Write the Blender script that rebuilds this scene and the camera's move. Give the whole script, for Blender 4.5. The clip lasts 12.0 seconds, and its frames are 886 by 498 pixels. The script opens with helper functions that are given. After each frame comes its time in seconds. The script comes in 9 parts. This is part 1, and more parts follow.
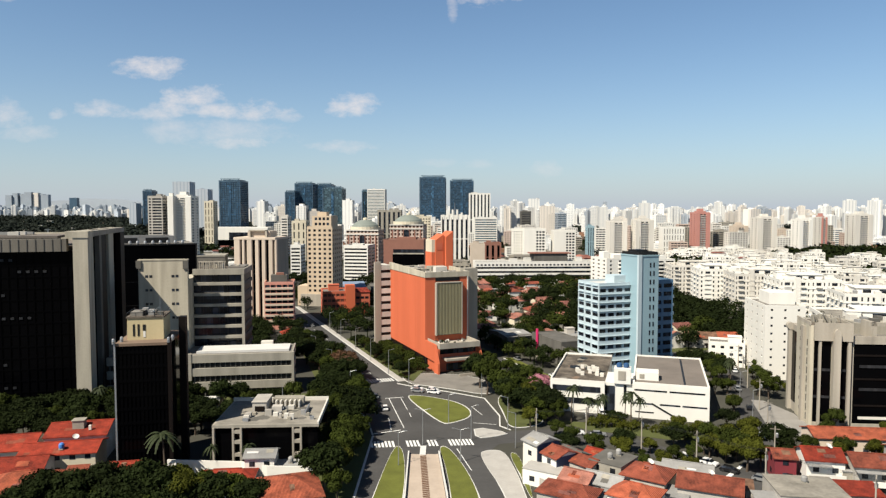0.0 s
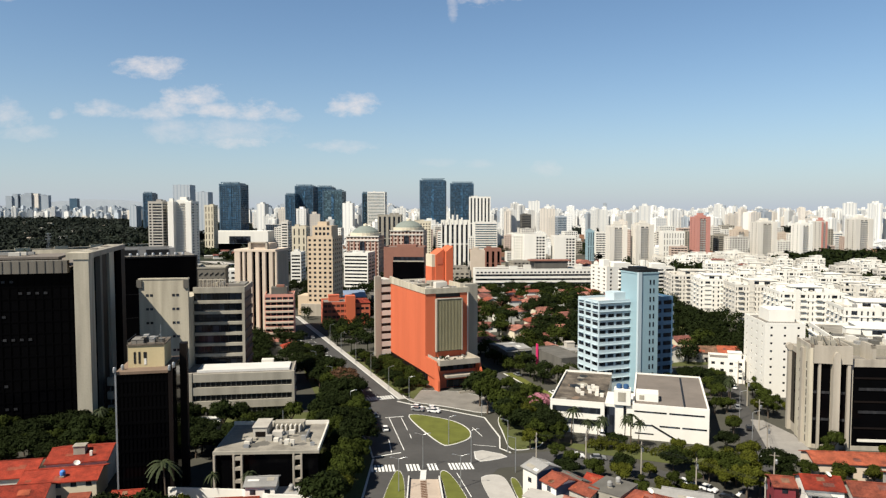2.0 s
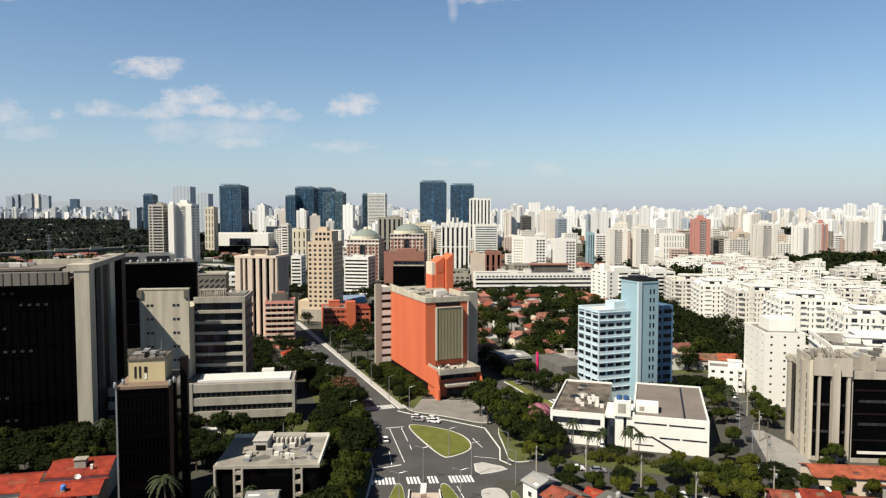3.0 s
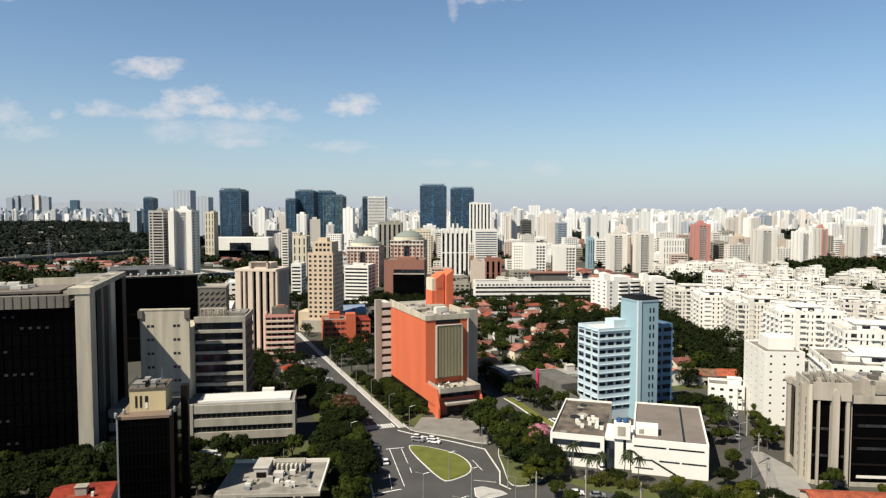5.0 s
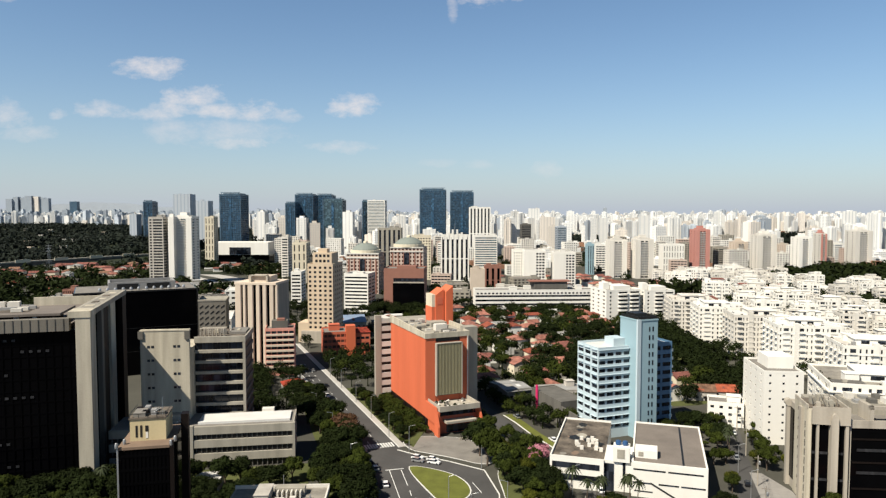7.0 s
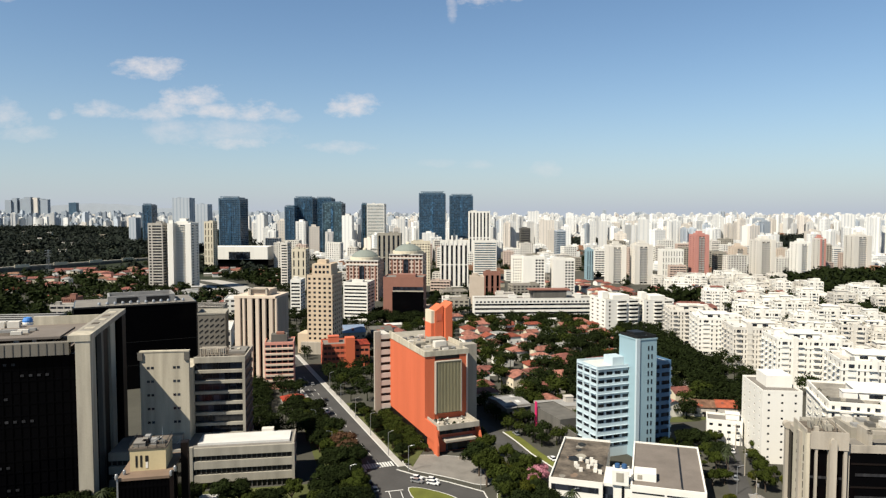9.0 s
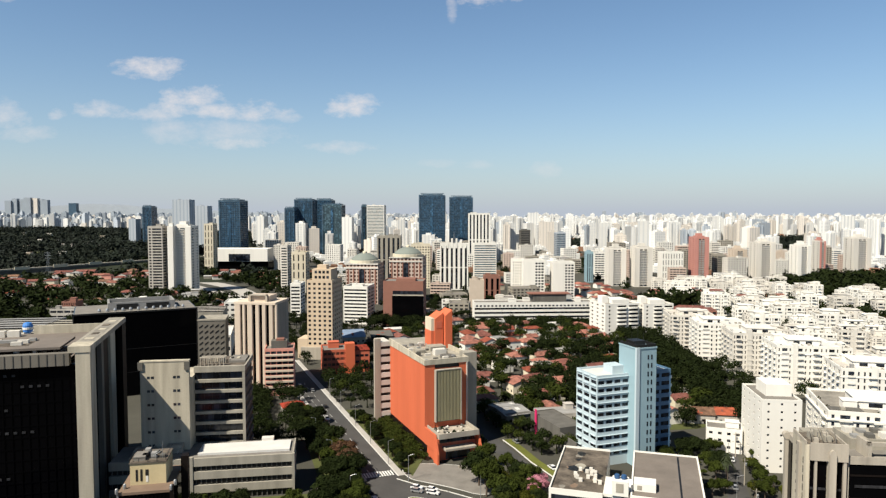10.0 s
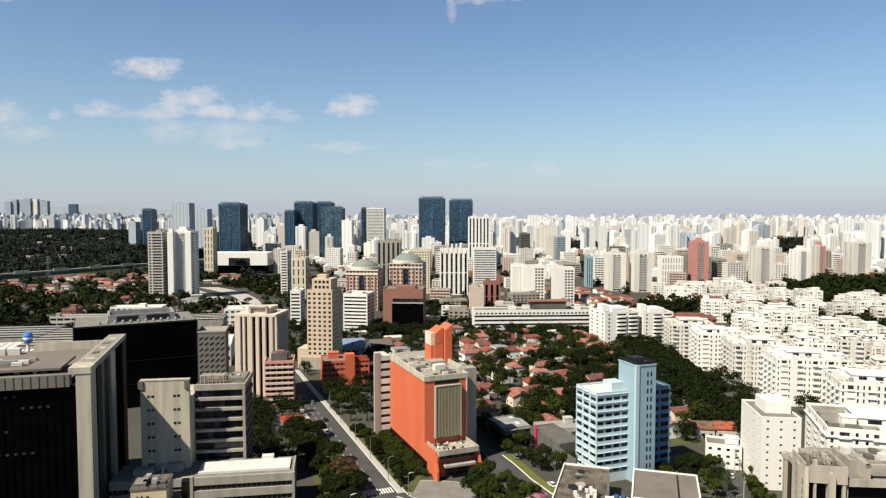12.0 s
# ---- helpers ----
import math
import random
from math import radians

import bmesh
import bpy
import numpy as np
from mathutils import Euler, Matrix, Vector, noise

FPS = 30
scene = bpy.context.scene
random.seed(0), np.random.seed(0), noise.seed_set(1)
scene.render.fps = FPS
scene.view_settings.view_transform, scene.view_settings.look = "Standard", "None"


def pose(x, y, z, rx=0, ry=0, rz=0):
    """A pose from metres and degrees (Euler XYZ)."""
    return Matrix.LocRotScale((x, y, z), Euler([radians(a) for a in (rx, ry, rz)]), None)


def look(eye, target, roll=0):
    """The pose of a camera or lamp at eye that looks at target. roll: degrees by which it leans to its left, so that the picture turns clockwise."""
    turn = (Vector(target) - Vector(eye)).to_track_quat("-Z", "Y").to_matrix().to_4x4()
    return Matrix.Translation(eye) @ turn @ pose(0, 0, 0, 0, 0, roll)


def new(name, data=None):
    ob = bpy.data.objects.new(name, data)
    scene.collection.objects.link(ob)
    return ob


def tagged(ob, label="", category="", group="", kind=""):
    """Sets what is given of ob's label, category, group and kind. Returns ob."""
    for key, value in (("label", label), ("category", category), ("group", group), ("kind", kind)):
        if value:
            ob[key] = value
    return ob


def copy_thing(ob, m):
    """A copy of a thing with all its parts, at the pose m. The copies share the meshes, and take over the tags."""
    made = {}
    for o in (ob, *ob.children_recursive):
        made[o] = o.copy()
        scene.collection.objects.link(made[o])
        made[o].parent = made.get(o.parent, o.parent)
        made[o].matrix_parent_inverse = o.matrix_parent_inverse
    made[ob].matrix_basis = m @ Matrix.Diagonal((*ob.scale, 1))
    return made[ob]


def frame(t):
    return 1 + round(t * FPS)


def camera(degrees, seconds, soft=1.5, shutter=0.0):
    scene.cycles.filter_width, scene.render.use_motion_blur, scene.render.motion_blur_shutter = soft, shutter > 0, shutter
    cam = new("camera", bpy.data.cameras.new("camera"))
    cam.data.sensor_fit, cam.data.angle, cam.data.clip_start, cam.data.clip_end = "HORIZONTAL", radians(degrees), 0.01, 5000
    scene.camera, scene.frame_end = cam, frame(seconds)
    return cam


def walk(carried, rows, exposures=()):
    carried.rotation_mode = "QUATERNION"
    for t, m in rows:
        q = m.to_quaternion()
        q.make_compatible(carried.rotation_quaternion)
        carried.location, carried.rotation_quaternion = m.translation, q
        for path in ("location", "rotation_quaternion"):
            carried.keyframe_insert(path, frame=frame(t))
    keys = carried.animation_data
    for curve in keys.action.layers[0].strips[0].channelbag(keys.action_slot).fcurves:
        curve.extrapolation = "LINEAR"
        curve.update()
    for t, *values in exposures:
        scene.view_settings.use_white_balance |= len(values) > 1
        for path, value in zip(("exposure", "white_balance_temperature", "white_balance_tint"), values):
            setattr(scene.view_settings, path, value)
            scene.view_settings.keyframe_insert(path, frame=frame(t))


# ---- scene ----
cam = camera(66.0, 12.0, soft=1.3)
PATH = [
    (0.0, pose(0, 0, 60.0, 86.82, 0, 0)),
    (1.0, pose(0, 0, 63.05, 86.815, 0, 0)),
    (2.0, pose(0, 0, 66.4, 86.80, 0, 0.012)),
    (3.0, pose(0, 0, 69.8, 86.80, 0, 0.03)),
    (5.0, pose(0, 0, 76.6, 86.815, 0, 0.033)),
    (6.0, pose(0, 0, 80.0, 86.83, 0, 0.029)),
    (7.0, pose(0, 0, 83.4, 86.845, 0, 0.011)),
    (9.0, pose(0, 0, 90.4, 86.856, 0, -0.045)),
    (10.0, pose(0, 0, 93.65, 86.863, 0, -0.054)),
    (11.0, pose(0, 0, 96.83, 86.863, 0, -0.062)),
    (12.0, pose(0, 0, 100.0, 86.862, 0, -0.067)),
]
walk(cam, PATH, exposures=[(0.0, 0.75), (12.0, 0.75)])

# ---- daylight ----
SUN_EL, SUN_AZ = radians(50), math.atan2(-0.743, -0.669)
sun_dir = Vector((math.sin(SUN_AZ) * math.cos(SUN_EL), math.cos(SUN_AZ) * math.cos(SUN_EL), math.sin(SUN_EL)))
sun = new("sun", bpy.data.lights.new("sun", "SUN"))
sun.data.energy, sun.data.angle, sun.data.color = 5.0, radians(0.5), (1.0, 0.925, 0.79)
sun.matrix_world = look(sun_dir * 900, (0, 0, 0))

world = bpy.data.worlds.new("sky")
scene.world = world
world.use_nodes = True
wt = world.node_tree
sky = wt.nodes.new("ShaderNodeTexSky")
sky.sky_type, sky.sun_disc = "NISHITA", False
sky.sun_elevation, sky.sun_rotation = SUN_EL, SUN_AZ % (2 * math.pi)
sky.altitude, sky.air_density, sky.dust_density, sky.ozone_density = 0, 1.0, 0.25, 1.5
back = wt.nodes["Background"]
back.inputs["Strength"].default_value = 0.050


# ---- fair-weather clouds, a few soft heaps low over the city ----
def cloud_layer():
    n, l = wt.nodes, wt.links
    co = n.new("ShaderNodeTexCoord")
    sep = n.new("ShaderNodeSeparateXYZ")
    l.new(co.outputs["Generated"], sep.inputs[0])

    def op(kind, a, b=None, clamp=False):
        m = n.new("ShaderNodeMath")
        m.operation, m.use_clamp = kind, clamp
        for i, v in enumerate((a, b)):
            if v is None:
                continue
            if isinstance(v, (int, float)):
                m.inputs[i].default_value = v
            else:
                l.new(v, m.inputs[i])
        return m.outputs[0]

    u = op("DIVIDE", sep.outputs[0], sep.outputs[1])
    v = op("DIVIDE", sep.outputs[2], sep.outputs[1])
    comb = n.new("ShaderNodeCombineXYZ")
    l.new(u, comb.inputs[0]), l.new(op("MULTIPLY", v, 1.7), comb.inputs[1])
    noise_a = n.new("ShaderNodeTexNoise")
    noise_a.inputs["Scale"].default_value, noise_a.inputs["Detail"].default_value = 21, 10
    noise_a.inputs["Roughness"].default_value = 0.66
    l.new(comb.outputs[0], noise_a.inputs["Vector"])
    fluff = op("SUBTRACT", noise_a.outputs[0], 0.5)
    total = None
    # centre (across, up), half widths, strength
    heaps = [(-0.422, 0.203, 0.052, 0.015, 1.0), (-0.355, 0.158, 0.045, 0.018, 1.0), (-0.335, 0.143, 0.090, 0.014, 0.95), (-0.275, 0.138, 0.055, 0.012, 0.85), (-0.425, 0.136, 0.045, 0.010, 0.7),
             (-0.335, 0.110, 0.11, 0.020, 0.42), (-0.297, 0.094, 0.05, 0.009, 0.72), (-0.50, 0.142, 0.036, 0.013, 0.7), (-0.56, 0.137, 0.014, 0.008, 0.6), (-0.64, 0.134, 0.04, 0.022, 0.6),
             (-0.61, 0.108, 0.06, 0.010, 0.36), (-0.13, 0.148, 0.041, 0.016, 1.0), (-0.144, 0.089, 0.042, 0.010, 0.5), (-0.221, 0.131, 0.016, 0.007, 0.5),
             (0.055, 0.304, 0.042, 0.014, 0.85), (0.014, 0.288, 0.008, 0.02, 0.5), (0.105, 0.304, 0.012, 0.008, 0.6), (0.15, 0.056, 0.024, 0.012, 0.33), (-0.007, 0.065, 0.028, 0.007, 0.25), (0.05, 0.064, 0.022, 0.006, 0.25),
             (-0.633, 0.307, 0.035, 0.010, 0.6)]
    for cx, cy, rx, ry, k in heaps:
        dx = op("DIVIDE", op("SUBTRACT", u, cx), rx)
        dy = op("DIVIDE", op("SUBTRACT", v, cy + 0.005), ry)
        r2 = op("ADD", op("MULTIPLY", dx, dx), op("MULTIPLY", dy, dy))
        body = op("SUBTRACT", 1.0, op("MULTIPLY", r2, 0.8))
        body = op("MULTIPLY", op("ADD", body, op("MULTIPLY", fluff, 4.8)), 0.72 * k, True)
        total = body if total is None else op("MAXIMUM", total, body)
    ahead = op("GREATER_THAN", sep.outputs[1], 0.2)
    total = op("MULTIPLY", op("MULTIPLY", total, ahead), 0.72)
    mix = n.new("ShaderNodeMix")
    mix.data_type = "RGBA"
    l.new(total, mix.inputs["Factor"])
    mix.inputs[7].default_value = (10.2, 9.5, 9.3, 1)
    # pale blue-grey haze low over the horizon, all round
    low = op("POWER", 2.718, op("MULTIPLY", op("MAXIMUM", sep.outputs[2], 0.0), -11.0))
    haze = n.new("ShaderNodeMix")
    haze.data_type = "RGBA"
    l.new(op("MULTIPLY", low, 0.93), haze.inputs["Factor"])
    tint = n.new("ShaderNodeMix")
    tint.data_type, tint.blend_type = "RGBA", "MULTIPLY"
    tint.inputs["Factor"].default_value = 1.0
    l.new(sky.outputs[0], tint.inputs[6])
    # the clear sky deepens smoothly towards the zenith, dimmed there to weaken fill
    deep = n.new("ShaderNodeMapRange")
    deep.interpolation_type = "SMOOTHSTEP"
    deep.inputs["From Min"].default_value, deep.inputs["From Max"].default_value = 0.30, 0.85
    deep.inputs["To Min"].default_value, deep.inputs["To Max"].default_value = 1.0, 0.32
    l.new(sep.outputs[2], deep.inputs["Value"])
    dome = n.new("ShaderNodeVectorMath")
    dome.operation = "SCALE"
    dome.inputs[0].default_value = (1.08, 1.265, 1.37)
    l.new(deep.outputs[0], dome.inputs["Scale"])
    l.new(dome.outputs[0], tint.inputs[7])
    l.new(tint.outputs[2], haze.inputs[6])
    haze.inputs[7].default_value = (5.65, 6.25, 7.35, 1)
    l.new(haze.outputs[2], mix.inputs[6])
    l.new(mix.outputs[2], back.inputs["Color"])


cloud_layer()


# ---- materials ----
ALBEDO_SCALE = 0.83  # scales every base colour down, deepening shade at the raised exposure


def mat(name, color, rough=0.8, metal=0.0, vary=0.15, scale=0.5, fine=6.0, bump=0.0, tone=0.0, spec=0.3, streaks=0.0, cells=None, island=0.0):
    """A surface with two scales of variation, in metres; tone: difference from thing to thing; cells: width, height and strength of pane-to-pane difference."""
    m = bpy.data.materials.new(name)
    m.use_nodes = True
    color = tuple(c * ALBEDO_SCALE for c in color)
    n, l = m.node_tree.nodes, m.node_tree.links
    bs = n["Principled BSDF"]
    bs.inputs["Roughness"].default_value, bs.inputs["Metallic"].default_value = rough, metal
    bs.inputs["Specular IOR Level"].default_value = spec
    geo = n.new("ShaderNodeNewGeometry")
    big = n.new("ShaderNodeTexNoise")
    big.inputs["Scale"].default_value, big.inputs["Detail"].default_value = scale, 5
    small = n.new("ShaderNodeTexNoise")
    small.inputs["Scale"].default_value, small.inputs["Detail"].default_value = fine, 3
    if streaks:
        st = n.new("ShaderNodeMapping")
        st.inputs["Scale"].default_value = (1, 1, 0.08)
        l.new(geo.outputs["Position"], st.inputs[0])
        l.new(st.outputs[0], big.inputs["Vector"])
    else:
        l.new(geo.outputs["Position"], big.inputs["Vector"])
    l.new(geo.outputs["Position"], small.inputs["Vector"])

    def op(kind, a, b):
        x = n.new("ShaderNodeMath")
        x.operation = kind
        for i, v in enumerate((a, b)):
            if isinstance(v, (int, float)):
                x.inputs[i].default_value = v
            else:
                l.new(v, x.inputs[i])
        return x.outputs[0]

    k = op("ADD", op("MULTIPLY", op("SUBTRACT", big.outputs[0], 0.5), 2.2 * vary + 2 * streaks), op("MULTIPLY", op("SUBTRACT", small.outputs[0], 0.5), vary))
    if tone:
        info = n.new("ShaderNodeObjectInfo")
        k = op("ADD", k, op("MULTIPLY", op("SUBTRACT", info.outputs["Random"], 0.5), tone))
    if island:
        k = op("ADD", k, op("MULTIPLY", op("SUBTRACT", geo.outputs["Random Per Island"], 0.6), island))
    if cells:
        snap = n.new("ShaderNodeVectorMath")
        snap.operation = "SNAP"
        snap.inputs[1].default_value = (cells[0], cells[0], cells[1])
        l.new(geo.outputs["Position"], snap.inputs[0])
        dice = n.new("ShaderNodeTexWhiteNoise")
        l.new(snap.outputs[0], dice.inputs["Vector"])
        k = op("ADD", k, op("MULTIPLY", op("POWER", dice.outputs[0], 3.0), cells[2]))
    hsv = n.new("ShaderNodeHueSaturation")
    hsv.inputs["Color"].default_value = (*color, 1)
    l.new(op("MAXIMUM", op("ADD", k, 1.0), 0.15), hsv.inputs["Value"])
    l.new(hsv.outputs[0], bs.inputs["Base Color"])
    if bump:
        bp = n.new("ShaderNodeBump")
        bp.inputs["Strength"].default_value, bp.inputs["Distance"].default_value = 0.5, bump
        l.new(small.outputs[0], bp.inputs["Height"])
        l.new(bp.outputs[0], bs.inputs["Normal"])
    return m


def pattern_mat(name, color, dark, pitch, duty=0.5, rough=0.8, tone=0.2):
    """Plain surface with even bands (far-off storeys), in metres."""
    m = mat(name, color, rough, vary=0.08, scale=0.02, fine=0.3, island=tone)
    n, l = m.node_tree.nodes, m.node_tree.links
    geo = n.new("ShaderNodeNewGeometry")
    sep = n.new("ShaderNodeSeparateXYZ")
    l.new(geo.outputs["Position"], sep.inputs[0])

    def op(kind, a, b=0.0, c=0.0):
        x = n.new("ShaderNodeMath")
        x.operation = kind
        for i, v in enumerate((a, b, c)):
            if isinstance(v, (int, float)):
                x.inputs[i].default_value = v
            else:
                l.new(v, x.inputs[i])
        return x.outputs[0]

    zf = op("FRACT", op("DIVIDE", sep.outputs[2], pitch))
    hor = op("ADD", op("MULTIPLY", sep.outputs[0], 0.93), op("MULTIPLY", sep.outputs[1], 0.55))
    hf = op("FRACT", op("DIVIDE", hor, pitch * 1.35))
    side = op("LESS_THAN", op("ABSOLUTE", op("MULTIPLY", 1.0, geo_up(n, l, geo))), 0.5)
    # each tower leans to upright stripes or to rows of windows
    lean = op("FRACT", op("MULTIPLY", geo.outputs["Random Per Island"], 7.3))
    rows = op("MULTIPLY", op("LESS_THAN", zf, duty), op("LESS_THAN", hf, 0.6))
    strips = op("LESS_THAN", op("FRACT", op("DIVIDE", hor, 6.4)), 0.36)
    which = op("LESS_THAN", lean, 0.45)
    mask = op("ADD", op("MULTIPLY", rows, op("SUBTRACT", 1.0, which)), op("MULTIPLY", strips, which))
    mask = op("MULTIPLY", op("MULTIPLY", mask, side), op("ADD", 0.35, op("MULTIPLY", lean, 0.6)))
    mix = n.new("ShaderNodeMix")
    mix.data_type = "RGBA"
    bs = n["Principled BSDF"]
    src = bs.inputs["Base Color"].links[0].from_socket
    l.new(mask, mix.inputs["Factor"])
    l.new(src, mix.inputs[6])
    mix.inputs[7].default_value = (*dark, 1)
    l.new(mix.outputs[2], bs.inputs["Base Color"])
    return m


def geo_up(n, l, geo):
    s = n.new("ShaderNodeSeparateXYZ")
    l.new(geo.outputs["Normal"], s.inputs[0])
    return s.outputs[2]


def tile_roof_mat(name, color):
    """Clay tiles: fine courses and sun-bleached, mossy patches."""
    m = mat(name, color, 0.9, vary=0.8, scale=0.5, fine=2.6, tone=0.45)
    n, l = m.node_tree.nodes, m.node_tree.links
    tc = n.new("ShaderNodeTexCoord")
    wv = n.new("ShaderNodeTexWave")
    wv.bands_direction = "X"
    wv.inputs["Scale"].default_value, wv.inputs["Distortion"].default_value = 1.25, 0.6
    l.new(tc.outputs["Object"], wv.inputs["Vector"])
    bp = n.new("ShaderNodeBump")
    bp.inputs["Strength"].default_value, bp.inputs["Distance"].default_value = 0.7, 0.12
    l.new(wv.outputs[1], bp.inputs["Height"])
    l.new(bp.outputs[0], n["Principled BSDF"].inputs["Normal"])
    return m


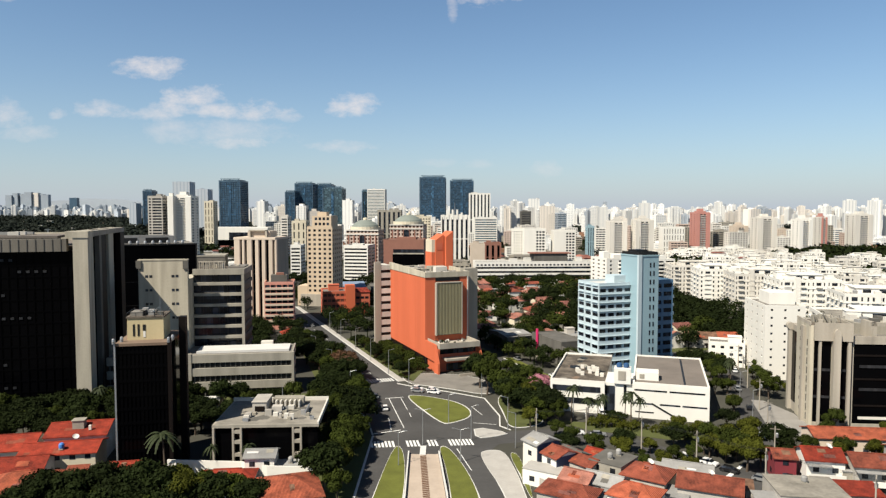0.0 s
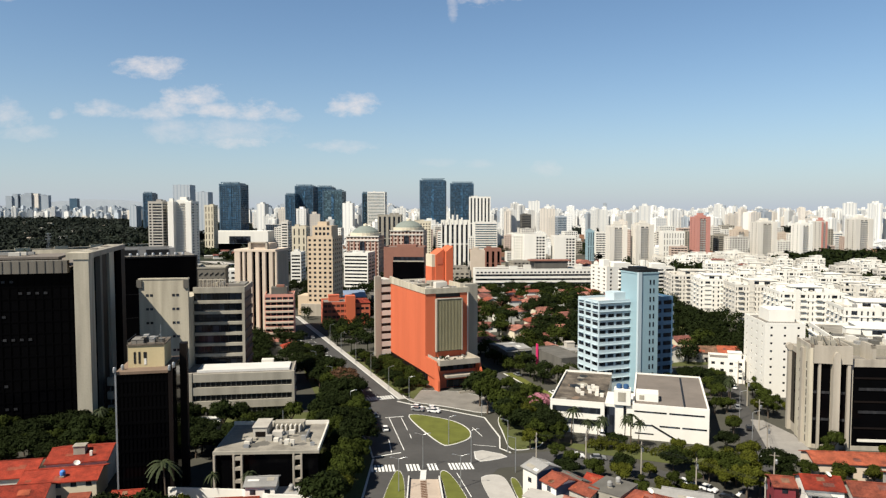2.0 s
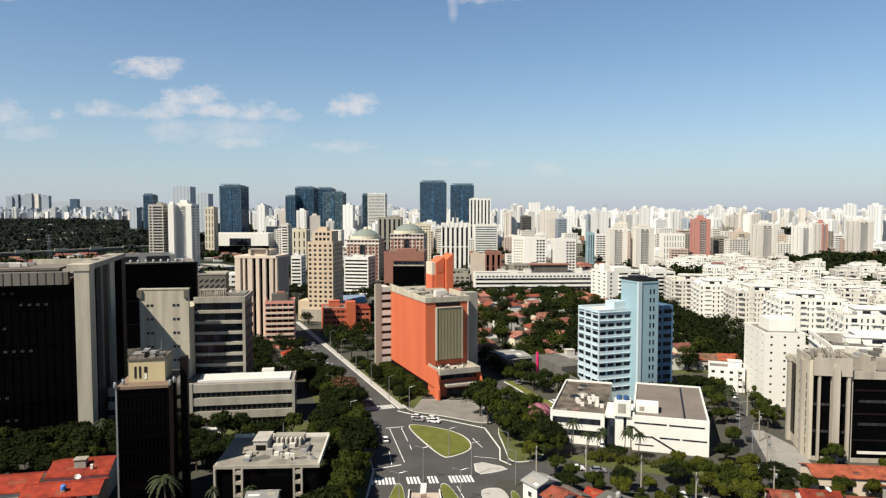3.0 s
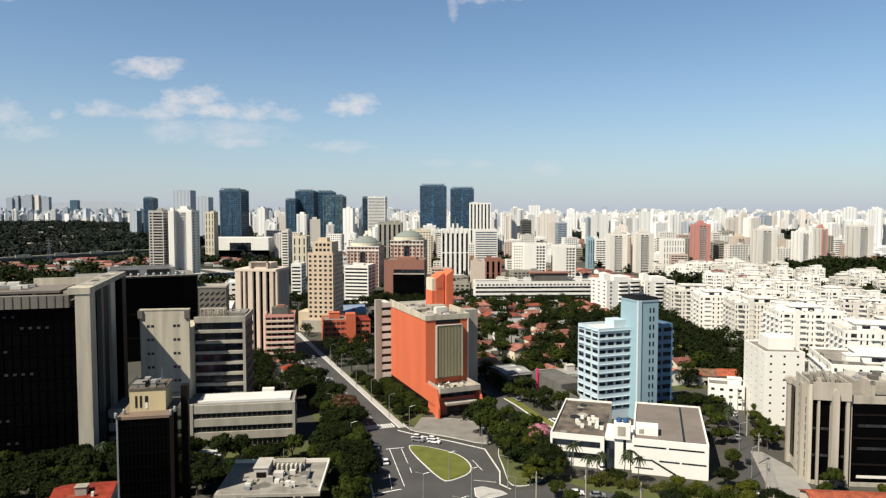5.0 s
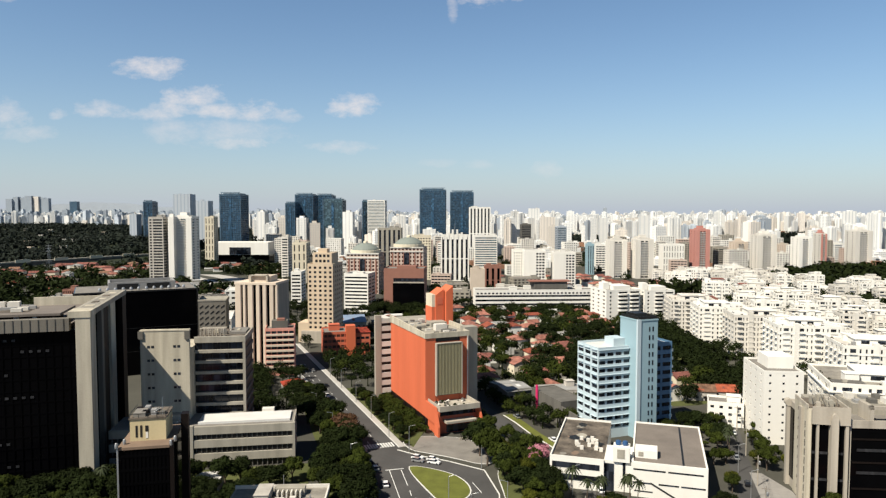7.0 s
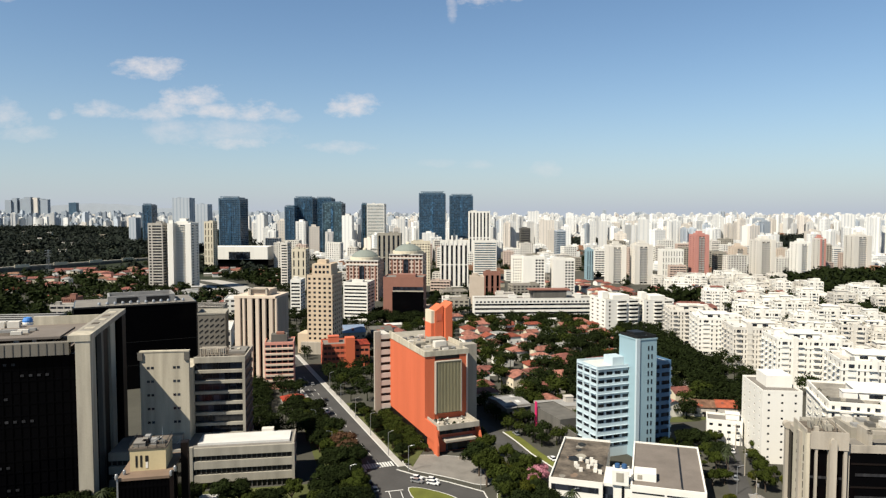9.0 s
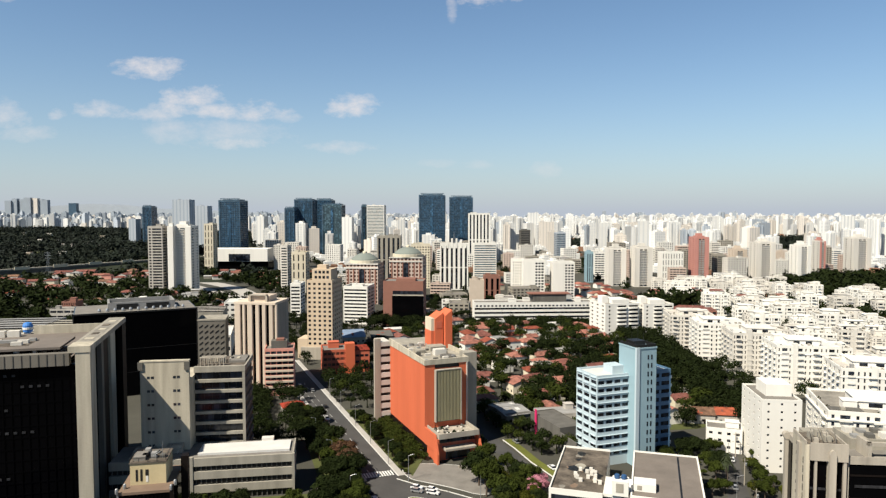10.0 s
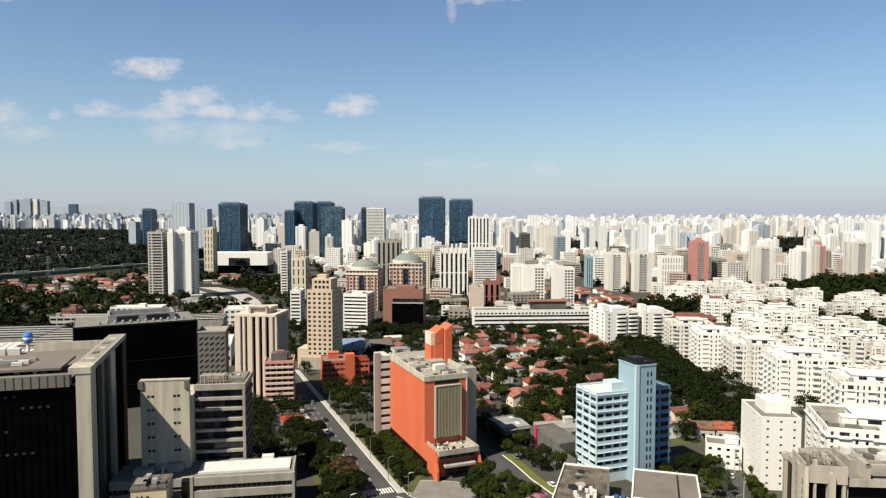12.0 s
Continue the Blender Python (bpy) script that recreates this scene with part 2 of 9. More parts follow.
M = dict(
    ground=mat("city ground", (0.060, 0.058, 0.046), 0.95, vary=0.45, scale=0.012, fine=0.15),
    asphalt=mat("asphalt", (0.066, 0.064, 0.062), 0.9, vary=0.34, scale=0.10, fine=0.9),
    pave=mat("paving", (0.41, 0.39, 0.36), 0.9, vary=0.2, scale=0.3, fine=2),
    pave_old=mat("worn paving", (0.27, 0.255, 0.235), 0.9, vary=0.25, scale=0.3, fine=2),
    rampc=mat("ramp concrete", (0.44, 0.36, 0.29), 0.9, vary=0.2, scale=0.15, fine=1.0),
    paint=mat("road paint", (0.75, 0.75, 0.72), 0.8, vary=0.15, scale=1.5, fine=6),
    kerb=mat("kerb", (0.62, 0.61, 0.58), 0.9, vary=0.15, scale=1),
    bar=mat("brown rumble bar", (0.14, 0.075, 0.045), 0.9),
    grass=mat("grass", (0.115, 0.125, 0.022), 1.0, vary=0.35, scale=0.25, fine=3, bump=0.1),
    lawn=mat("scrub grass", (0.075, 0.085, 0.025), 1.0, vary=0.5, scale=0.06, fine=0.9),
    soil=mat("bare earth", (0.20, 0.14, 0.10), 1.0, vary=0.3, scale=0.2),
    concrete=mat("concrete", (0.385, 0.345, 0.285), 0.9, vary=0.20, scale=0.35, fine=2.5, bump=0.02, streaks=0.26),
    concrete_pale=mat("pale board-marked concrete", (0.465, 0.42, 0.33), 0.9, vary=0.24, scale=0.4, fine=2.5, bump=0.02, streaks=0.30),
    dingy=mat("dingy render", (0.44, 0.41, 0.365), 0.95, vary=0.25, scale=0.4, fine=2.5, tone=0.4, streaks=0.12),
    screed=mat("patchy roof screed", (0.25, 0.23, 0.195), 0.95, vary=0.6, scale=0.22, fine=1.4),
    ochre=mat("ochre render", (0.56, 0.46, 0.27), 0.9, vary=0.14, scale=0.3, fine=2, streaks=0.08),
    roofing_stained=mat("stained roof screed", (0.115, 0.095, 0.075), 0.95, vary=1.3, scale=0.25, fine=1.6),
    concrete_grey=mat("grey concrete", (0.32, 0.295, 0.245), 0.9, vary=0.22, scale=0.35, fine=2.5, streaks=0.22),
    concrete_dark=mat("weathered concrete", (0.12, 0.113, 0.10), 0.9, vary=0.25, scale=0.3, fine=2.5, streaks=0.15),
    roofing=mat("roofing", (0.20, 0.185, 0.165), 0.95, vary=0.35, scale=0.2, fine=1.8),
    roofing_brown=mat("brown roof felt", (0.175, 0.15, 0.13), 0.95, vary=0.3, scale=0.15, fine=1.8),
    roofing_light=mat("light roof sheet", (0.62, 0.61, 0.58), 0.7, vary=0.15, scale=0.2, fine=2),
    zinc=mat("fibre cement sheet", (0.27, 0.265, 0.255), 0.75, vary=0.4, scale=0.3, fine=3, tone=0.3),
    white=mat("white paint", (0.79, 0.765, 0.70), 0.8, vary=0.06, scale=0.2, fine=2, tone=0.1, streaks=0.05),
    white_old=mat("aged white render", (0.66, 0.625, 0.56), 0.9, vary=0.14, scale=0.15, fine=2, tone=0.25, streaks=0.08),
    cream=mat("cream render", (0.66, 0.59, 0.45), 0.9, vary=0.10, scale=0.2, fine=2, tone=0.15, streaks=0.05),
    beige=mat("beige stone", (0.58, 0.46, 0.33), 0.85, vary=0.10, scale=0.2, fine=2, streaks=0.04),
    sand=mat("sandy render", (0.60, 0.50, 0.40), 0.85, vary=0.10, scale=0.2, fine=2, tone=0.2),
    orange=mat("orange mosaic", (0.60, 0.140, 0.062), 0.7, vary=0.10, scale=0.2, fine=3, streaks=0.06),
    brick=mat("terracotta", (0.56, 0.14, 0.075), 0.8, vary=0.10, scale=0.2, fine=2),
    brown_brick=mat("brown brick", (0.27, 0.125, 0.09), 0.85, vary=0.12, scale=0.2, fine=2),
    facing=mat("pinkish stone facing", (0.56, 0.44, 0.37), 0.85, vary=0.10, scale=0.2, fine=2),
    glass_brown=mat("brown tinted glazing", (0.085, 0.040, 0.030), 0.2, vary=0.3, scale=0.2, spec=0.4, cells=(2.2, 3.3, 1.5)),
    cornice_grey=mat("dark concrete, also for shaded fins", (0.17, 0.155, 0.13), 0.9, vary=0.25, scale=0.3, fine=2.5, streaks=0.2),
    dim_dash=mat("dim blinds and light dashes in glass", (0.020, 0.020, 0.022), 0.5, vary=0.4, scale=1.2, cells=(0.9, 3.0, 1.0)),
    maroon=mat("maroon render", (0.20, 0.030, 0.040), 0.85, vary=0.15, scale=0.3, fine=2),
    pink=mat("pink render", (0.66, 0.30, 0.235), 0.85, vary=0.08, scale=0.2, fine=2),
    red_tower=mat("dusty red render", (0.50, 0.23, 0.19), 0.85, vary=0.08, scale=0.2, fine=2),
    blue=mat("light blue tile", (0.49, 0.585, 0.625), 0.55, vary=0.05, scale=0.2, fine=3, streaks=0.04),
    blue_mid=mat("sky blue tile", (0.29, 0.42, 0.475), 0.55, vary=0.05, scale=0.2, fine=3),
    blue_shade=mat("blue tile darkened for shade", (0.09, 0.18, 0.29), 0.6, vary=0.06, scale=0.2, fine=3),
    navy=mat("navy wall", (0.05, 0.065, 0.12), 0.8, vary=0.1, scale=0.3),
    louvre=mat("olive louvre", (0.34, 0.31, 0.19), 0.6, vary=0.1, scale=0.3, fine=4),
    glass=mat("dark glazing", (0.010, 0.012, 0.016), 0.12, vary=0.3, scale=0.4, tone=0.5, spec=0.4, cells=(1.9, 2.95, 3.5)),
    glass_black=mat("black mirror glazing", (0.002, 0.002, 0.0025), 0.10, vary=0.3, scale=0.3, spec=0.05),
    glass_blue=mat("blue curtain wall", (0.022, 0.055, 0.095), 0.14, vary=0.35, scale=0.02, tone=0.3, spec=0.5, cells=(3.0, 3.3, 2.0)),
    glass_green=mat("grey-green curtain wall", (0.050, 0.085, 0.105), 0.18, vary=0.3, scale=0.03, tone=0.3, spec=0.5, cells=(3.0, 3.3, 1.5)),
    steel_blue=mat("blue-grey cladding", (0.042, 0.078, 0.115), 0.4, vary=0.25, scale=0.03, spec=0.5, cells=(4.0, 3.3, 0.8)),
    mullion=mat("dark metal and unlit interiors", (0.010, 0.0095, 0.009), 0.5, vary=0.2, scale=1, spec=0.4),
    bronze=mat("bronze cladding", (0.010, 0.007, 0.006), 0.6, vary=0.25, scale=0.4, spec=0.1),
    steel=mat("galvanised steel", (0.45, 0.46, 0.47), 0.45, 0.7, vary=0.15, scale=1),
    copper=mat("verdigris roof", (0.20, 0.225, 0.20), 0.7, vary=0.12, scale=0.2, fine=2),
    tile=tile_roof_mat("clay tile", (0.27, 0.034, 0.016)),
    tile_orange=tile_roof_mat("orange clay tile", (0.34, 0.085, 0.042)),
    tile_old=tile_roof_mat("weathered clay tile", (0.235, 0.060, 0.034)),
    tile_dusty=tile_roof_mat("dusty red tile", (0.20, 0.075, 0.058)),
    hillside=mat("rough hillside grass", (0.017, 0.023, 0.008), 1.0, vary=0.6, scale=0.006, fine=0.05),
    blue_sheet=mat("blue-grey roof sheet", (0.20, 0.26, 0.36), 0.6, vary=0.25, scale=0.3, fine=3),
    blue_gloss=mat("bright blue paint", (0.06, 0.22, 0.60), 0.5, vary=0.1, scale=0.4),
    tile_pale=tile_roof_mat("faded clay tile", (0.31, 0.13, 0.095)),
    tile_brown=tile_roof_mat("brown clay tile", (0.22, 0.12, 0.075)),
    bark=mat("bark", (0.10, 0.075, 0.055), 0.95, vary=0.3, scale=2, fine=9),
    leaf_a=mat("leaf", (0.031, 0.041, 0.007), 0.8, vary=0.5, scale=0.35, fine=1.6, tone=0.5, spec=0.06),
    leaf_b=mat("yellow-green leaf", (0.055, 0.060, 0.008), 0.8, vary=0.5, scale=0.35, fine=1.6, tone=0.4, spec=0.06),
    # leaf_c: deep green, also used to paint shade on crowns
    leaf_c=mat("deep green leaf", (0.0125, 0.0185, 0.0045), 0.8, vary=0.5, scale=0.35, fine=1.6, tone=0.5, spec=0.06),
    leaf_red=mat("russet leaf", (0.075, 0.034, 0.013), 0.75, vary=0.5, scale=0.35, fine=1.6, tone=0.3),
    blossom=mat("pink blossom", (0.42, 0.17, 0.22), 0.8, vary=0.4, scale=0.5, fine=2),
    frond=mat("palm frond", (0.022, 0.031, 0.008), 0.8, vary=0.4, scale=0.5, fine=2),
    woods=mat("far woods", (0.0072, 0.0125, 0.0065), 0.9, vary=0.8, scale=0.012, fine=0.3),
    magenta=mat("magenta panel", (0.62, 0.03, 0.14), 0.5),
    blue_paint=mat("blue paint", (0.03, 0.085, 0.20), 0.5),
    tyre=mat("rubber", (0.02, 0.02, 0.02), 0.9),
    car_white=mat("white car paint", (0.78, 0.78, 0.78), 0.25, spec=0.5, vary=0.02),
    car_silver=mat("silver car paint", (0.40, 0.41, 0.42), 0.3, 0.5, vary=0.02),
    car_black=mat("black car paint", (0.012, 0.012, 0.014), 0.25, spec=0.5, vary=0.02),
    car_red=mat("red car paint", (0.35, 0.02, 0.02), 0.3, spec=0.5, vary=0.02),
    wood=mat("pole wood", (0.22, 0.19, 0.16), 0.9, vary=0.2, scale=3),
    # haze_*: aerial haze mixed into the base colours of far towers
    haze_a=pattern_mat("haze-tinted pale storeys", (0.78, 0.77, 0.73), (0.36, 0.38, 0.40), 3.4, duty=0.45, tone=0.45),
    haze_d=pattern_mat("haze-tinted blue-grey storeys", (0.33, 0.37, 0.41), (0.17, 0.21, 0.26), 3.4, duty=0.5, tone=0.5),
    haze_b=pattern_mat("haze-tinted grey storeys", (0.46, 0.50, 0.54), (0.20, 0.25, 0.31), 3.4, duty=0.5, tone=0.6),
    haze_c=pattern_mat("haze-tinted warm storeys", (0.72, 0.66, 0.58), (0.38, 0.36, 0.34), 3.4, duty=0.45, tone=0.45),
)


# ---- mesh tools ----
class Bm:
    """Collects boxes, prisms and quads into one mesh."""

    def __init__(self, weld=False):
        self.v, self.f, self.at = [], [], {} if weld else None

    def add(self, pts, faces):
        if self.at is not None:
            ids = []
            for p in pts:
                k = tuple(round(c, 3) for c in p)
                if k not in self.at:
                    self.at[k] = len(self.v)
                    self.v.append(tuple(p))
                ids.append(self.at[k])
            self.f += [tuple(ids[i] for i in f) for f in faces]
            return self
        k = len(self.v)
        self.v += [tuple(p) for p in pts]
        self.f += [tuple(i + k for i in f) for f in faces]
        return self

    def box(self, x0, y0, z0, x1, y1, z1):
        return self.add([(x0, y0, z0), (x1, y0, z0), (x1, y1, z0), (x0, y1, z0), (x0, y0, z1), (x1, y0, z1), (x1, y1, z1), (x0, y1, z1)],
                        [(3, 2, 1, 0), (4, 5, 6, 7), (0, 1, 5, 4), (1, 2, 6, 5), (2, 3, 7, 6), (3, 0, 4, 7)])

    def obox(self, fr, a0, a1, b0, b1, z0, z1):
        """A box in a face's own frame: a along the face, b inwards."""
        (ox, oy), (ux, uy), (nx, ny) = fr
        q = [(ox + ux * a + nx * b, oy + uy * a + ny * b) for a, b in ((a0, b0), (a1, b0), (a1, b1), (a0, b1))]
        return self.add([(*p, z0) for p in q] + [(*p, z1) for p in q], [(3, 2, 1, 0), (4, 5, 6, 7), (0, 1, 5, 4), (1, 2, 6, 5), (2, 3, 7, 6), (3, 0, 4, 7)])

    def prism(self, poly, z0, z1):
        n = len(poly)
        return self.add([(x, y, z0) for x, y in poly] + [(x, y, z1) for x, y in poly],
                        [tuple(reversed(range(n))), tuple(range(n, 2 * n))] + [(i, (i + 1) % n, n + (i + 1) % n, n + i) for i in range(n)])

    def tube(self, p, q, r0, r1, n=7):
        p, q = Vector(p), Vector(q)
        ax = (q - p).normalized()
        a = ax.orthogonal().normalized()
        b = ax.cross(a)
        ring = lambda c, r: [c + a * (r * math.cos(t * 2 * math.pi / n)) + b * (r * math.sin(t * 2 * math.pi / n)) for t in range(n)]
        return self.add(ring(p, r0) + ring(q, r1), [tuple(reversed(range(n))), tuple(range(n, 2 * n))] + [(i, (i + 1) % n, n + (i + 1) % n, n + i) for i in range(n)])

    def lathe(self, prof, n=20, cx=0, cy=0):
        pts, faces = [], []
        for r, z in prof:
            pts += [(cx + r * math.cos(2 * math.pi * i / n), cy + r * math.sin(2 * math.pi * i / n), z) for i in range(n)]
        for k in range(len(prof) - 1):
            faces += [(k * n + i, k * n + (i + 1) % n, (k + 1) * n + (i + 1) % n, (k + 1) * n + i) for i in range(n)]
        faces += [tuple(reversed(range(n))), tuple((len(prof) - 1) * n + i for i in range(n))]
        return self.add(pts, faces)

    def mesh(self, name, material):
        me = bpy.data.meshes.new(name)
        me.from_pydata(self.v, [], self.f)
        me.materials.append(M[material])
        me.update()
        return me


def part(name, bm, material, parent, label="", m=None, kind=""):
    ob = new(name, bm if isinstance(bm, bpy.types.Mesh) else bm.mesh(name, material))
    ob.parent = parent
    if m is not None:
        ob.matrix_basis = m
    return tagged(ob, label, kind=kind)


def thing(name, m, label, category, group="", kind=""):
    ob = new(name)
    ob.matrix_basis = m
    ob.empty_display_size = 0.5
    return tagged(ob, label, category, group, kind)


def solid(name, bm, material, label, category, kind="structure", group=""):
    return tagged(new(name, bm.mesh(name, material)), label, category, group, kind)


def chaikin(poly, n=2):
    for _ in range(n):
        out = []
        for (x0, y0), (x1, y1) in zip(poly, poly[1:] + poly[:1]):
            out += [(0.75 * x0 + 0.25 * x1, 0.75 * y0 + 0.25 * y1), (0.25 * x0 + 0.75 * x1, 0.25 * y0 + 0.75 * y1)]
        poly = out
    return poly


def strip(line, width):
    """A closed outline along a line, that wide."""
    left, right = [], []
    for i, p in enumerate(line):
        a, b = Vector(line[max(i - 1, 0)]), Vector(line[min(i + 1, len(line) - 1)])
        d = (b - a).normalized()
        left.append((p[0] - d.y * width / 2, p[1] + d.x * width / 2))
        right.append((p[0] + d.y * width / 2, p[1] - d.x * width / 2))
    return right + left[::-1]


def shrink(poly, k):
    cx, cy = sum(p[0] for p in poly) / len(poly), sum(p[1] for p in poly) / len(poly)
    out = []
    for x, y in poly:
        d = math.hypot(x - cx, y - cy)
        out.append((cx + (x - cx) * (d - k) / d, cy + (y - cy) * (d - k) / d))
    return out


def leaf_cloud(b, r, lobes, n, size, squash=0.75, fine=True):
    """Small three-cornered leaf sprays over the lobes' shells."""
    g = np.random.default_rng(r.randrange(1 << 30))
    if fine:
        n, size = int(n * 1.95), size * 0.73
    lobe = np.array(lobes, dtype=float)[g.integers(0, len(lobes), n)]
    t, u = g.uniform(0, 2 * math.pi, n), g.uniform(-0.75, 1, n)
    k = lobe[:, 3] * g.uniform(0.66, 1.1, n)
    rr = np.sqrt(np.maximum(0, 1 - u * u))
    c = lobe[:, :3] + np.stack([k * rr * np.cos(t), k * rr * np.sin(t), k * u * squash], 1)
    nrm = np.stack([rr * np.cos(t), rr * np.sin(t), u + 0.25], 1) + g.uniform(-0.8, 0.8, (n, 3))
    nrm /= np.linalg.norm(nrm, axis=1, keepdims=True) + 1e-9
    a = np.cross(nrm, g.normal(size=(n, 3)))
    a /= np.linalg.norm(a, axis=1, keepdims=True) + 1e-9
    w = np.cross(nrm, a)
    s, q = size * g.uniform(0.6, 1.3, (n, 1)), size * g.uniform(0.35, 0.8, (n, 1))
    pts = np.stack([c - a * s, c + a * s - w * q + nrm * 0.05, c + a * s * 0.9 + w * q], 1).reshape(-1, 3)
    k0 = len(b.v)
    b.v += [tuple(p) for p in pts.tolist()]
    b.f += [(k0 + 3 * i, k0 + 3 * i + 1, k0 + 3 * i + 2) for i in range(n)]


# ---- plan bookkeeping: footprints that later planting and filling must keep clear of ----
TAKEN = []


def take(x, y, yaw, w, d, margin=2.0):
    TAKEN.append((x, y, math.cos(radians(yaw)), math.sin(radians(yaw)), w, d, margin))


def free(px, py, r=0.0):
    for x, y, c, s, w, d, mg in TAKEN:
        a, b = (px - x) * c + (py - y) * s, -(px - x) * s + (py - y) * c
        if -mg - r < a < w + mg + r and -mg - r < b < d + mg + r:
            return False
    return True


def near_line(px, py, line, r):
    for (x0, y0), (x1, y1) in zip(line, line[1:]):
        dx, dy = x1 - x0, y1 - y0
        t = max(0, min(1, ((px - x0) * dx + (py - y0) * dy) / (dx * dx + dy * dy)))
        if math.hypot(px - x0 - t * dx, py - y0 - t * dy) < r:
            return True
    return False


# ---- buildings ----
def frames(w, d):
    return dict(f=((0, 0), (1, 0), (0, 1)), r=((w, 0), (0, 1), (-1, 0)), b=((w, d), (-1, 0), (0, -1)), l=((0, d), (0, -1), (1, 0)))


def facade(bm, fr, length, z0, z1, floors, bays, sill, pier, t, head=0.0, base=0.0, slots=()):
    """One face as a single skin with openings cut through it and reveals inwards. sill: share of a storey that is wall; pier: share of a bay."""
    (ox, oy), (ux, uy), (nx, ny) = fr
    at = lambda a, b, z: (ox + ux * a + nx * b, oy + uy * a + ny * b, z)
    if not floors:
        bm.add([at(0, 0, z0), at(length, 0, z0), at(length, 0, z1), at(0, 0, z1)], [(0, 1, 2, 3)])
        return []
    lo, hi = z0 + base, z1 - head
    step, bay = (hi - lo) / floors, length / max(bays, 1)
    wall, half = step * sill, max(bay * pier / 2, 0.06)
    edge = max(half, t)
    cols, rows = [(0.0, edge)], []
    for j in range(bays):
        cols.append((edge if j == 0 else j * bay + half, length - edge if j == bays - 1 else (j + 1) * bay - half))
        cols.append((cols[-1][1], length if j == bays - 1 else (j + 1) * bay + half))
    if slots:
        cols, last = [], 0.0
        for a0, a1 in slots:
            cols += [(last, a0 * length), (a0 * length, a1 * length)]
            last = a1 * length
        cols.append((last, length))
    bottom = z0
    for i in range(floors):
        rows.append((bottom, lo + i * step + wall))
        rows.append((lo + i * step + wall, lo + (i + 1) * step))
        bottom = lo + (i + 1) * step
    if z1 - bottom > 0.01:
        rows.append((bottom, z1))
    spots = []
    for i, (za, zb) in enumerate(rows):
        for j, (a0, a1) in enumerate(cols):
            if i % 2 and j % 2:
                q = [(a0, za), (a1, za), (a1, zb), (a0, zb)]
                bm.add([at(a, 0, z) for a, z in q] + [at(a, t, z) for a, z in q], [(0, 1, 5, 4), (1, 2, 6, 5), (2, 3, 7, 6), (3, 0, 4, 7)])
                spots.append(((a0 + a1) / 2, za, a1 - a0, zb - za))
            else:
                bm.add([at(a0, 0, za), at(a1, 0, za), at(a1, 0, zb), at(a0, 0, zb)], [(0, 1, 2, 3)])
    return spots


def block(name, label, x, y, yaw, w, d, h, wall="white", faces=None, glass="glass", t=0.35, z0=0.0, base=0.0, parapet=0.9, roof="roofing",
          panes=False, group="", roofbits=1, category="building", head=0.6, reserve=True, seed=None):
    """A flat-roofed block: glazing behind a skin of spandrels and piers, a roof with a parapet and plant on it."""
    rnd = random.Random(seed if seed is not None else int(x * 7 + y * 13 + w * 3))
    th = thing(name, pose(x, y, z0, 0, 0, yaw), label, category, group)
    if reserve:
        take(x, y, yaw, w, d)
    faces = faces or {}
    fr = frames(w, d)
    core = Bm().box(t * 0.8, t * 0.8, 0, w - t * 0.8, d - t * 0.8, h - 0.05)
    # behind single panes, a near-black box stands in for unlit rooms
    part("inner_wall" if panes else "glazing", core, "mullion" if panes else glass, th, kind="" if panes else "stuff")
    skin = Bm(weld=True)
    pane_meshes = {}
    for key in "fbrl":
        spec = faces.get(key, faces.get("*", (0, 0, 0, 0)))
        length = w if key in "fb" else d
        spots = facade(skin, fr[key], length, 0, h, spec[0], spec[1], spec[2], spec[3], t, head, base, spec[4] if len(spec) > 4 else ())
        if panes and spec[0] and key in "flr":
            (ox, oy), (ux, uy), (nx, ny) = fr[key]
            for a, z, pw, ph in spots:
                k = (round(pw, 2), round(ph, 2))
                if k not in pane_meshes:
                    g = Bm().box(-pw / 2, 0, 0, pw / 2, 0.05, ph)
                    pane_meshes[k] = g.mesh("window_pane", glass)
                b = t * 0.6
                m = Matrix.Translation((ox + ux * a + nx * b, oy + uy * a + ny * b, z)) @ Matrix.Rotation(math.atan2(uy, ux), 4, "Z")
                part("window_pane", pane_meshes[k], glass, th, m=m)
    part("wall", skin, wall, th)
    top = Bm().box(0.01, 0.01, h - 0.05, w - 0.01, d - 0.01, h + 0.1)
    part("roof", top, roof, th)
    if parapet:
        rim = Bm()
        for key in "fbrl":
            length = w if key in "fb" else d
            rim.obox(fr[key], 0 if key in "fb" else t, length - (0 if key in "fb" else t), -0.02, t - 0.02, h - 0.1, h + parapet)
        part("parapet", rim, wall, th)
    for i in range(roofbits):
        bw, bd, bh = min(w * 0.4, rnd.uniform(3, 7)), min(d * 0.4, rnd.uniform(3, 6)), rnd.uniform(1.8, 3.6)
        bx, by = rnd.uniform(t + 0.5, w - bw - t - 0.5), rnd.uniform(d * 0.2, max(d * 0.2, d - bd - t - 0.5))
        b = Bm().box(bx, by, h + 0.1, bx + bw, by + bd, h + bh)
        b.box(bx - 0.2, by - 0.2, h + bh, bx + bw + 0.2, by + bd + 0.2, h + bh + 0.2)
        part("roof_house", b, wall, th)
    return th


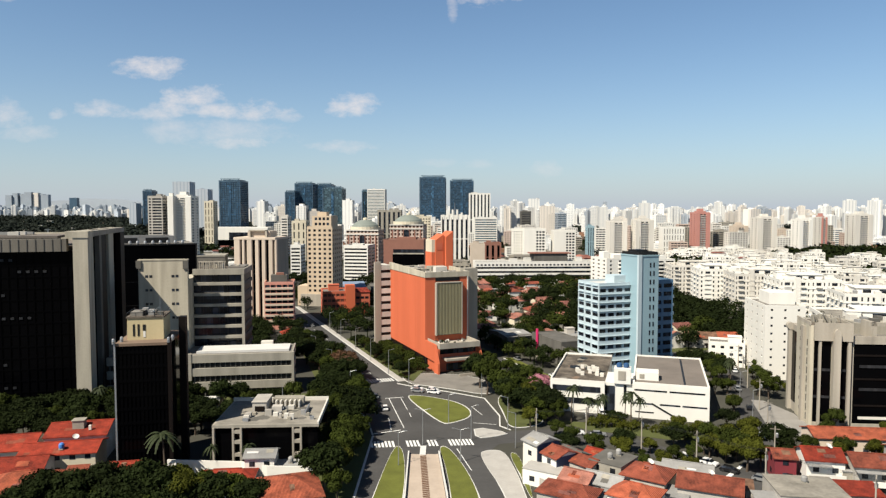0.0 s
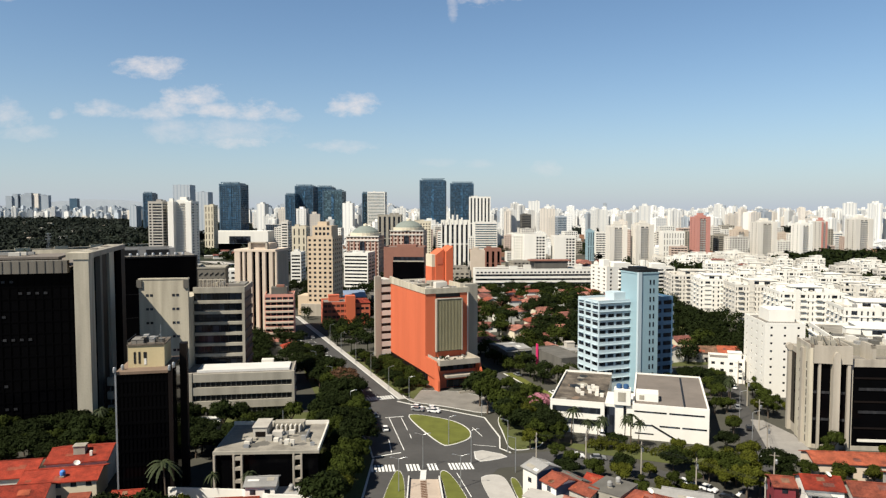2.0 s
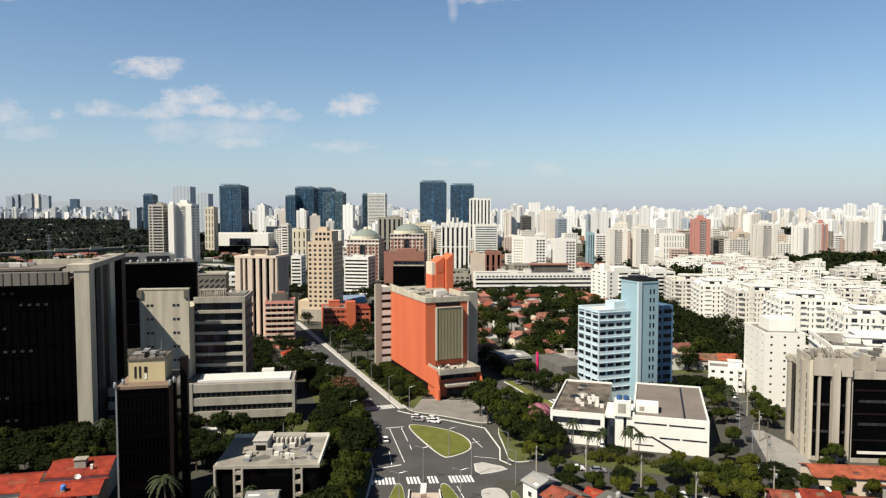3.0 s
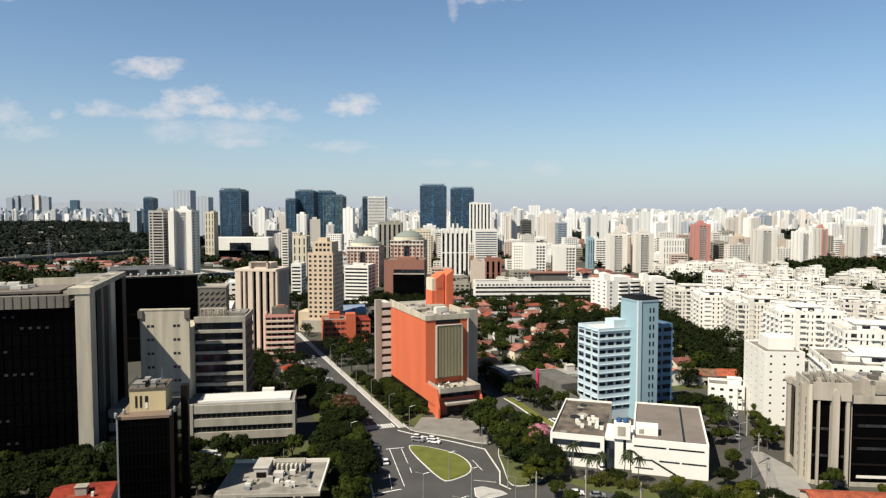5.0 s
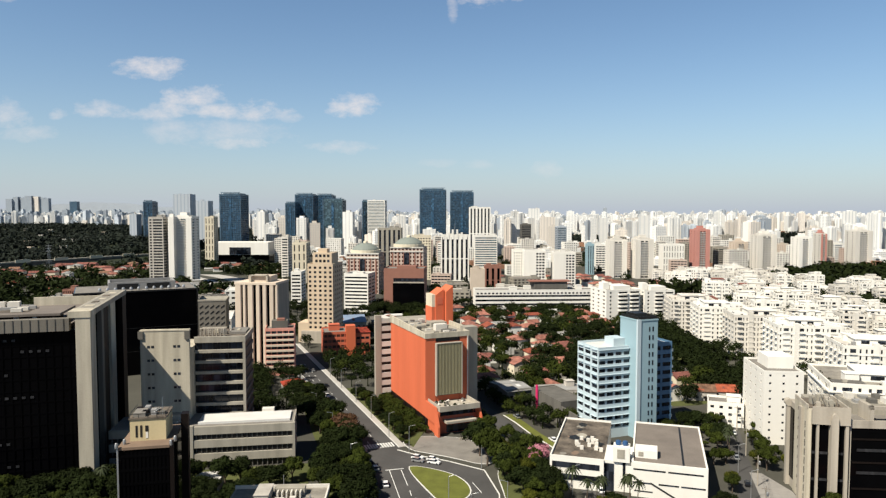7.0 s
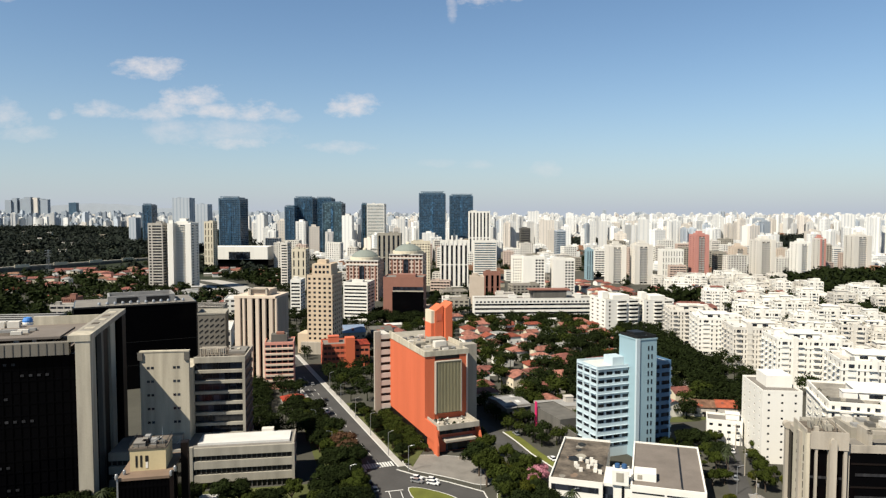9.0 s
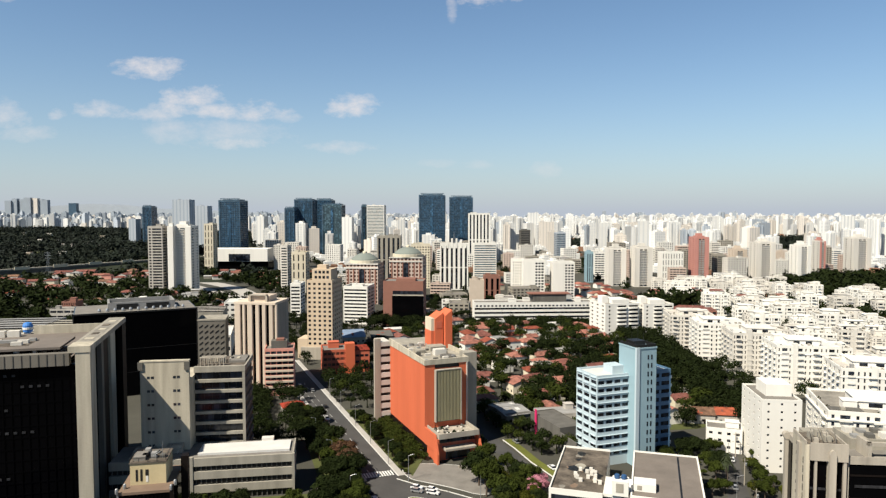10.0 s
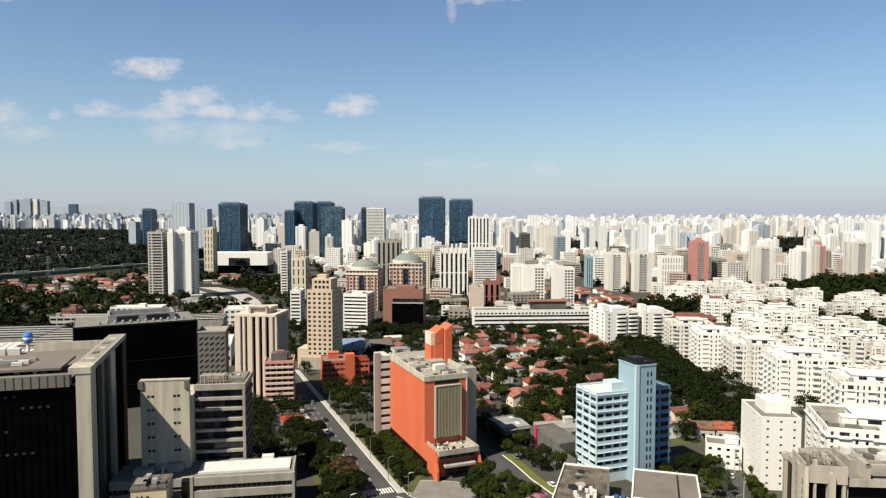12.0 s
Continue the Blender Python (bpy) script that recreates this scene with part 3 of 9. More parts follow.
def balcony_stack(fr, a0, a1, h, fl, deep):
    """Balconies one above the other on a face: floor slab, front and cheeks, joined by a thin back sheet."""
    (ox, oy), (ux, uy), (nx, ny) = fr
    at = lambda a, o, z: (ox + ux * a + nx * o, oy + uy * a + ny * o, z)
    prof = []
    for i in range(1, fl):
        z = i * h / fl
        prof += [(0.05, z - 0.12), (-deep, z - 0.12), (-deep, z + 0.62), (-deep + 0.14, z + 0.62), (-deep + 0.14, z + 0.03), (0.05, z + 0.03)]
    m = len(prof)
    st = Bm().add([at(a0, o, z) for o, z in prof] + [at(a1, o, z) for o, z in prof], [(m + i, m + i + 1, i + 1, i) for i in range(m - 1)])
    for k in range(0, m, 6):
        st.f += [(k + 1, k, k + 5, k + 4), (k + 2, k + 1, k + 4, k + 3), (m + k, m + k + 1, m + k + 4, m + k + 5), (m + k + 1, m + k + 2, m + k + 3, m + k + 4)]
    return st


# ---- ground, roads, islands ----
def sheet():
    """The ground: level under the streets, rising to a wooded ridge far to the left, out to the horizon."""
    xs = [-5200, -4200, -3400, -2800] + list(range(-2400, 1801, 100)) + [2400, 3200, 4200, 5200]
    ys = [-1500, -600] + list(range(-200, 901, 100)) + list(range(1000, 3401, 120)) + [3800, 4400, 4990]
    v = [(x, y, ridge(x, y)) for y in ys for x in xs]
    n = len(xs)
    f = [(j * n + i, j * n + i + 1, (j + 1) * n + i + 1, (j + 1) * n + i) for j in range(len(ys) - 1) for i in range(n - 1)]
    return Bm().add(v, f)


def ridge(x, y):
    a = math.exp(-((x + 1250) / 480) ** 2 - ((y - 2100) / 520) ** 2) * 34
    b = math.exp(-((x + 640) / 230) ** 2 - ((y - 1500) / 260) ** 2) * 20
    return (a + b - 1.2 if a + b > 1.2 else 0.0) if y > 900 else 0.0


solid("ground", sheet(), "ground", "dusty grey-brown city ground reaching the horizon", "ground")
AVE_NEAR = [(-15.6, 222), (-36.2, 272.0), (-61.5, 333.5), (-98.5, 423), (-126, 490), (-171, 600), (-236, 760)]
STREET_E = [(12, 177), (30, 181), (44, 177), (56, 165), (68, 150), (88, 130), (130, 100)]
STREET_UP = [(70, 149), (82, 172), (92, 200), (100, 228), (114, 270), (119, 288)]
STREET_M = [(46, 178), (44.5, 205), (36.5, 229), (29, 248), (21.5, 270), (12, 300), (2, 338), (-12, 380)]
LANES = [AVE_NEAR, STREET_E, STREET_UP, STREET_M, [(-5, 60), (-5, 230)]]
road = Bm()
road.prism(strip(AVE_NEAR, 11.6), 0.0, 0.020)
solid("road_avenue", road, "asphalt", "grey asphalt avenue running between office towers", "road")
road = Bm().prism([(-18.0, 40), (14, 40), (13.6, 139.7), (9.4, 163.5), (14, 172), (17, 176), (15.6, 187), (16.2, 197), (13, 215.5), (2, 223), (-8, 228.5), (-16, 234), (-28.5, 229), (-27.2, 207), (-21.2, 192.5), (-18.6, 180), (-18.4, 160), (-18.0, 139)], 0.0, 0.024)
solid("road_junction", road, "asphalt", "wide worn asphalt junction with painted crossings", "road")
solid("road_side", Bm().prism(strip(STREET_E, 9), 0, 0.016), "asphalt", "narrow asphalt side street below trees", "road")
solid("road_hill", Bm().prism(strip(STREET_UP, 7), 0, 0.012), "asphalt", "narrow asphalt street beside apartment blocks", "road")
solid("road_middle", Bm().prism(strip(STREET_M, 7), 0, 0.008), "asphalt", "shaded asphalt street behind the orange tower", "road")


def island(name, poly, top, label, rim=0.35, h=0.14, smooth=2):
    poly = chaikin(poly, smooth)
    k = solid(name, Bm().prism(poly, 0.0, h), "kerb", label, "traffic island")
    inner = shrink(poly, rim)
    part("turf" if top in ("grass", "lawn") else "paving", Bm().prism(inner, h - 0.02, h + 0.02), top, k)
    return k


island("island_triangle", [(-12.6, 218.3), (-8.8, 220.0), (2.9, 213.5), (8.0, 205.5), (8.8, 196.0), (2.6, 189.6), (-0.8, 189.6)], "grass", "grass traffic island with a pale kerb", 0.45)
island("island_verge_west", [(-12.6, 171.0), (-10.6, 171.2), (-9.0, 160), (-8.1, 140), (-8.3, 80), (-18.5, 80), (-14.9, 139.7)], "grass", "long grass verge beside the ramp", 0.45)
island("island_verge_east", [(-1.2, 171.0), (1.2, 171.2), (5.0, 158), (7.9, 141), (9.2, 120), (9.5, 80), (1.9, 80), (1.8, 139.7), (0.4, 160)], "grass", "long grass verge beside the ramp", 0.45)
island("island_refuge", [(8.4, 187.2), (18.5, 181.5), (14, 178.5), (8.6, 177)], "pave", "small paved crossing refuge", 0.3, smooth=1)
island("pavement_corner", [(8.6, 165.4), (11, 168.4), (15.2, 168), (16.6, 158), (17.5, 146), (18.5, 100), (14.2, 100), (13.7, 139.7)], "pave", "pale paved corner along the side road", 0.3)
island("lawn_corner", [(16.2, 167.5), (19.0, 165), (19.0, 140), (18.4, 139), (17.6, 150)], "grass", "narrow strip of grass by the paved corner", 0.3)
island("pavement_east", [(16.8, 216), (18, 196), (18.4, 186), (24, 186), (30, 192), (28, 214), (22, 224)], "lawn", "planted bank behind a pale kerb", 0.35)
island("pavement_front", [(-12, 234.5), (-6, 231.5), (4, 226.4), (14, 219.5), (20, 226), (12, 246), (-6, 250), (-16, 246)], "roofing", "paved forecourt of the orange tower", 0.3)
kerbs = Bm()
d0 = Vector((-0.379, 0.925))
for off, w in ((5.9, 2.3), (-8.2, 2.1)):
    line = [(-15.6 + d0.y * (off + w / 2) + d0.x * s, 222 - d0.x * (off + w / 2) + d0.y * s) for s in (14, 60, 120, 218)]
    kerbs.prism(strip(line, w), 0, 0.15)
solid("verge_middle", Bm().prism(strip([(26.6, 276), (30.5, 266), (35.2, 251), (41.4, 236)], 3.4), 0, 0.12), "grass", "sunlit grass verge along the street", "lawn")
solid("kerb", Bm().prism(strip([(24.8, 275.4), (28.6, 265.4), (33.3, 250.2), (39.6, 235)], 0.5), 0, 0.16), "kerb", "pale concrete kerb along the street", "kerb")
solid("pavement_avenue", kerbs, "pave", "pale pavements on both sides of the avenue", "pavement")
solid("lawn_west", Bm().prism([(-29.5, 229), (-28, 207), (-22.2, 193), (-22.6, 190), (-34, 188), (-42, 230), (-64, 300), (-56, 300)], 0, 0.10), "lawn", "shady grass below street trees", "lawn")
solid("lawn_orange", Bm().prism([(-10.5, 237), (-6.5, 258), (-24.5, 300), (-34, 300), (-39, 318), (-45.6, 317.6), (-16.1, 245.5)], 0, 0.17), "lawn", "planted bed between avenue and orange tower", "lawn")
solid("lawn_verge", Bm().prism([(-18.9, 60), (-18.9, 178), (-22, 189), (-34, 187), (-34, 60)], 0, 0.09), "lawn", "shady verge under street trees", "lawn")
solid("kerb", Bm().prism(strip([(-18.6, 60), (-18.7, 179)], 0.5), 0, 0.16), "kerb", "pale concrete kerb along the junction", "kerb")
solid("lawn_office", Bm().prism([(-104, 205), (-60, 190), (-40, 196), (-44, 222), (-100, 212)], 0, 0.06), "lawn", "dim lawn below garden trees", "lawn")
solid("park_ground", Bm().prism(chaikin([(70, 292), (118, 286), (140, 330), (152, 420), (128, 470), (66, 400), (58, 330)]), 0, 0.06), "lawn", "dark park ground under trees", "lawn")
solid("forecourt", Bm().prism([(88.5, 180), (100, 178), (102.5, 188), (104, 199), (101.5, 213), (98, 214)], 0, 0.10), "pave_old", "bare sandy forecourt beside a street", "pavement")
take(88, 178, 0, 16, 36, 0.5)
solid("lawn_white", Bm().prism([(30, 194), (52, 187), (76, 179.5), (78, 176), (60, 176), (40, 184)], 0, 0.08), "lawn", "planted strip before the white building", "lawn")

# ramp between the verges, with a central band of brown bars
ramp = solid("ramp", Bm().prism([(-8.2, 165.5), (-1.2, 165.5), (0.6, 140), (1.4, 80), (-7.9, 80), (-7.7, 140)], 0, 0.045), "rampc", "pale concrete ramp between low walls", "ramp")
for pts in ([(-8.5, 166), (-8.0, 140), (-8.2, 80)], [(-1.0, 166), (0.9, 140), (1.7, 80)]):
    part("low_wall", Bm().prism(strip(pts, 0.32), 0.0, 0.75), "kerb", ramp)
bar = Bm().box(-0.75, -0.24, 0, 0.75, 0.24, 0.10).mesh("rumble_bar", "bar")
for i in range(46):
    yy = 164.0 - i * 0.98
    part("rumble_bar", bar, "bar", ramp, m=pose(-4.85 + (164 - yy) * 0.058, yy, 0.045, 0, 0, 18))
part("median_kerb", Bm().prism(strip([(-5.0, 171), (-5.0, 164.8)], 1.5), 0, 0.25), "kerb", ramp)

# pale kerbs along the junction
for pts in ([(-29.0, 231), (-27.6, 207), (-21.5, 192.5), (-18.9, 180)], [(18.6, 184), (15.9, 187.5), (16.6, 197), (13.3, 215.8), (2.2, 223.4)], [(-16, 234.6), (-8.2, 229), (2, 223.6)]):
    solid("kerb", Bm().prism(strip(pts, 0.4), 0, 0.16), "kerb", "pale concrete kerb along the junction", "kerb")
for off in (5.75, -5.95):
    line = [(-15.6 + d0.y * off + d0.x * q, 222 - d0.x * off + d0.y * q) for q in (14, 218)]
    solid("kerb", Bm().prism(strip(line, 0.34), 0, 0.17), "kerb", "pale concrete kerb along the avenue", "kerb")

# road markings
marks = new("road_markings")
tagged(marks, "white painted crossings and lane lines on asphalt", "road marking", kind="structure")
stripe = Bm().box(-0.28, -2.3, 0, 0.28, 2.3, 0.006).mesh("stripe", "paint")
for i in range(31):
    x = -20.2 + i * 0.92
    if -12.8 < x < -10.0 or -6.0 < x < -4.2 or -1.4 < x < 1.2:
        continue
    part("stripe", stripe, "paint", marks, m=pose(x, 172.4 + (x + 20) * 0.075, 0.026, 0, 0, 10))
for i in range(13):
    part("stripe", stripe, "paint", marks, m=pose(-29.2 + i * 0.92, 236.6 + i * 0.32, 0.026, 0, 0, 20))
for i in range(9):
    part("stripe", stripe, "paint", marks, m=pose(63.5 + i * 0.75, 150.2 + i * 0.8, 0.026, 0, 0, -35))


def line_mark(a, b, w=0.22):
    a, b = Vector(a), Vector(b)
    me = Bm().prism(strip([tuple(a), tuple(b)], w), 0.0265, 0.032)
    part("lane_line", me, "paint", marks)


line_mark((-19.2, 180.6), (-11.6, 184.2), 0.45)
line_mark((-18.6, 215.8), (-12.8, 217.3), 0.4)
for a, b in (((-13.5, 216), (-10.8, 203.5)), ((-17.5, 216.5), (-10.8, 186)), ((-10.0, 200), (-9.3, 196)), ((-15.8, 195), (-14.2, 184.2)), ((3.5, 169.5), (6.6, 155)), ((9, 206), (11.5, 198)), ((8.6, 190.5), (15.0, 189))):
    line_mark(a, b, 0.2)
for s in range(16):
    for off in (0.0, -3.0):
        p = Vector((-15.6, 222)) + d0 * (20 + s * 9) + Vector((d0.y, -d0.x)) * off
        line_mark(p, p + d0 * 4, 0.14)


# ---- the orange office tower ----
def orange_tower():
    th = thing("office_tower", pose(-6.8, 259.5, 0, 0, 0, 22.2), "orange mosaic office tower with concrete parapet and louvred front", "office building")
    take(-6.8, 259.5, 22.2, 22, 58, 4)
    take(-6.8 + 5.3, 259.5 - 13, 22.2, 18, 14, 1)
    L, W, H = 44.0, 21.3, 34.6
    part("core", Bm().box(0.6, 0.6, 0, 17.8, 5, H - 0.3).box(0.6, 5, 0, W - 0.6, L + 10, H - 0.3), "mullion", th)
    # side wall of tall orange panels with shadow joints
    for i in range(8):
        b = Bm().box(0, i * L / 8 + 0.03, 4.2, 0.62, (i + 1) * L / 8 - 0.03, H)
        part("wall_panel", b, "orange", th)
    # dark sheet carries the shade of the recess under the panels
    part("plinth", Bm().box(0.45, 2, 0, 0.62, L, 4.2), "bronze", th)
    front = Bm().box(0.62, 0, 9, 4.2, 0.6, H).box(14.6, 0, 9, 18.2, 0.6, H).box(17.6, 0.6, 0, 18.2, 5, H).box(4.2, 0.25, 9, 14.6, 0.6, 33.0)
    part("front_wall", front, "orange", th)
    part("side_wall", Bm().box(W - 0.62, 9, 0, W, L + 10, H), "concrete_grey", th)
    part("back_wall", Bm().box(0.62, L + 9.4, 0, W - 0.62, L + 10, H), "concrete_grey", th)
    # parapet
    p = Bm()
    p.add([(-0.25, -0.3, H), (-0.25, L, H), (0.5, L, H), (0.5, -0.3, H), (-0.25, -0.3, H + 2.0), (-0.25, L, H + 3.0), (0.5, L, H + 3.0), (0.5, -0.3, H + 2.0)],
          [(0, 1, 2, 3), (7, 6, 5, 4), (4, 5, 1, 0), (5, 6, 2, 1), (6, 7, 3, 2), (7, 4, 0, 3)])
    p.box(0.5, -0.3, H, 18.4, 0.45, H + 2.0).box(17.7, 0.45, H, 18.4, 4.2, H + 2.0).box(W - 0.75, 9.0, H, W, L + 10, H + 2.0)
    part("parapet", p, "concrete_pale", th, "pale concrete parapet band")
    part("roof", Bm().box(0.5, 0.45, H - 0.2, 17.7, 5, H + 0.35).box(0.5, 5, H - 0.2, W - 0.75, L + 10, H + 0.35), "concrete_grey", th)
    # corner pier, taller, and the stair column at the rear of the side wall
    pier = Bm().box(18.4, 4.2, 0, 24.0, 9.0, H + 2.6)
    part("corner_pier", pier, "concrete_grey", th, "grey concrete corner pier")
    part("pier_strip", Bm().box(17.5, -0.4, 9, 17.9, 0.0, H), "white_old", th)
    # louvred screen with upright fins
    s = Bm().box(4.2, -1.1, 12.2, 14.6, 0.2, 32.4)
    scr = part("louvre_screen", s, "concrete_dark", th)
    fin = Bm().box(-0.14, -0.45, 0, 0.14, 0, 19.8).mesh("fin", "louvre")
    for i in range(17):
        part("fin", fin, "louvre", scr, m=pose(4.5 + i * 0.612, -1.1, 12.5))
    part("screen_frame", Bm().box(3.9, -1.7, 12.2, 4.3, -0.2, 32.6).box(14.5, -1.7, 12.2, 14.9, -0.2, 32.6).box(4.3, -1.7, 32.4, 14.5, -0.2, 32.7), "concrete", th)
    # stair column with open landings
    part("stair_wall", Bm().box(-7.2, L - 1, 0, -4.4, L + 0.6, H + 3.2), "concrete", th)
    for i in range(10):
        part("landing", Bm().box(-4.4, L - 0.9, 3.2 + i * 3.45, 0, L + 9, 5.3 + i * 3.45), "white_old", th)
    part("stair_core", Bm().box(-4.5, L + 0.2, 0, 0.3, L + 9.5, H), "mullion", th)
    # podium with slanting orange wing walls and planted terrace
    for x0, x1 in ((-0.1, 0.6), (17.5, 18.2)):
        q = [(-13.5, 4.0), (0, 4.2), (0, 10.6), (-10.5, 10.6)]
        wing = Bm().add([(x0, y, z) for y, z in q] + [(x1, y, z) for y, z in q], [(0, 1, 2, 3), (7, 6, 5, 4), (0, 4, 5, 1), (1, 5, 6, 2), (2, 6, 7, 3), (3, 7, 4, 0)])
        part("wing_wall", wing, "orange", th)
    wing = Bm().box(0.6, -11.5, 0, 1.4, -1, 9).box(-0.1, -13.5, 0, 0.6, -9.5, 4.0)
    part("flank_wall", wing, "orange", th)
    part("podium_body", Bm().box(1.4, -9.0, 0, 17.4, -0.05, 9.2), "brick", th)
    part("podium_glass", Bm().box(2, -9.15, 6.6, 17, -8.9, 8.4).box(5, -9.15, 0.2, 15, -8.9, 3.0), "glass", th)
    part("terrace_slab", Bm().box(1.0, -12.4, 9.2, 17.4, 0, 9.7).box(1.0, -12.4, 9.7, 17.4, -12.0, 11.2).box(17.0, -12.0, 9.7, 17.4, 0, 11.2).box(1.0, -12.0, 9.7, 1.4, 0, 11.2), "concrete", th)
    part("canopy", Bm().box(3.5, -13.0, 4.6, 16, -8.9, 5.4), "concrete", th)
    part("forecourt_wall", Bm().box(6, -19.0, 0, 16, -18.6, 1.0), "concrete", th)
    rnd = random.Random(4)
    for i in range(34):
        x, y, r = rnd.uniform(2, 16.5), rnd.uniform(-11.5, -2), rnd.uniform(0.3, 0.7)
        b = Bm().lathe([(r * 0.5, 9.7), (r, 9.9 + r * 0.4), (r * 0.6, 10.1 + r)], 6, x, y)
        part("planter", b, rnd.choice(["leaf_c", "concrete_dark", "white_old"]), th)
    # roof plant
    part("roof_tank", Bm().box(9.5, 13, H + 0.35, 14.5, 16, H + 2.7).box(9.7, 13.2, H + 2.7, 14.3, 15.8, H + 2.9), "white_old", th)
    for i in range(16):
        part("roof_unit", Bm().box(2 + (i % 4) * 3.9, 5 + (i // 4) * 9.5, H + 0.35, 3.3 + (i % 4) * 3.9 + (i % 3) * 0.5, 6.2 + (i // 4) * 9.5, H + 1.1 + (i % 5) * 0.25), ("zinc", "concrete_dark", "white_old")[i % 3], th)
    part("roof_dish", Bm().lathe([(3.2, H + 0.35), (3.2, H + 1.4), (2.8, H + 1.4)], 16, 13, 8), "concrete_dark", th)
    part("roof_vent", Bm().box(4, 20, H + 0.35, 8, 30, H + 1.6), "concrete_grey", th)
    part("roof_vent", Bm().box(11, 22, H + 0.35, 18, 28, H + 2.2), "concrete_grey", th)
    for i in range(5):
        part("roof_vent", Bm().box(3 + i * 2.6, 33, H + 0.35, 4.4 + i * 2.6, 34.4, H + 1.5), "zinc", th)


orange_tower()


def orange_shaft():
    th = thing("service_shaft", pose(4.6, 296.0, 0, 0, 0, 22.2), "tall orange rendered service shaft with sloping split top", "tower")
    take(4.6 - 12, 296 - 6, 22.2, 18, 12)
    H = 50

    def slab(x0, x1, y0, y1, za, zb):
        return Bm().add([(x0, y0, 0), (x1, y0, 0), (x1, y1, 0), (x0, y1, 0), (x0, y0, za), (x1, y0, zb), (x1, y1, zb), (x0, y1, za)],
                        [(3, 2, 1, 0), (4, 5, 6, 7), (0, 1, 5, 4), (1, 2, 6, 5), (2, 3, 7, 6), (3, 0, 4, 7)])
    part("shaft_wall", slab(-9.2, -5.4, -2, 6, 47.6, 50.2), "orange", th)
    part("shaft_wall", slab(-5.0, -1.8, -3.5, 5, 49.0, 51.4), "orange", th)
    part("shaft_side", slab(-10.8, -9.2, -1.5, 6, 42.5, 42.5), "orange", th)
    part("shaft_flank", Bm().box(-10.7, -1.4, 42.5, -9.2, 5.9, 47.8), "cream", th, "pale upper flank of the shaft")
    part("shaft_slot", Bm().box(-5.4, -0.5, 0, -5.0, 5, 47), "mullion", th)
    part("shaft_lattice", Bm().box(-8.6, -2.12, 43.5, -6.0, -1.98, 46.5), "brick", th)


orange_shaft()


# ---- the light blue office block ----
def blue_block():
    lab = "pale blue tiled office block with strip windows and a stair tower"
    b = block("office_block", lab, 56.4, 245.5, 20, 14.0, 14.2, 33.0, "blue", dict(f=(10, 4, 0.56, 0.24), l=(10, 3, 0.56, 0.22)), base=2.2, panes=True, parapet=0.9, roof="roofing_light", head=1.2, roofbits=0, category="office building")
    hood = Bm().box(-1.75, -0.55, 0, 1.75, 0.0, 0.12).mesh("sun_hood", "blue")
    for i in range(10):
        for j in range(4):
            z = 2.2 + (i + 1) * 3.08 + 0.02
            part("sun_hood", hood, "blue", b, m=pose(1.75 + j * 3.5, 0, z - 0.14))
        for j in range(3):
            part("sun_hood", hood, "blue", b, m=pose(0, 14.2 - 2.4 - j * 4.7, 2.2 + (i + 1) * 3.08 - 0.12, 0, 0, -90))
    part("roof_house", Bm().box(8.5, 3, 33.1, 13.8, 9, 36.2), "blue", b)
    part("stair_tower", Bm().box(13.4, -5, 0, 22, 6, 43.6).box(13.2, -5.2, 43.6, 22.2, 6.2, 44.1), "blue_mid", b, "taller sky blue stair tower")
    part("top_rail", Bm().box(13.6, -4.8, 44.1, 21.8, -4.6, 45.2).box(13.6, -4.6, 44.1, 13.8, 5.8, 45.2).box(21.6, -4.6, 44.1, 21.8, 5.8, 45.2).box(15, -1, 44.1, 20, 4, 45.8), "mullion", b, "dark rail and plant on the stair tower")
    for ax, az in ((15.4, 49), (18.0, 50.5), (20.6, 48.4)):
        part("aerial", Bm().tube((ax, 1, 44.1), (ax, 1, az), 0.1, 0.06, 6), "mullion", b)
    part("tower_edge", Bm().box(13.1, -5.3, 0, 14.6, -4.4, 44.2), "blue", b)
    slit = Bm().box(-0.28, -0.05, 0, 0.28, 0.06, 1.7)
    me = slit.mesh("tower_window", "glass")
    for i in range(13):
        for x in (18.4, 19.9):
            part("tower_window", me, "glass", b, m=pose(x, -5.02, 2.4 + i * 3.1))
    # the wing's deep blue carries the stair tower's shade in its colour
    wing = block("office_wing", "wing of the pale blue office block coloured dark for shade", 56.4 + 0.94 * 22 + 0.342 * 1.5, 245.5 + 0.342 * 22 - 0.94 * 1.5, 20, 9.3, 14, 33.6, "blue_shade", dict(f=(10, 2, 0.5, 0.2), r=(10, 3, 0.5, 0.12)), base=2.2, panes=True, roof="roofing_light", roofbits=0, category="office building")
    rail = Bm().box(0, 0, 0, 0.9, 13.2, 1.1).mesh("balcony", "white")
    for i in range(10):
        part("balcony", rail, "white", wing, m=pose(9.3, 0.4, 2.3 + i * 3.14))


blue_block()


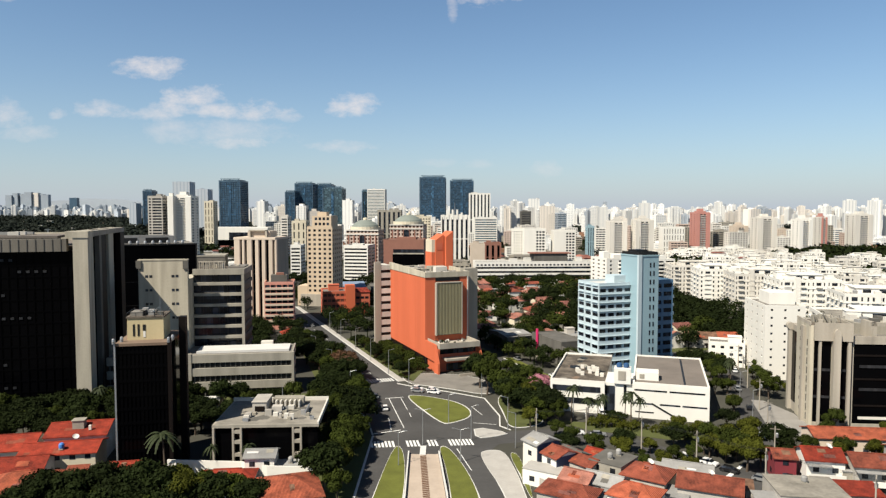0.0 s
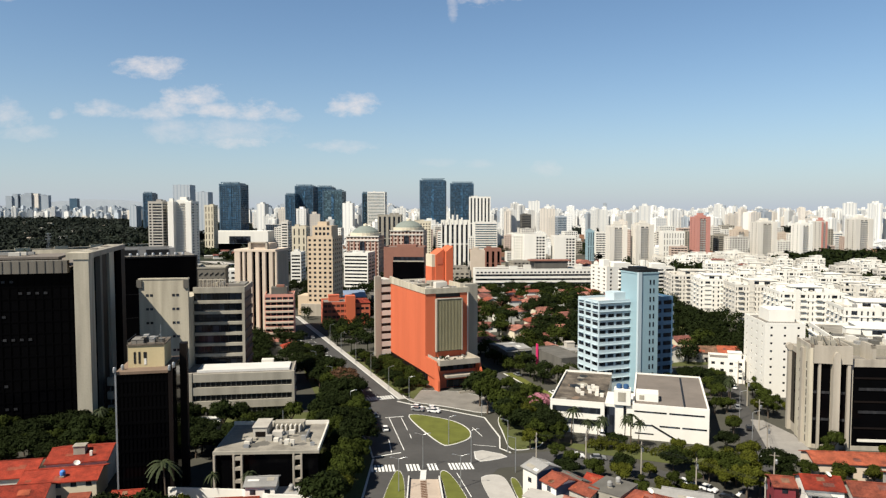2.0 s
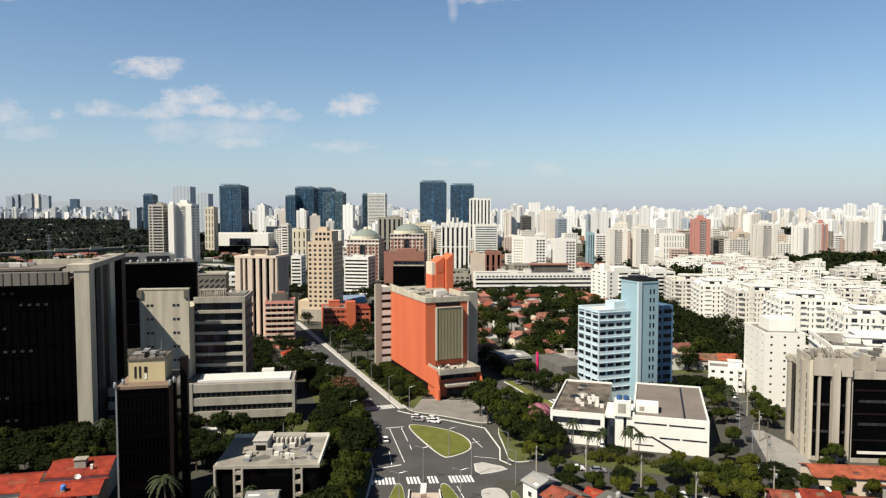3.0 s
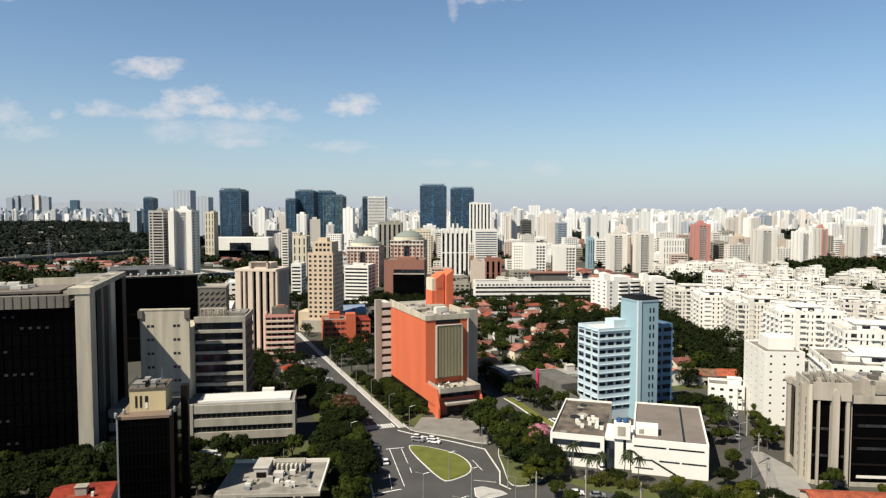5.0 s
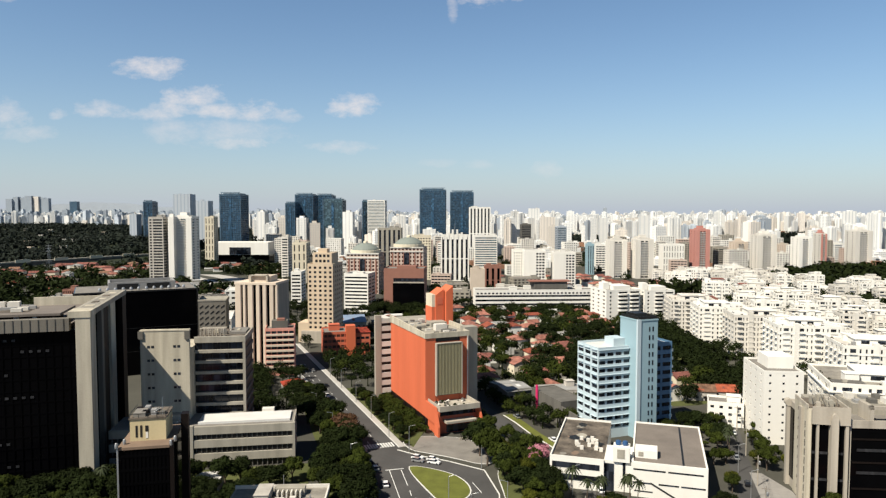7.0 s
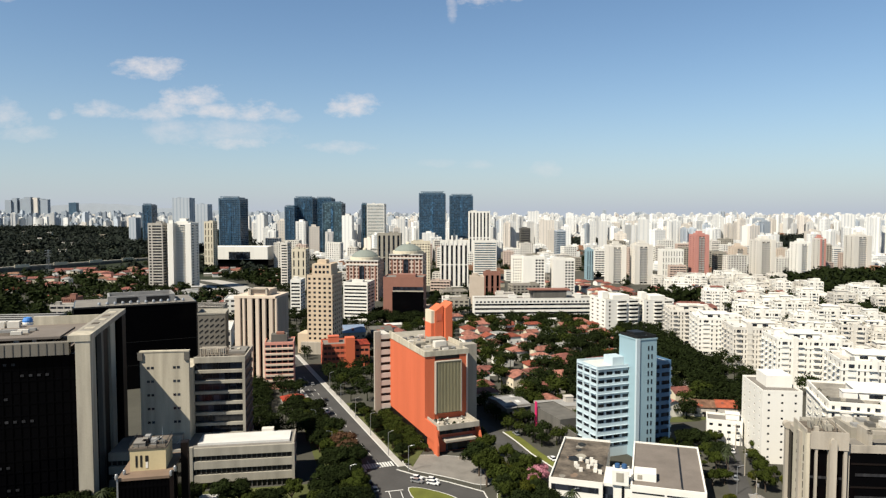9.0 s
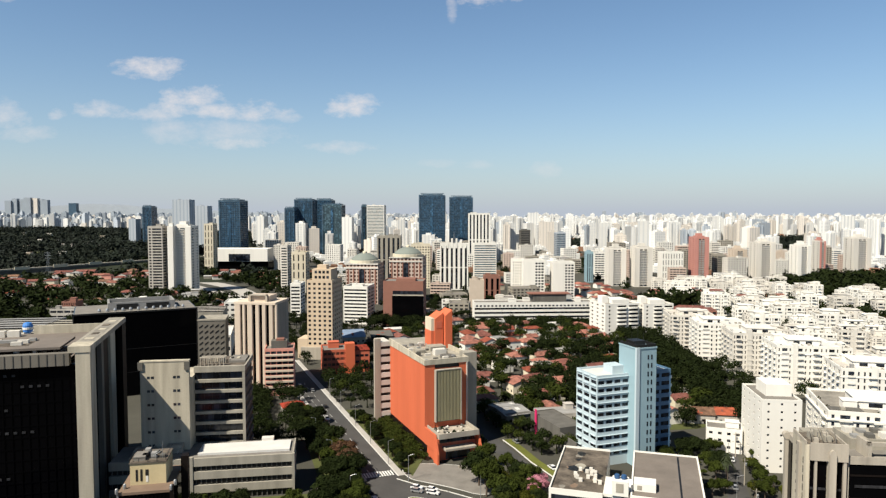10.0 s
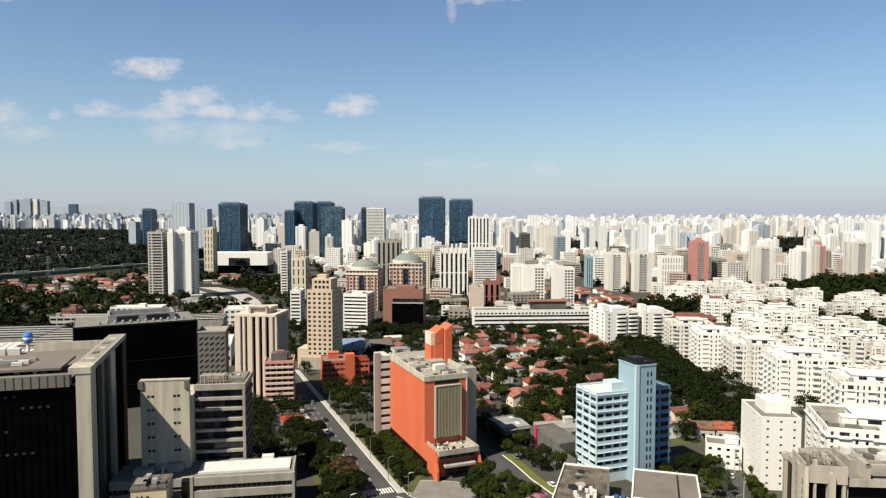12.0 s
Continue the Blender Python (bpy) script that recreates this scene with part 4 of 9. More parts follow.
# ---- the low white building with two flat roofs ----
def white_building():
    th = thing("commercial_building", pose(55.2, 196.0, 0, 0, 0, -17), "low white commercial building with brown felt roofs", "commercial building")
    take(32, 204, -17, 47, 42)
    W, D, H = 21.0, 40.0, 9.8
    b = Bm().box(0, 0, 0, W, D, H)
    part("wall", b, "white", th)
    part("roof", Bm().box(0.5, 0.5, H, 14.2, D - 0.5, H + 0.12), "roofing_brown", th)
    part("roof", Bm().box(14.8, 0.5, H, W - 0.5, D - 0.5, H + 0.12), "roofing_brown", th)
    part("roof_gutter", Bm().box(14.2, 0.5, H - 0.2, 14.8, D - 0.5, H + 0.03), "mullion", th)
    rim = Bm().box(0, 0, H, W, 0.5, H + 0.55).box(0, D - 0.5, H, W, D, H + 0.55).box(0, 0.5, H, 0.5, D - 0.5, H + 0.55).box(W - 0.5, 0.5, H, W, D - 0.5, H + 0.55)
    part("parapet", rim, "white", th)
    for z in (8.3, 4.4):
        for x0, x1 in ((0.5, 9.5), (10.2, 19.8)) if z > 8 else ((0.3, 5.4), (7.6, 13.2), (13.8, 20.4)):
            part("strip_window", Bm().box(x0, -0.06, z - 0.35, x1, 0.05, z + 0.1), "glass", th)
    part("strip_window", Bm().box(0.8, -0.06, 1.6, 6, 0.05, 1.95), "glass", th)
    st = Bm().add([(5.4, -0.14, 4.2), (12.4, -0.14, 0.4), (12.4, -0.14, 0.9), (5.4, -0.14, 4.7), (5.4, 0.0, 4.2), (12.4, 0.0, 0.4), (12.4, 0.0, 0.9), (5.4, 0.0, 4.7)],
                  [(0, 1, 2, 3), (7, 6, 5, 4), (0, 4, 5, 1), (3, 2, 6, 7)])
    part("stair_band", st, "mullion", th, "slanting dark stair handrail")
    # entrance bay and left wing
    part("entrance_wall", Bm().box(-8.0, 2.2, 0, 0, 16, 9.2), "white", th)
    part("entrance_slot", Bm().box(-2.6, 2.1, 3.4, -1.8, 2.3, 8.8), "glass", th)
    part("stair_house", Bm().box(-5.4, 1.4, 9.2, -0.6, 6.0, 13.6), "white", th)
    part("stair_window", Bm().box(-4.2, 1.3, 10.3, -2.0, 1.5, 13.0), "concrete_grey", th)
    for x in (-4.0, -2.0):
        part("water_tank", Bm().lathe([(0.8, 13.65), (0.85, 14.2), (0.75, 14.8), (0.3, 15.0)], 12, x, 4.0), "blue_paint", th, "blue water tank")
    part("roof_shed", Bm().box(0.8, 5, H + 0.12, 7.2, 10.5, H + 2.4), "white", th)
    part("shed_vent", Bm().box(1.8, 4.9, H + 0.6, 3.2, 5.05, H + 1.9), "concrete_grey", th)
    w = Bm().box(-24, 0.6, 0, -8.0, 40, 9.0)
    part("wing_wall", w, "white", th)
    part("wing_roof", Bm().box(-23.6, 1.0, 9.0, -8.0, 39.6, 9.08), "roofing_stained", th)
    part("wing_parapet", Bm().box(-24, 0.6, 9.0, -8.0, 1.0, 9.7).box(-24, 1.0, 9.0, -23.6, 40, 9.7).box(-23.6, 39.6, 9.0, -8, 40, 9.7), "white", th)
    for z in (6.2, 2.6):
        part("strip_window", Bm().box(-23.3, 0.5, z, -9.2, 0.7, z + 1.7), "glass", th)
    # flat dark sheet stands in for the shade inside the entrance
    part("void", Bm().box(-8.0, 1.9, 0, -5.2, 2.3, 8.3), "glass", th, "flat dark sheet for the shade of an entrance recess")
    rnd = random.Random(9)
    for i in range(14):
        x, y = rnd.uniform(-18, -9), rnd.uniform(8, 20)
        part("air_unit", Bm().box(x, y, 9.08, x + 1.1, y + 0.9, 10.2), "white_old", th)
    for i in range(16):
        x, y, r = rnd.uniform(-22, -10), rnd.uniform(3, 36), rnd.uniform(0.9, 2.6)
        ring = [(x + r * rnd.uniform(0.6, 1.3) * math.cos(q * 0.785), y + 1.3 * r * rnd.uniform(0.6, 1.3) * math.sin(q * 0.785)) for q in range(8)]
        part("roof_patch", Bm().prism([(min(-8.3, max(-23.4, a)), min(39.2, max(1.2, c))) for a, c in ring], 9.08, 9.10 + i * 0.004), rnd.choice(["mullion", "soil", "screed", "concrete_grey"]), th)


white_building()


# ---- the brown concrete office on the right ----
def brown_office():
    th = thing("concrete_office", pose(102.2, 188.0, 0, 0, 0, -11.5), "tan concrete office with black glass and rounded piers", "office building")
    take(102.2, 188, -11.5, 12, 26, 2)
    H = 28.2
    body = Bm().prism([(0.9, 0.5), (10.4, 0.5), (10.4, 12.4), (0, 12.4), (0, 1.6), (0.25, 0.85)], 0, H)
    # paler concrete than the piers: sunlit brightness put into the body's colour
    part("body", body, "concrete_pale", th)
    port = Bm().box(-0.06, -0.5, 0, 0.05, 0.5, 0.95).mesh("port_window", "glass")
    slot = Bm().box(-0.06, -0.25, 0, 0.05, 0.25, 1.9).mesh("slot_window", "glass")
    for i in range(9):
        part("port_window", port, "glass", th, m=pose(0, 8.4, 2.4 + i * 2.9))
        part("slot_window", slot, "glass", th, m=pose(0, 2.6, 1.2 + i * 2.62))
    part("flank_fin", Bm().box(-0.7, 4.4, 0, 0, 6.4, 27.5), "concrete", th)
    part("header", Bm().box(0.9, -0.7, 24.2, 10.6, 0.5, H), "concrete", th, "solid concrete band above the glass")
    for x0, x1 in ((1.1, 2.1), (2.8, 5.4), (7.6, 9.4)):
        part("glass_bay", Bm().box(x0, 0.3, 1.2, x1, 0.52, 24.6), "glass_black", th)
        part("sill_wall", Bm().box(x0, 0.2, 0, x1, 0.5, 1.2), "concrete", th)
        for z in (8.0, 15.6):
            part("rail", Bm().box(x0, 0.22, z, x1, 0.32, z + 0.7), "dim_dash", th)
    for x0, x1 in ((2.15, 2.75), (9.5, 10.3)):
        part("frame_pier", Bm().box(x0, -0.5, 0, x1, 0.52, 24.6), "concrete", th)
    arch = Bm().box(5.6, -1.5, 0, 7.4, 0.5, 25.6)
    arch.add([(6.5 - 0.9 * math.cos(a), y, 25.6 + 2.0 * math.sin(a)) for y in (-1.5, -0.6) for a in [math.pi * k / 8 for k in range(9)]],
             [tuple(range(9)), tuple(range(17, 8, -1))] + [(k + 1, k, k + 9, k + 10) for k in range(8)])
    part("arched_pier", arch, "concrete", th, "tall pier with a rounded head")
    part("roof", Bm().box(0.5, 0.9, H, 10.0, 12.0, H + 0.1), "roofing", th)
    part("parapet", Bm().box(0.9, -0.7, H, 10.6, -0.3, H + 1.0).box(0, 0.9, H, 0.4, 12.4, H + 1.0).box(10.0, -0.3, H, 10.4, 12.4, H + 1.0), "concrete", th)
    rnd = random.Random(2)
    for i in range(12):
        x, y = rnd.uniform(1, 8), rnd.uniform(2, 10)
        part("roof_plant", Bm().box(x, y, H + 0.1, x + rnd.uniform(0.8, 2.0), y + rnd.uniform(0.8, 2), H + rnd.uniform(0.8, 2.2)), rnd.choice(["steel", "concrete_grey", "concrete"]), th)
    for i in range(7):
        part("roof_pipe", Bm().tube((1.5 + i * 1.1, 1.6 + (i % 3), H + 0.9), (2.2 + i * 1.1, 5.0 + (i % 2) * 3, H + 2.4), 0.12, 0.12, 6), "concrete_dark", th)
    part("roof_felt", Bm().box(0.6, 1.0, H + 0.1, 9.9, 11.9, H + 0.13), "roofing_stained", th)
    an = thing("annexe", pose(104.9, 200.4, 0, 0, 0, -11.5), "narrow concrete annexe with a tall dark window", "building")
    take(104.9, 200.4, -11.5, 12, 8)
    part("wall", Bm().box(0.1, 0, 0, 10, 6.4, 26.0), "concrete", an)
    part("tall_window", Bm().box(-0.05, 0.3, 3, 0.15, 4.2, 24.2), "glass_black", an)
    part("buttress", Bm().box(-0.9, 4.4, 0, 0.1, 6.2, 25.2).tube((-0.4, 4.2, 25.3), (-0.4, 6.4, 25.3), 1.1, 1.1, 12), "concrete", an)
    part("roof_tank", Bm().box(3, 1.5, 26.0, 8, 5, 28.0), "concrete_grey", an)
    b = block("glass_office", "black glass office front with pale spandrel rails", 112.9, 186.2, -5, 44, 26, 24.6, "concrete", dict(f=(1, 4, 0.05, 0.05)), glass="glass_black", roofbits=0, parapet=1.0, head=1.2, category="office building")
    for z in (2.4, 10.4, 16.8):
        part("rail", Bm().box(2.0, 0.05, z, 10.6, 0.2, z + 0.75), "dim_dash" if z > 4 else "white_old", b)
    for z in (6.0, 13.4, 20.0):
        part("floor_band", Bm().box(0.8, 0.1, z, 43, 0.2, z + 0.5), "bronze", b)
    part("roof_block", Bm().box(5, 9, 24.6, 26, 20, 27.8), "concrete_grey", b)
    for i in range(9):
        part("roof_plant", Bm().box(6 + (i % 5) * 4, 9.5 + (i // 5) * 5, 27.8, 8 + (i % 5) * 4, 12 + (i // 5) * 5, 28.6 + 0.4 * (i % 3)), ("zinc", "concrete_dark", "white_old")[i % 3], b)
    part("roof_frame", Bm().box(6, 1.5, 24.6, 7, 8, 29.2).box(17, 1.5, 24.6, 18, 8, 29.2).box(6, 1.5, 28.2, 18, 2.5, 29.2), "concrete", b)


brown_office()


# ---- the dark tower with concrete end walls, at the left edge ----
def left_tower():
    yaw = 15.4
    th = thing("dark_office_tower", pose(-104.2, 199.8, 0, 0, 0, yaw), "large black glass office slab with pale concrete end walls", "office building")
    take(-165, 185, yaw, 64, 60)
    H = 53.6
    part("end_wall", Bm().box(-4.0, 0, 0, 0, 7, H).box(-5.9, -0.2, H - 1.4, 0.2, 7, H + 0.5), "concrete_pale", th, "pale concrete end pier")
    part("glass_front", Bm().box(-62, 3.0, 0, -4.0, 56, 48.2), "glass_black", th, "black glass front")
    mull = Bm().box(-0.12, -0.22, 0, 0.12, 0, 48).mesh("mullion", "glass_black")
    for i in range(24):
        part("mullion", mull, "glass_black", th, m=pose(-6.4 - i * 2.2, 3.0, 0))
    for i in range(14):
        part("floor_rail", Bm().box(-62, 2.86, 3.2 + i * 3.4, -4.0, 3.0, 3.6 + i * 3.4), "glass_black", th)
    rnd0 = random.Random(41)
    # grey dashes paint the faint rows of lights in the black glass
    dim = Bm().box(0, -0.1, 0, 0.9, 0.02, 0.7).mesh("window_blind", "dim_dash")
    for i in (1, 3, 7, 9, 11, 12):
        first = rnd0.randrange(1, 12)
        for j in range(first, first + rnd0.randint(4, 9)):
            if rnd0.random() < 0.75:
                part("window_blind", dim, "dim_dash", th, m=pose(-6.1 - j * 2.2, 2.9, 4.6 + i * 3.4))
    part("cornice", Bm().box(-62, 1.4, 48.2, -6.0, 4.0, 51.9), "cornice_grey", th, "panelled concrete cornice")
    rib = Bm().box(-0.1, -0.14, 0, 0.1, 0, 3.6).mesh("cornice_rib", "concrete_dark")
    for i in range(24):
        part("cornice_rib", rib, "concrete_dark", th, m=pose(-7.5 - i * 2.2, 1.4, 48.25))
    part("roof", Bm().box(-62, 4.0, 48.2, -7.0, 56, 49.4), "roofing_brown", th)
    # dark box added for the shade below the overhanging slab
    part("plant_room", Bm().box(-58, 12, 49.4, -13, 24.5, 51.9), "bronze", th, "dark box for the shade under a wide roof")
    part("roof_slab", Bm().box(-61, 8.5, 51.9, -10, 27, 52.6), "roofing_brown", th, "overhanging brown stained roof slab")
    part("roof_pit", Bm().box(-56, 13, 52.6, -20, 25, 52.66), "roofing_stained", th, "brown stained roof felt")
    part("rear_parapet", Bm().box(-30, 54.8, 49.4, -7.0, 55.6, 52.4), "concrete_pale", th)
    for k in range(6):
        part("cooling_unit", Bm().box(-60 + k * 4.6, 50, 49.4, -56.2 + k * 4.6, 52.2, 51.6), "white_old", th)
    for i, (rx, ry, rw) in enumerate(((-37, 15, 5), (-30, 19, 7), (-25, 14, 3), (-34, 22, 4), (-22, 21, 2), (-24, 17, 3))):
        part("roof_duct", Bm().box(rx, ry, 52.66, rx + rw, ry + 1.4, 53.3 + 0.2 * (i % 3)), ("concrete_pale", "zinc", "white_old")[i % 3], th)
        part("side_recess", Bm().box(-4.0, 7, 0, -1.6, 56, H - 0.4), "glass_black", th)
    part("top_beam", Bm().box(-5.6, 7, H - 1.2, 0.2, 57.5, H + 0.4), "concrete_grey", th)
    part("beam_stain", Bm().box(-4.6, 9, H + 0.4, -0.9, 55, H + 0.44), "screed", th, "dark weather stains on the top of the beam")
    for k in range(5):
        part("beam_patch", Bm().box(-4.2 + 0.3 * (k % 3), 12 + k * 8.6, H + 0.44, -1.6 - 0.4 * (k % 2), 15.5 + k * 8.6, H + 0.5 + 0.1 * (k % 2)), "roofing_stained" if k % 2 else "concrete_pale", th)
    # side fins: shade and sun put into their colours, near-black to pale
    for y0, y1, x1, m in ((16.5, 19.5, -0.2, "cornice_grey"), (30, 38, -0.1, "concrete_pale"), (50, 57.3, 0.1, "bronze")):
        part("side_fin", Bm().box(-6.5, y0, 0, x1, y1, H - 1.2), m, th)
    part("side_fin", Bm().box(-6.5, 22, 0, -0.7, 29, H - 1.2), "bronze", th)
    sh = Bm().box(-1.6, 0, 0, -0.5, 1.2, 0.9).mesh("planter_box", "concrete_dark")
    for i in range(14):
        part("planter_box", sh, "concrete_dark", th, m=pose(0, 7.4, 6 + i * 3.2))
    rnd = random.Random(3)
    for i in range(26):
        x, y = rnd.uniform(-58, -12), rnd.uniform(6, 13)
        part("roof_plant", Bm().box(x, y, 49.4, x + rnd.uniform(0.8, 3), y + rnd.uniform(0.8, 2), 49.4 + rnd.uniform(0.8, 2.4)), rnd.choice(["bronze", "steel", "concrete_dark"]), th)


left_tower()


# ---- the black glass block behind it ----
def black_block():
    th = thing("black_glass_block", pose(-174, 335, 0, 0, 0, 27), "black mirror-glass office block with roof fans", "office building")
    take(-174, 335, 27, 50, 34)
    H = 43
    part("glass_wall", Bm().box(-7.5, 0, 0, 50, 34, H), "glass_black", th)
    part("edge_trim", Bm().box(49.6, -0.25, 0, 50.3, 0.2, H + 0.3).box(-7.8, -0.25, 0, -7.2, 0.2, H + 0.3).box(-7.2, -0.25, H - 0.5, 49.6, 0.1, H + 0.3), "mullion", th)
    part("roof", Bm().box(-7.0, 0.5, H, 49.5, 33.5, H + 0.15), "roofing", th)
    part("roof_screen", Bm().box(8, 8, H + 0.15, 40, 9, H + 4.0).box(8, 9, H + 0.15, 9, 26, H + 4.0).box(8, 26, H + 0.15, 40, 27, H + 4.0).box(39, 9, H + 0.15, 40, 26, H + 4.0), "zinc", th)
    part("screen_slot", Bm().box(12, 7.8, H + 0.6, 22, 8.0, H + 3.2).box(26, 7.8, H + 0.6, 37, 8.0, H + 3.2), "mullion", th)
    fan = Bm().lathe([(0.7, 0), (0.8, 0.8), (0.6, 1.5), (0.2, 1.7)], 10).mesh("roof_fan", "steel")
    for i in range(12):
        part("roof_fan", fan, "steel", th, m=pose(4 + i * 3.6, 4.6, H + 0.15))
    part("floor_line", Bm().box(0.5, -0.05, 12, 49.5, 0.03, 12.25).box(0.5, -0.05, 24, 49.5, 0.03, 24.2), "mullion", th)
    side = thing("annexe", pose(-129.0, 357, 0, 0, 0, 12), "small grey annexe with dark slanting windows", "building")
    part("wall", Bm().box(0, 0, 0, 14, 16, 36), "cornice_grey", side)
    lv = Bm().add([(-0.9, -0.12, 0.0), (0.9, -0.12, 1.3), (0.9, 0, 1.3), (-0.9, 0, 0.0), (-0.9, -0.12, 0.75), (0.9, -0.12, 2.05), (0.9, 0, 2.05), (-0.9, 0, 0.75)],
                  [(3, 2, 1, 0), (4, 5, 6, 7), (0, 1, 5, 4), (1, 2, 6, 5), (3, 0, 4, 7)]).mesh("slanting_window", "mullion")
    for i in range(11):
        for j in range(5):
            part("slanting_window", lv, "mullion", side, m=pose(1.6 + j * 2.7, 0, 2 + i * 3))
    part("roof_edge", Bm().box(-0.2, -0.2, 36, 14.2, 16.2, 36.8), "concrete_grey", side)


black_block()


# ---- the grey slab with a blank gable and strip windows ----
def grey_slab():
    yaw = 8
    th = thing("grey_office_slab", pose(-100.3, 223.7, 0, 0, 0, yaw), "grey concrete office slab with strip windows", "office building")
    take(-100.3, 223.7, yaw, 34, 26)
    H = 43.7
    part("gable", Bm().box(0, 0, 0, 15.6, 20, H - 6.5).box(0, 0, H - 6.5, 15.6, 1.6, H).box(-0.15, -0.15, H, 15.75, 1.8, H + 0.4), "concrete_pale", th, "blank concrete gable wall")
    part("gable_edge", Bm().box(-0.6, -0.5, H - 2.6, 1.0, 0.2, H).box(14.2, -0.5, H - 2.8, 15.9, 0.2, H), "concrete_dark", th)
    hole = Bm().box(-0.45, -0.07, 0, 0.45, 0.03, 0.8).mesh("small_window", "glass")
    for i in range(8):
        for x in (2.6, 3.9, 10.9, 12.2):
            part("small_window", hole, "glass", th, m=pose(x, 0, H - 5.6 - i * 4.6))
    H2, q = 39.6, 7.0
    n, step = 10, 3.7
    # near-black core stands in for unlit rooms behind the strip windows
    part("core", Bm().box(15.6, q + 1.3, 0, 32.4, q + 20, H2 - 0.4), "mullion", th)
    pane = Bm().box(0, 0, 0, 2.45, 0.1, 2.6).mesh("window_pane", "glass")
    for i in range(n):
        z = H2 - 4.1 - i * step
        part("spandrel", Bm().box(15.6, q + 0.15, z - 1.02, 32.6, q + 1.35, z - 0.02), "concrete_grey", th)
        # side bands get a darker concrete as the shade on that face
        part("spandrel_side", Bm().box(32.4, q + 1.35, z - 1.3, 32.8, q + 19.6, z), "concrete_dark", th)
        for j in range(6):
            part("window_pane", pane, "glass", th, m=pose(16.2 + j * 2.7, q + 1.19, z))
    part("attic", Bm().box(15.6, q, H2 - 1.5, 32.8, q + 1.3, H2 + 0.5).box(32.4, q + 1.3, H2 - 1.5, 32.9, q + 20, H2 + 0.5), "concrete_grey", th)
    part("column", Bm().box(31.8, q + 0.05, 0, 32.7, q + 1.3, H2 - 1.5), "concrete_grey", th)
    part("roof", Bm().box(15.6, q + 1.3, H2 - 0.4, 32.4, q + 20, H2 - 0.1), "roofing_stained", th)
    for y0, z1 in ((4, 2.6), (8, 2.2)):
        for k in range(7):
            part("roof_post", Bm().box(17 + k * 1.3, q + y0, H2 - 0.1, 17.25 + k * 1.3, q + y0 + 0.8, H2 + z1), "concrete", th)
        part("roof_pipework", Bm().box(16.8, q + y0 + 0.1, H2 + z1, 25.3, q + y0 + 0.9, H2 + z1 + 0.3), "concrete", th)
    for k in range(5):
        part("roof_rubble", Bm().box(17.5 + k * 2.7, q + 12 - (k % 3), H2 - 0.1, 18.6 + k * 2.7 + 0.4 * (k % 2), q + 13.4 + (k % 2), H2 + 0.7 + 0.3 * (k % 3)), ("dingy", "concrete_pale", "zinc")[k % 3], th)
    part("roof_rim", Bm().box(26, q + 8, H2 - 0.1, 31.8, q + 18, H2 + 0.7), "roofing", th)


grey_slab()


# ---- the long low office in front of it ----
def low_office():
    th = thing("low_office", pose(-106, 212.5, 0, 0, 0, 9), "long low grey office with strip windows and white roof", "office building")
    take(-106, 212.5, 9, 58, 17)
    W, D, H = 57.5, 16, 13.6
    part("core", Bm().box(0.4, 1.0, 0, W - 0.4, D, H - 0.3), "mullion", th)
    for z0, z1 in ((11.2, 13.8), (6.9, 9.4), (2.4, 4.9)):
        part("spandrel", Bm().box(0, 0, z0, W, 1.0, z1).box(W - 0.45, 1.0, z0, W, D, z1), "concrete_grey", th)
    post = Bm().box(-0.14, 0, 0, 0.14, 0.5, 13.6).mesh("mullion", "concrete_dark")
    for i in range(36):
        part("mullion", post, "concrete_dark", th, m=pose(0.8 + i * 1.6, 0.55, 0))
    part("end_pier", Bm().box(W - 0.5, -0.2, 0, W + 0.3, 1.2, H + 0.3).box(22, -0.2, 0, 25.6, 1.1, H + 0.6), "concrete_grey", th)
    part("roof", Bm().box(0, 1.0, H - 0.3, W - 0.45, D, H), "roofing", th)
    part("roof_sheet", Bm().box(26.5, 3.5, H, 56.0, 13.0, H + 0.7), "roofing_light", th, "bright white roof sheet")
    part("roof_box", Bm().box(46, 13, H, 50, 15.5, H + 1.6), "white_old", th)
    for i in range(6):
        part("roof_pipe", Bm().tube((8 + i * 2.4, 4, H + 1.0), (10 + i * 2.2, 12, H + 2.2), 0.18, 0.18), "steel", th)
    part("roof_plant", Bm().box(6, 5, H, 12, 9, H + 1.9).box(16, 7, H, 21, 12, H + 2.6), "concrete_grey", th)


low_office()


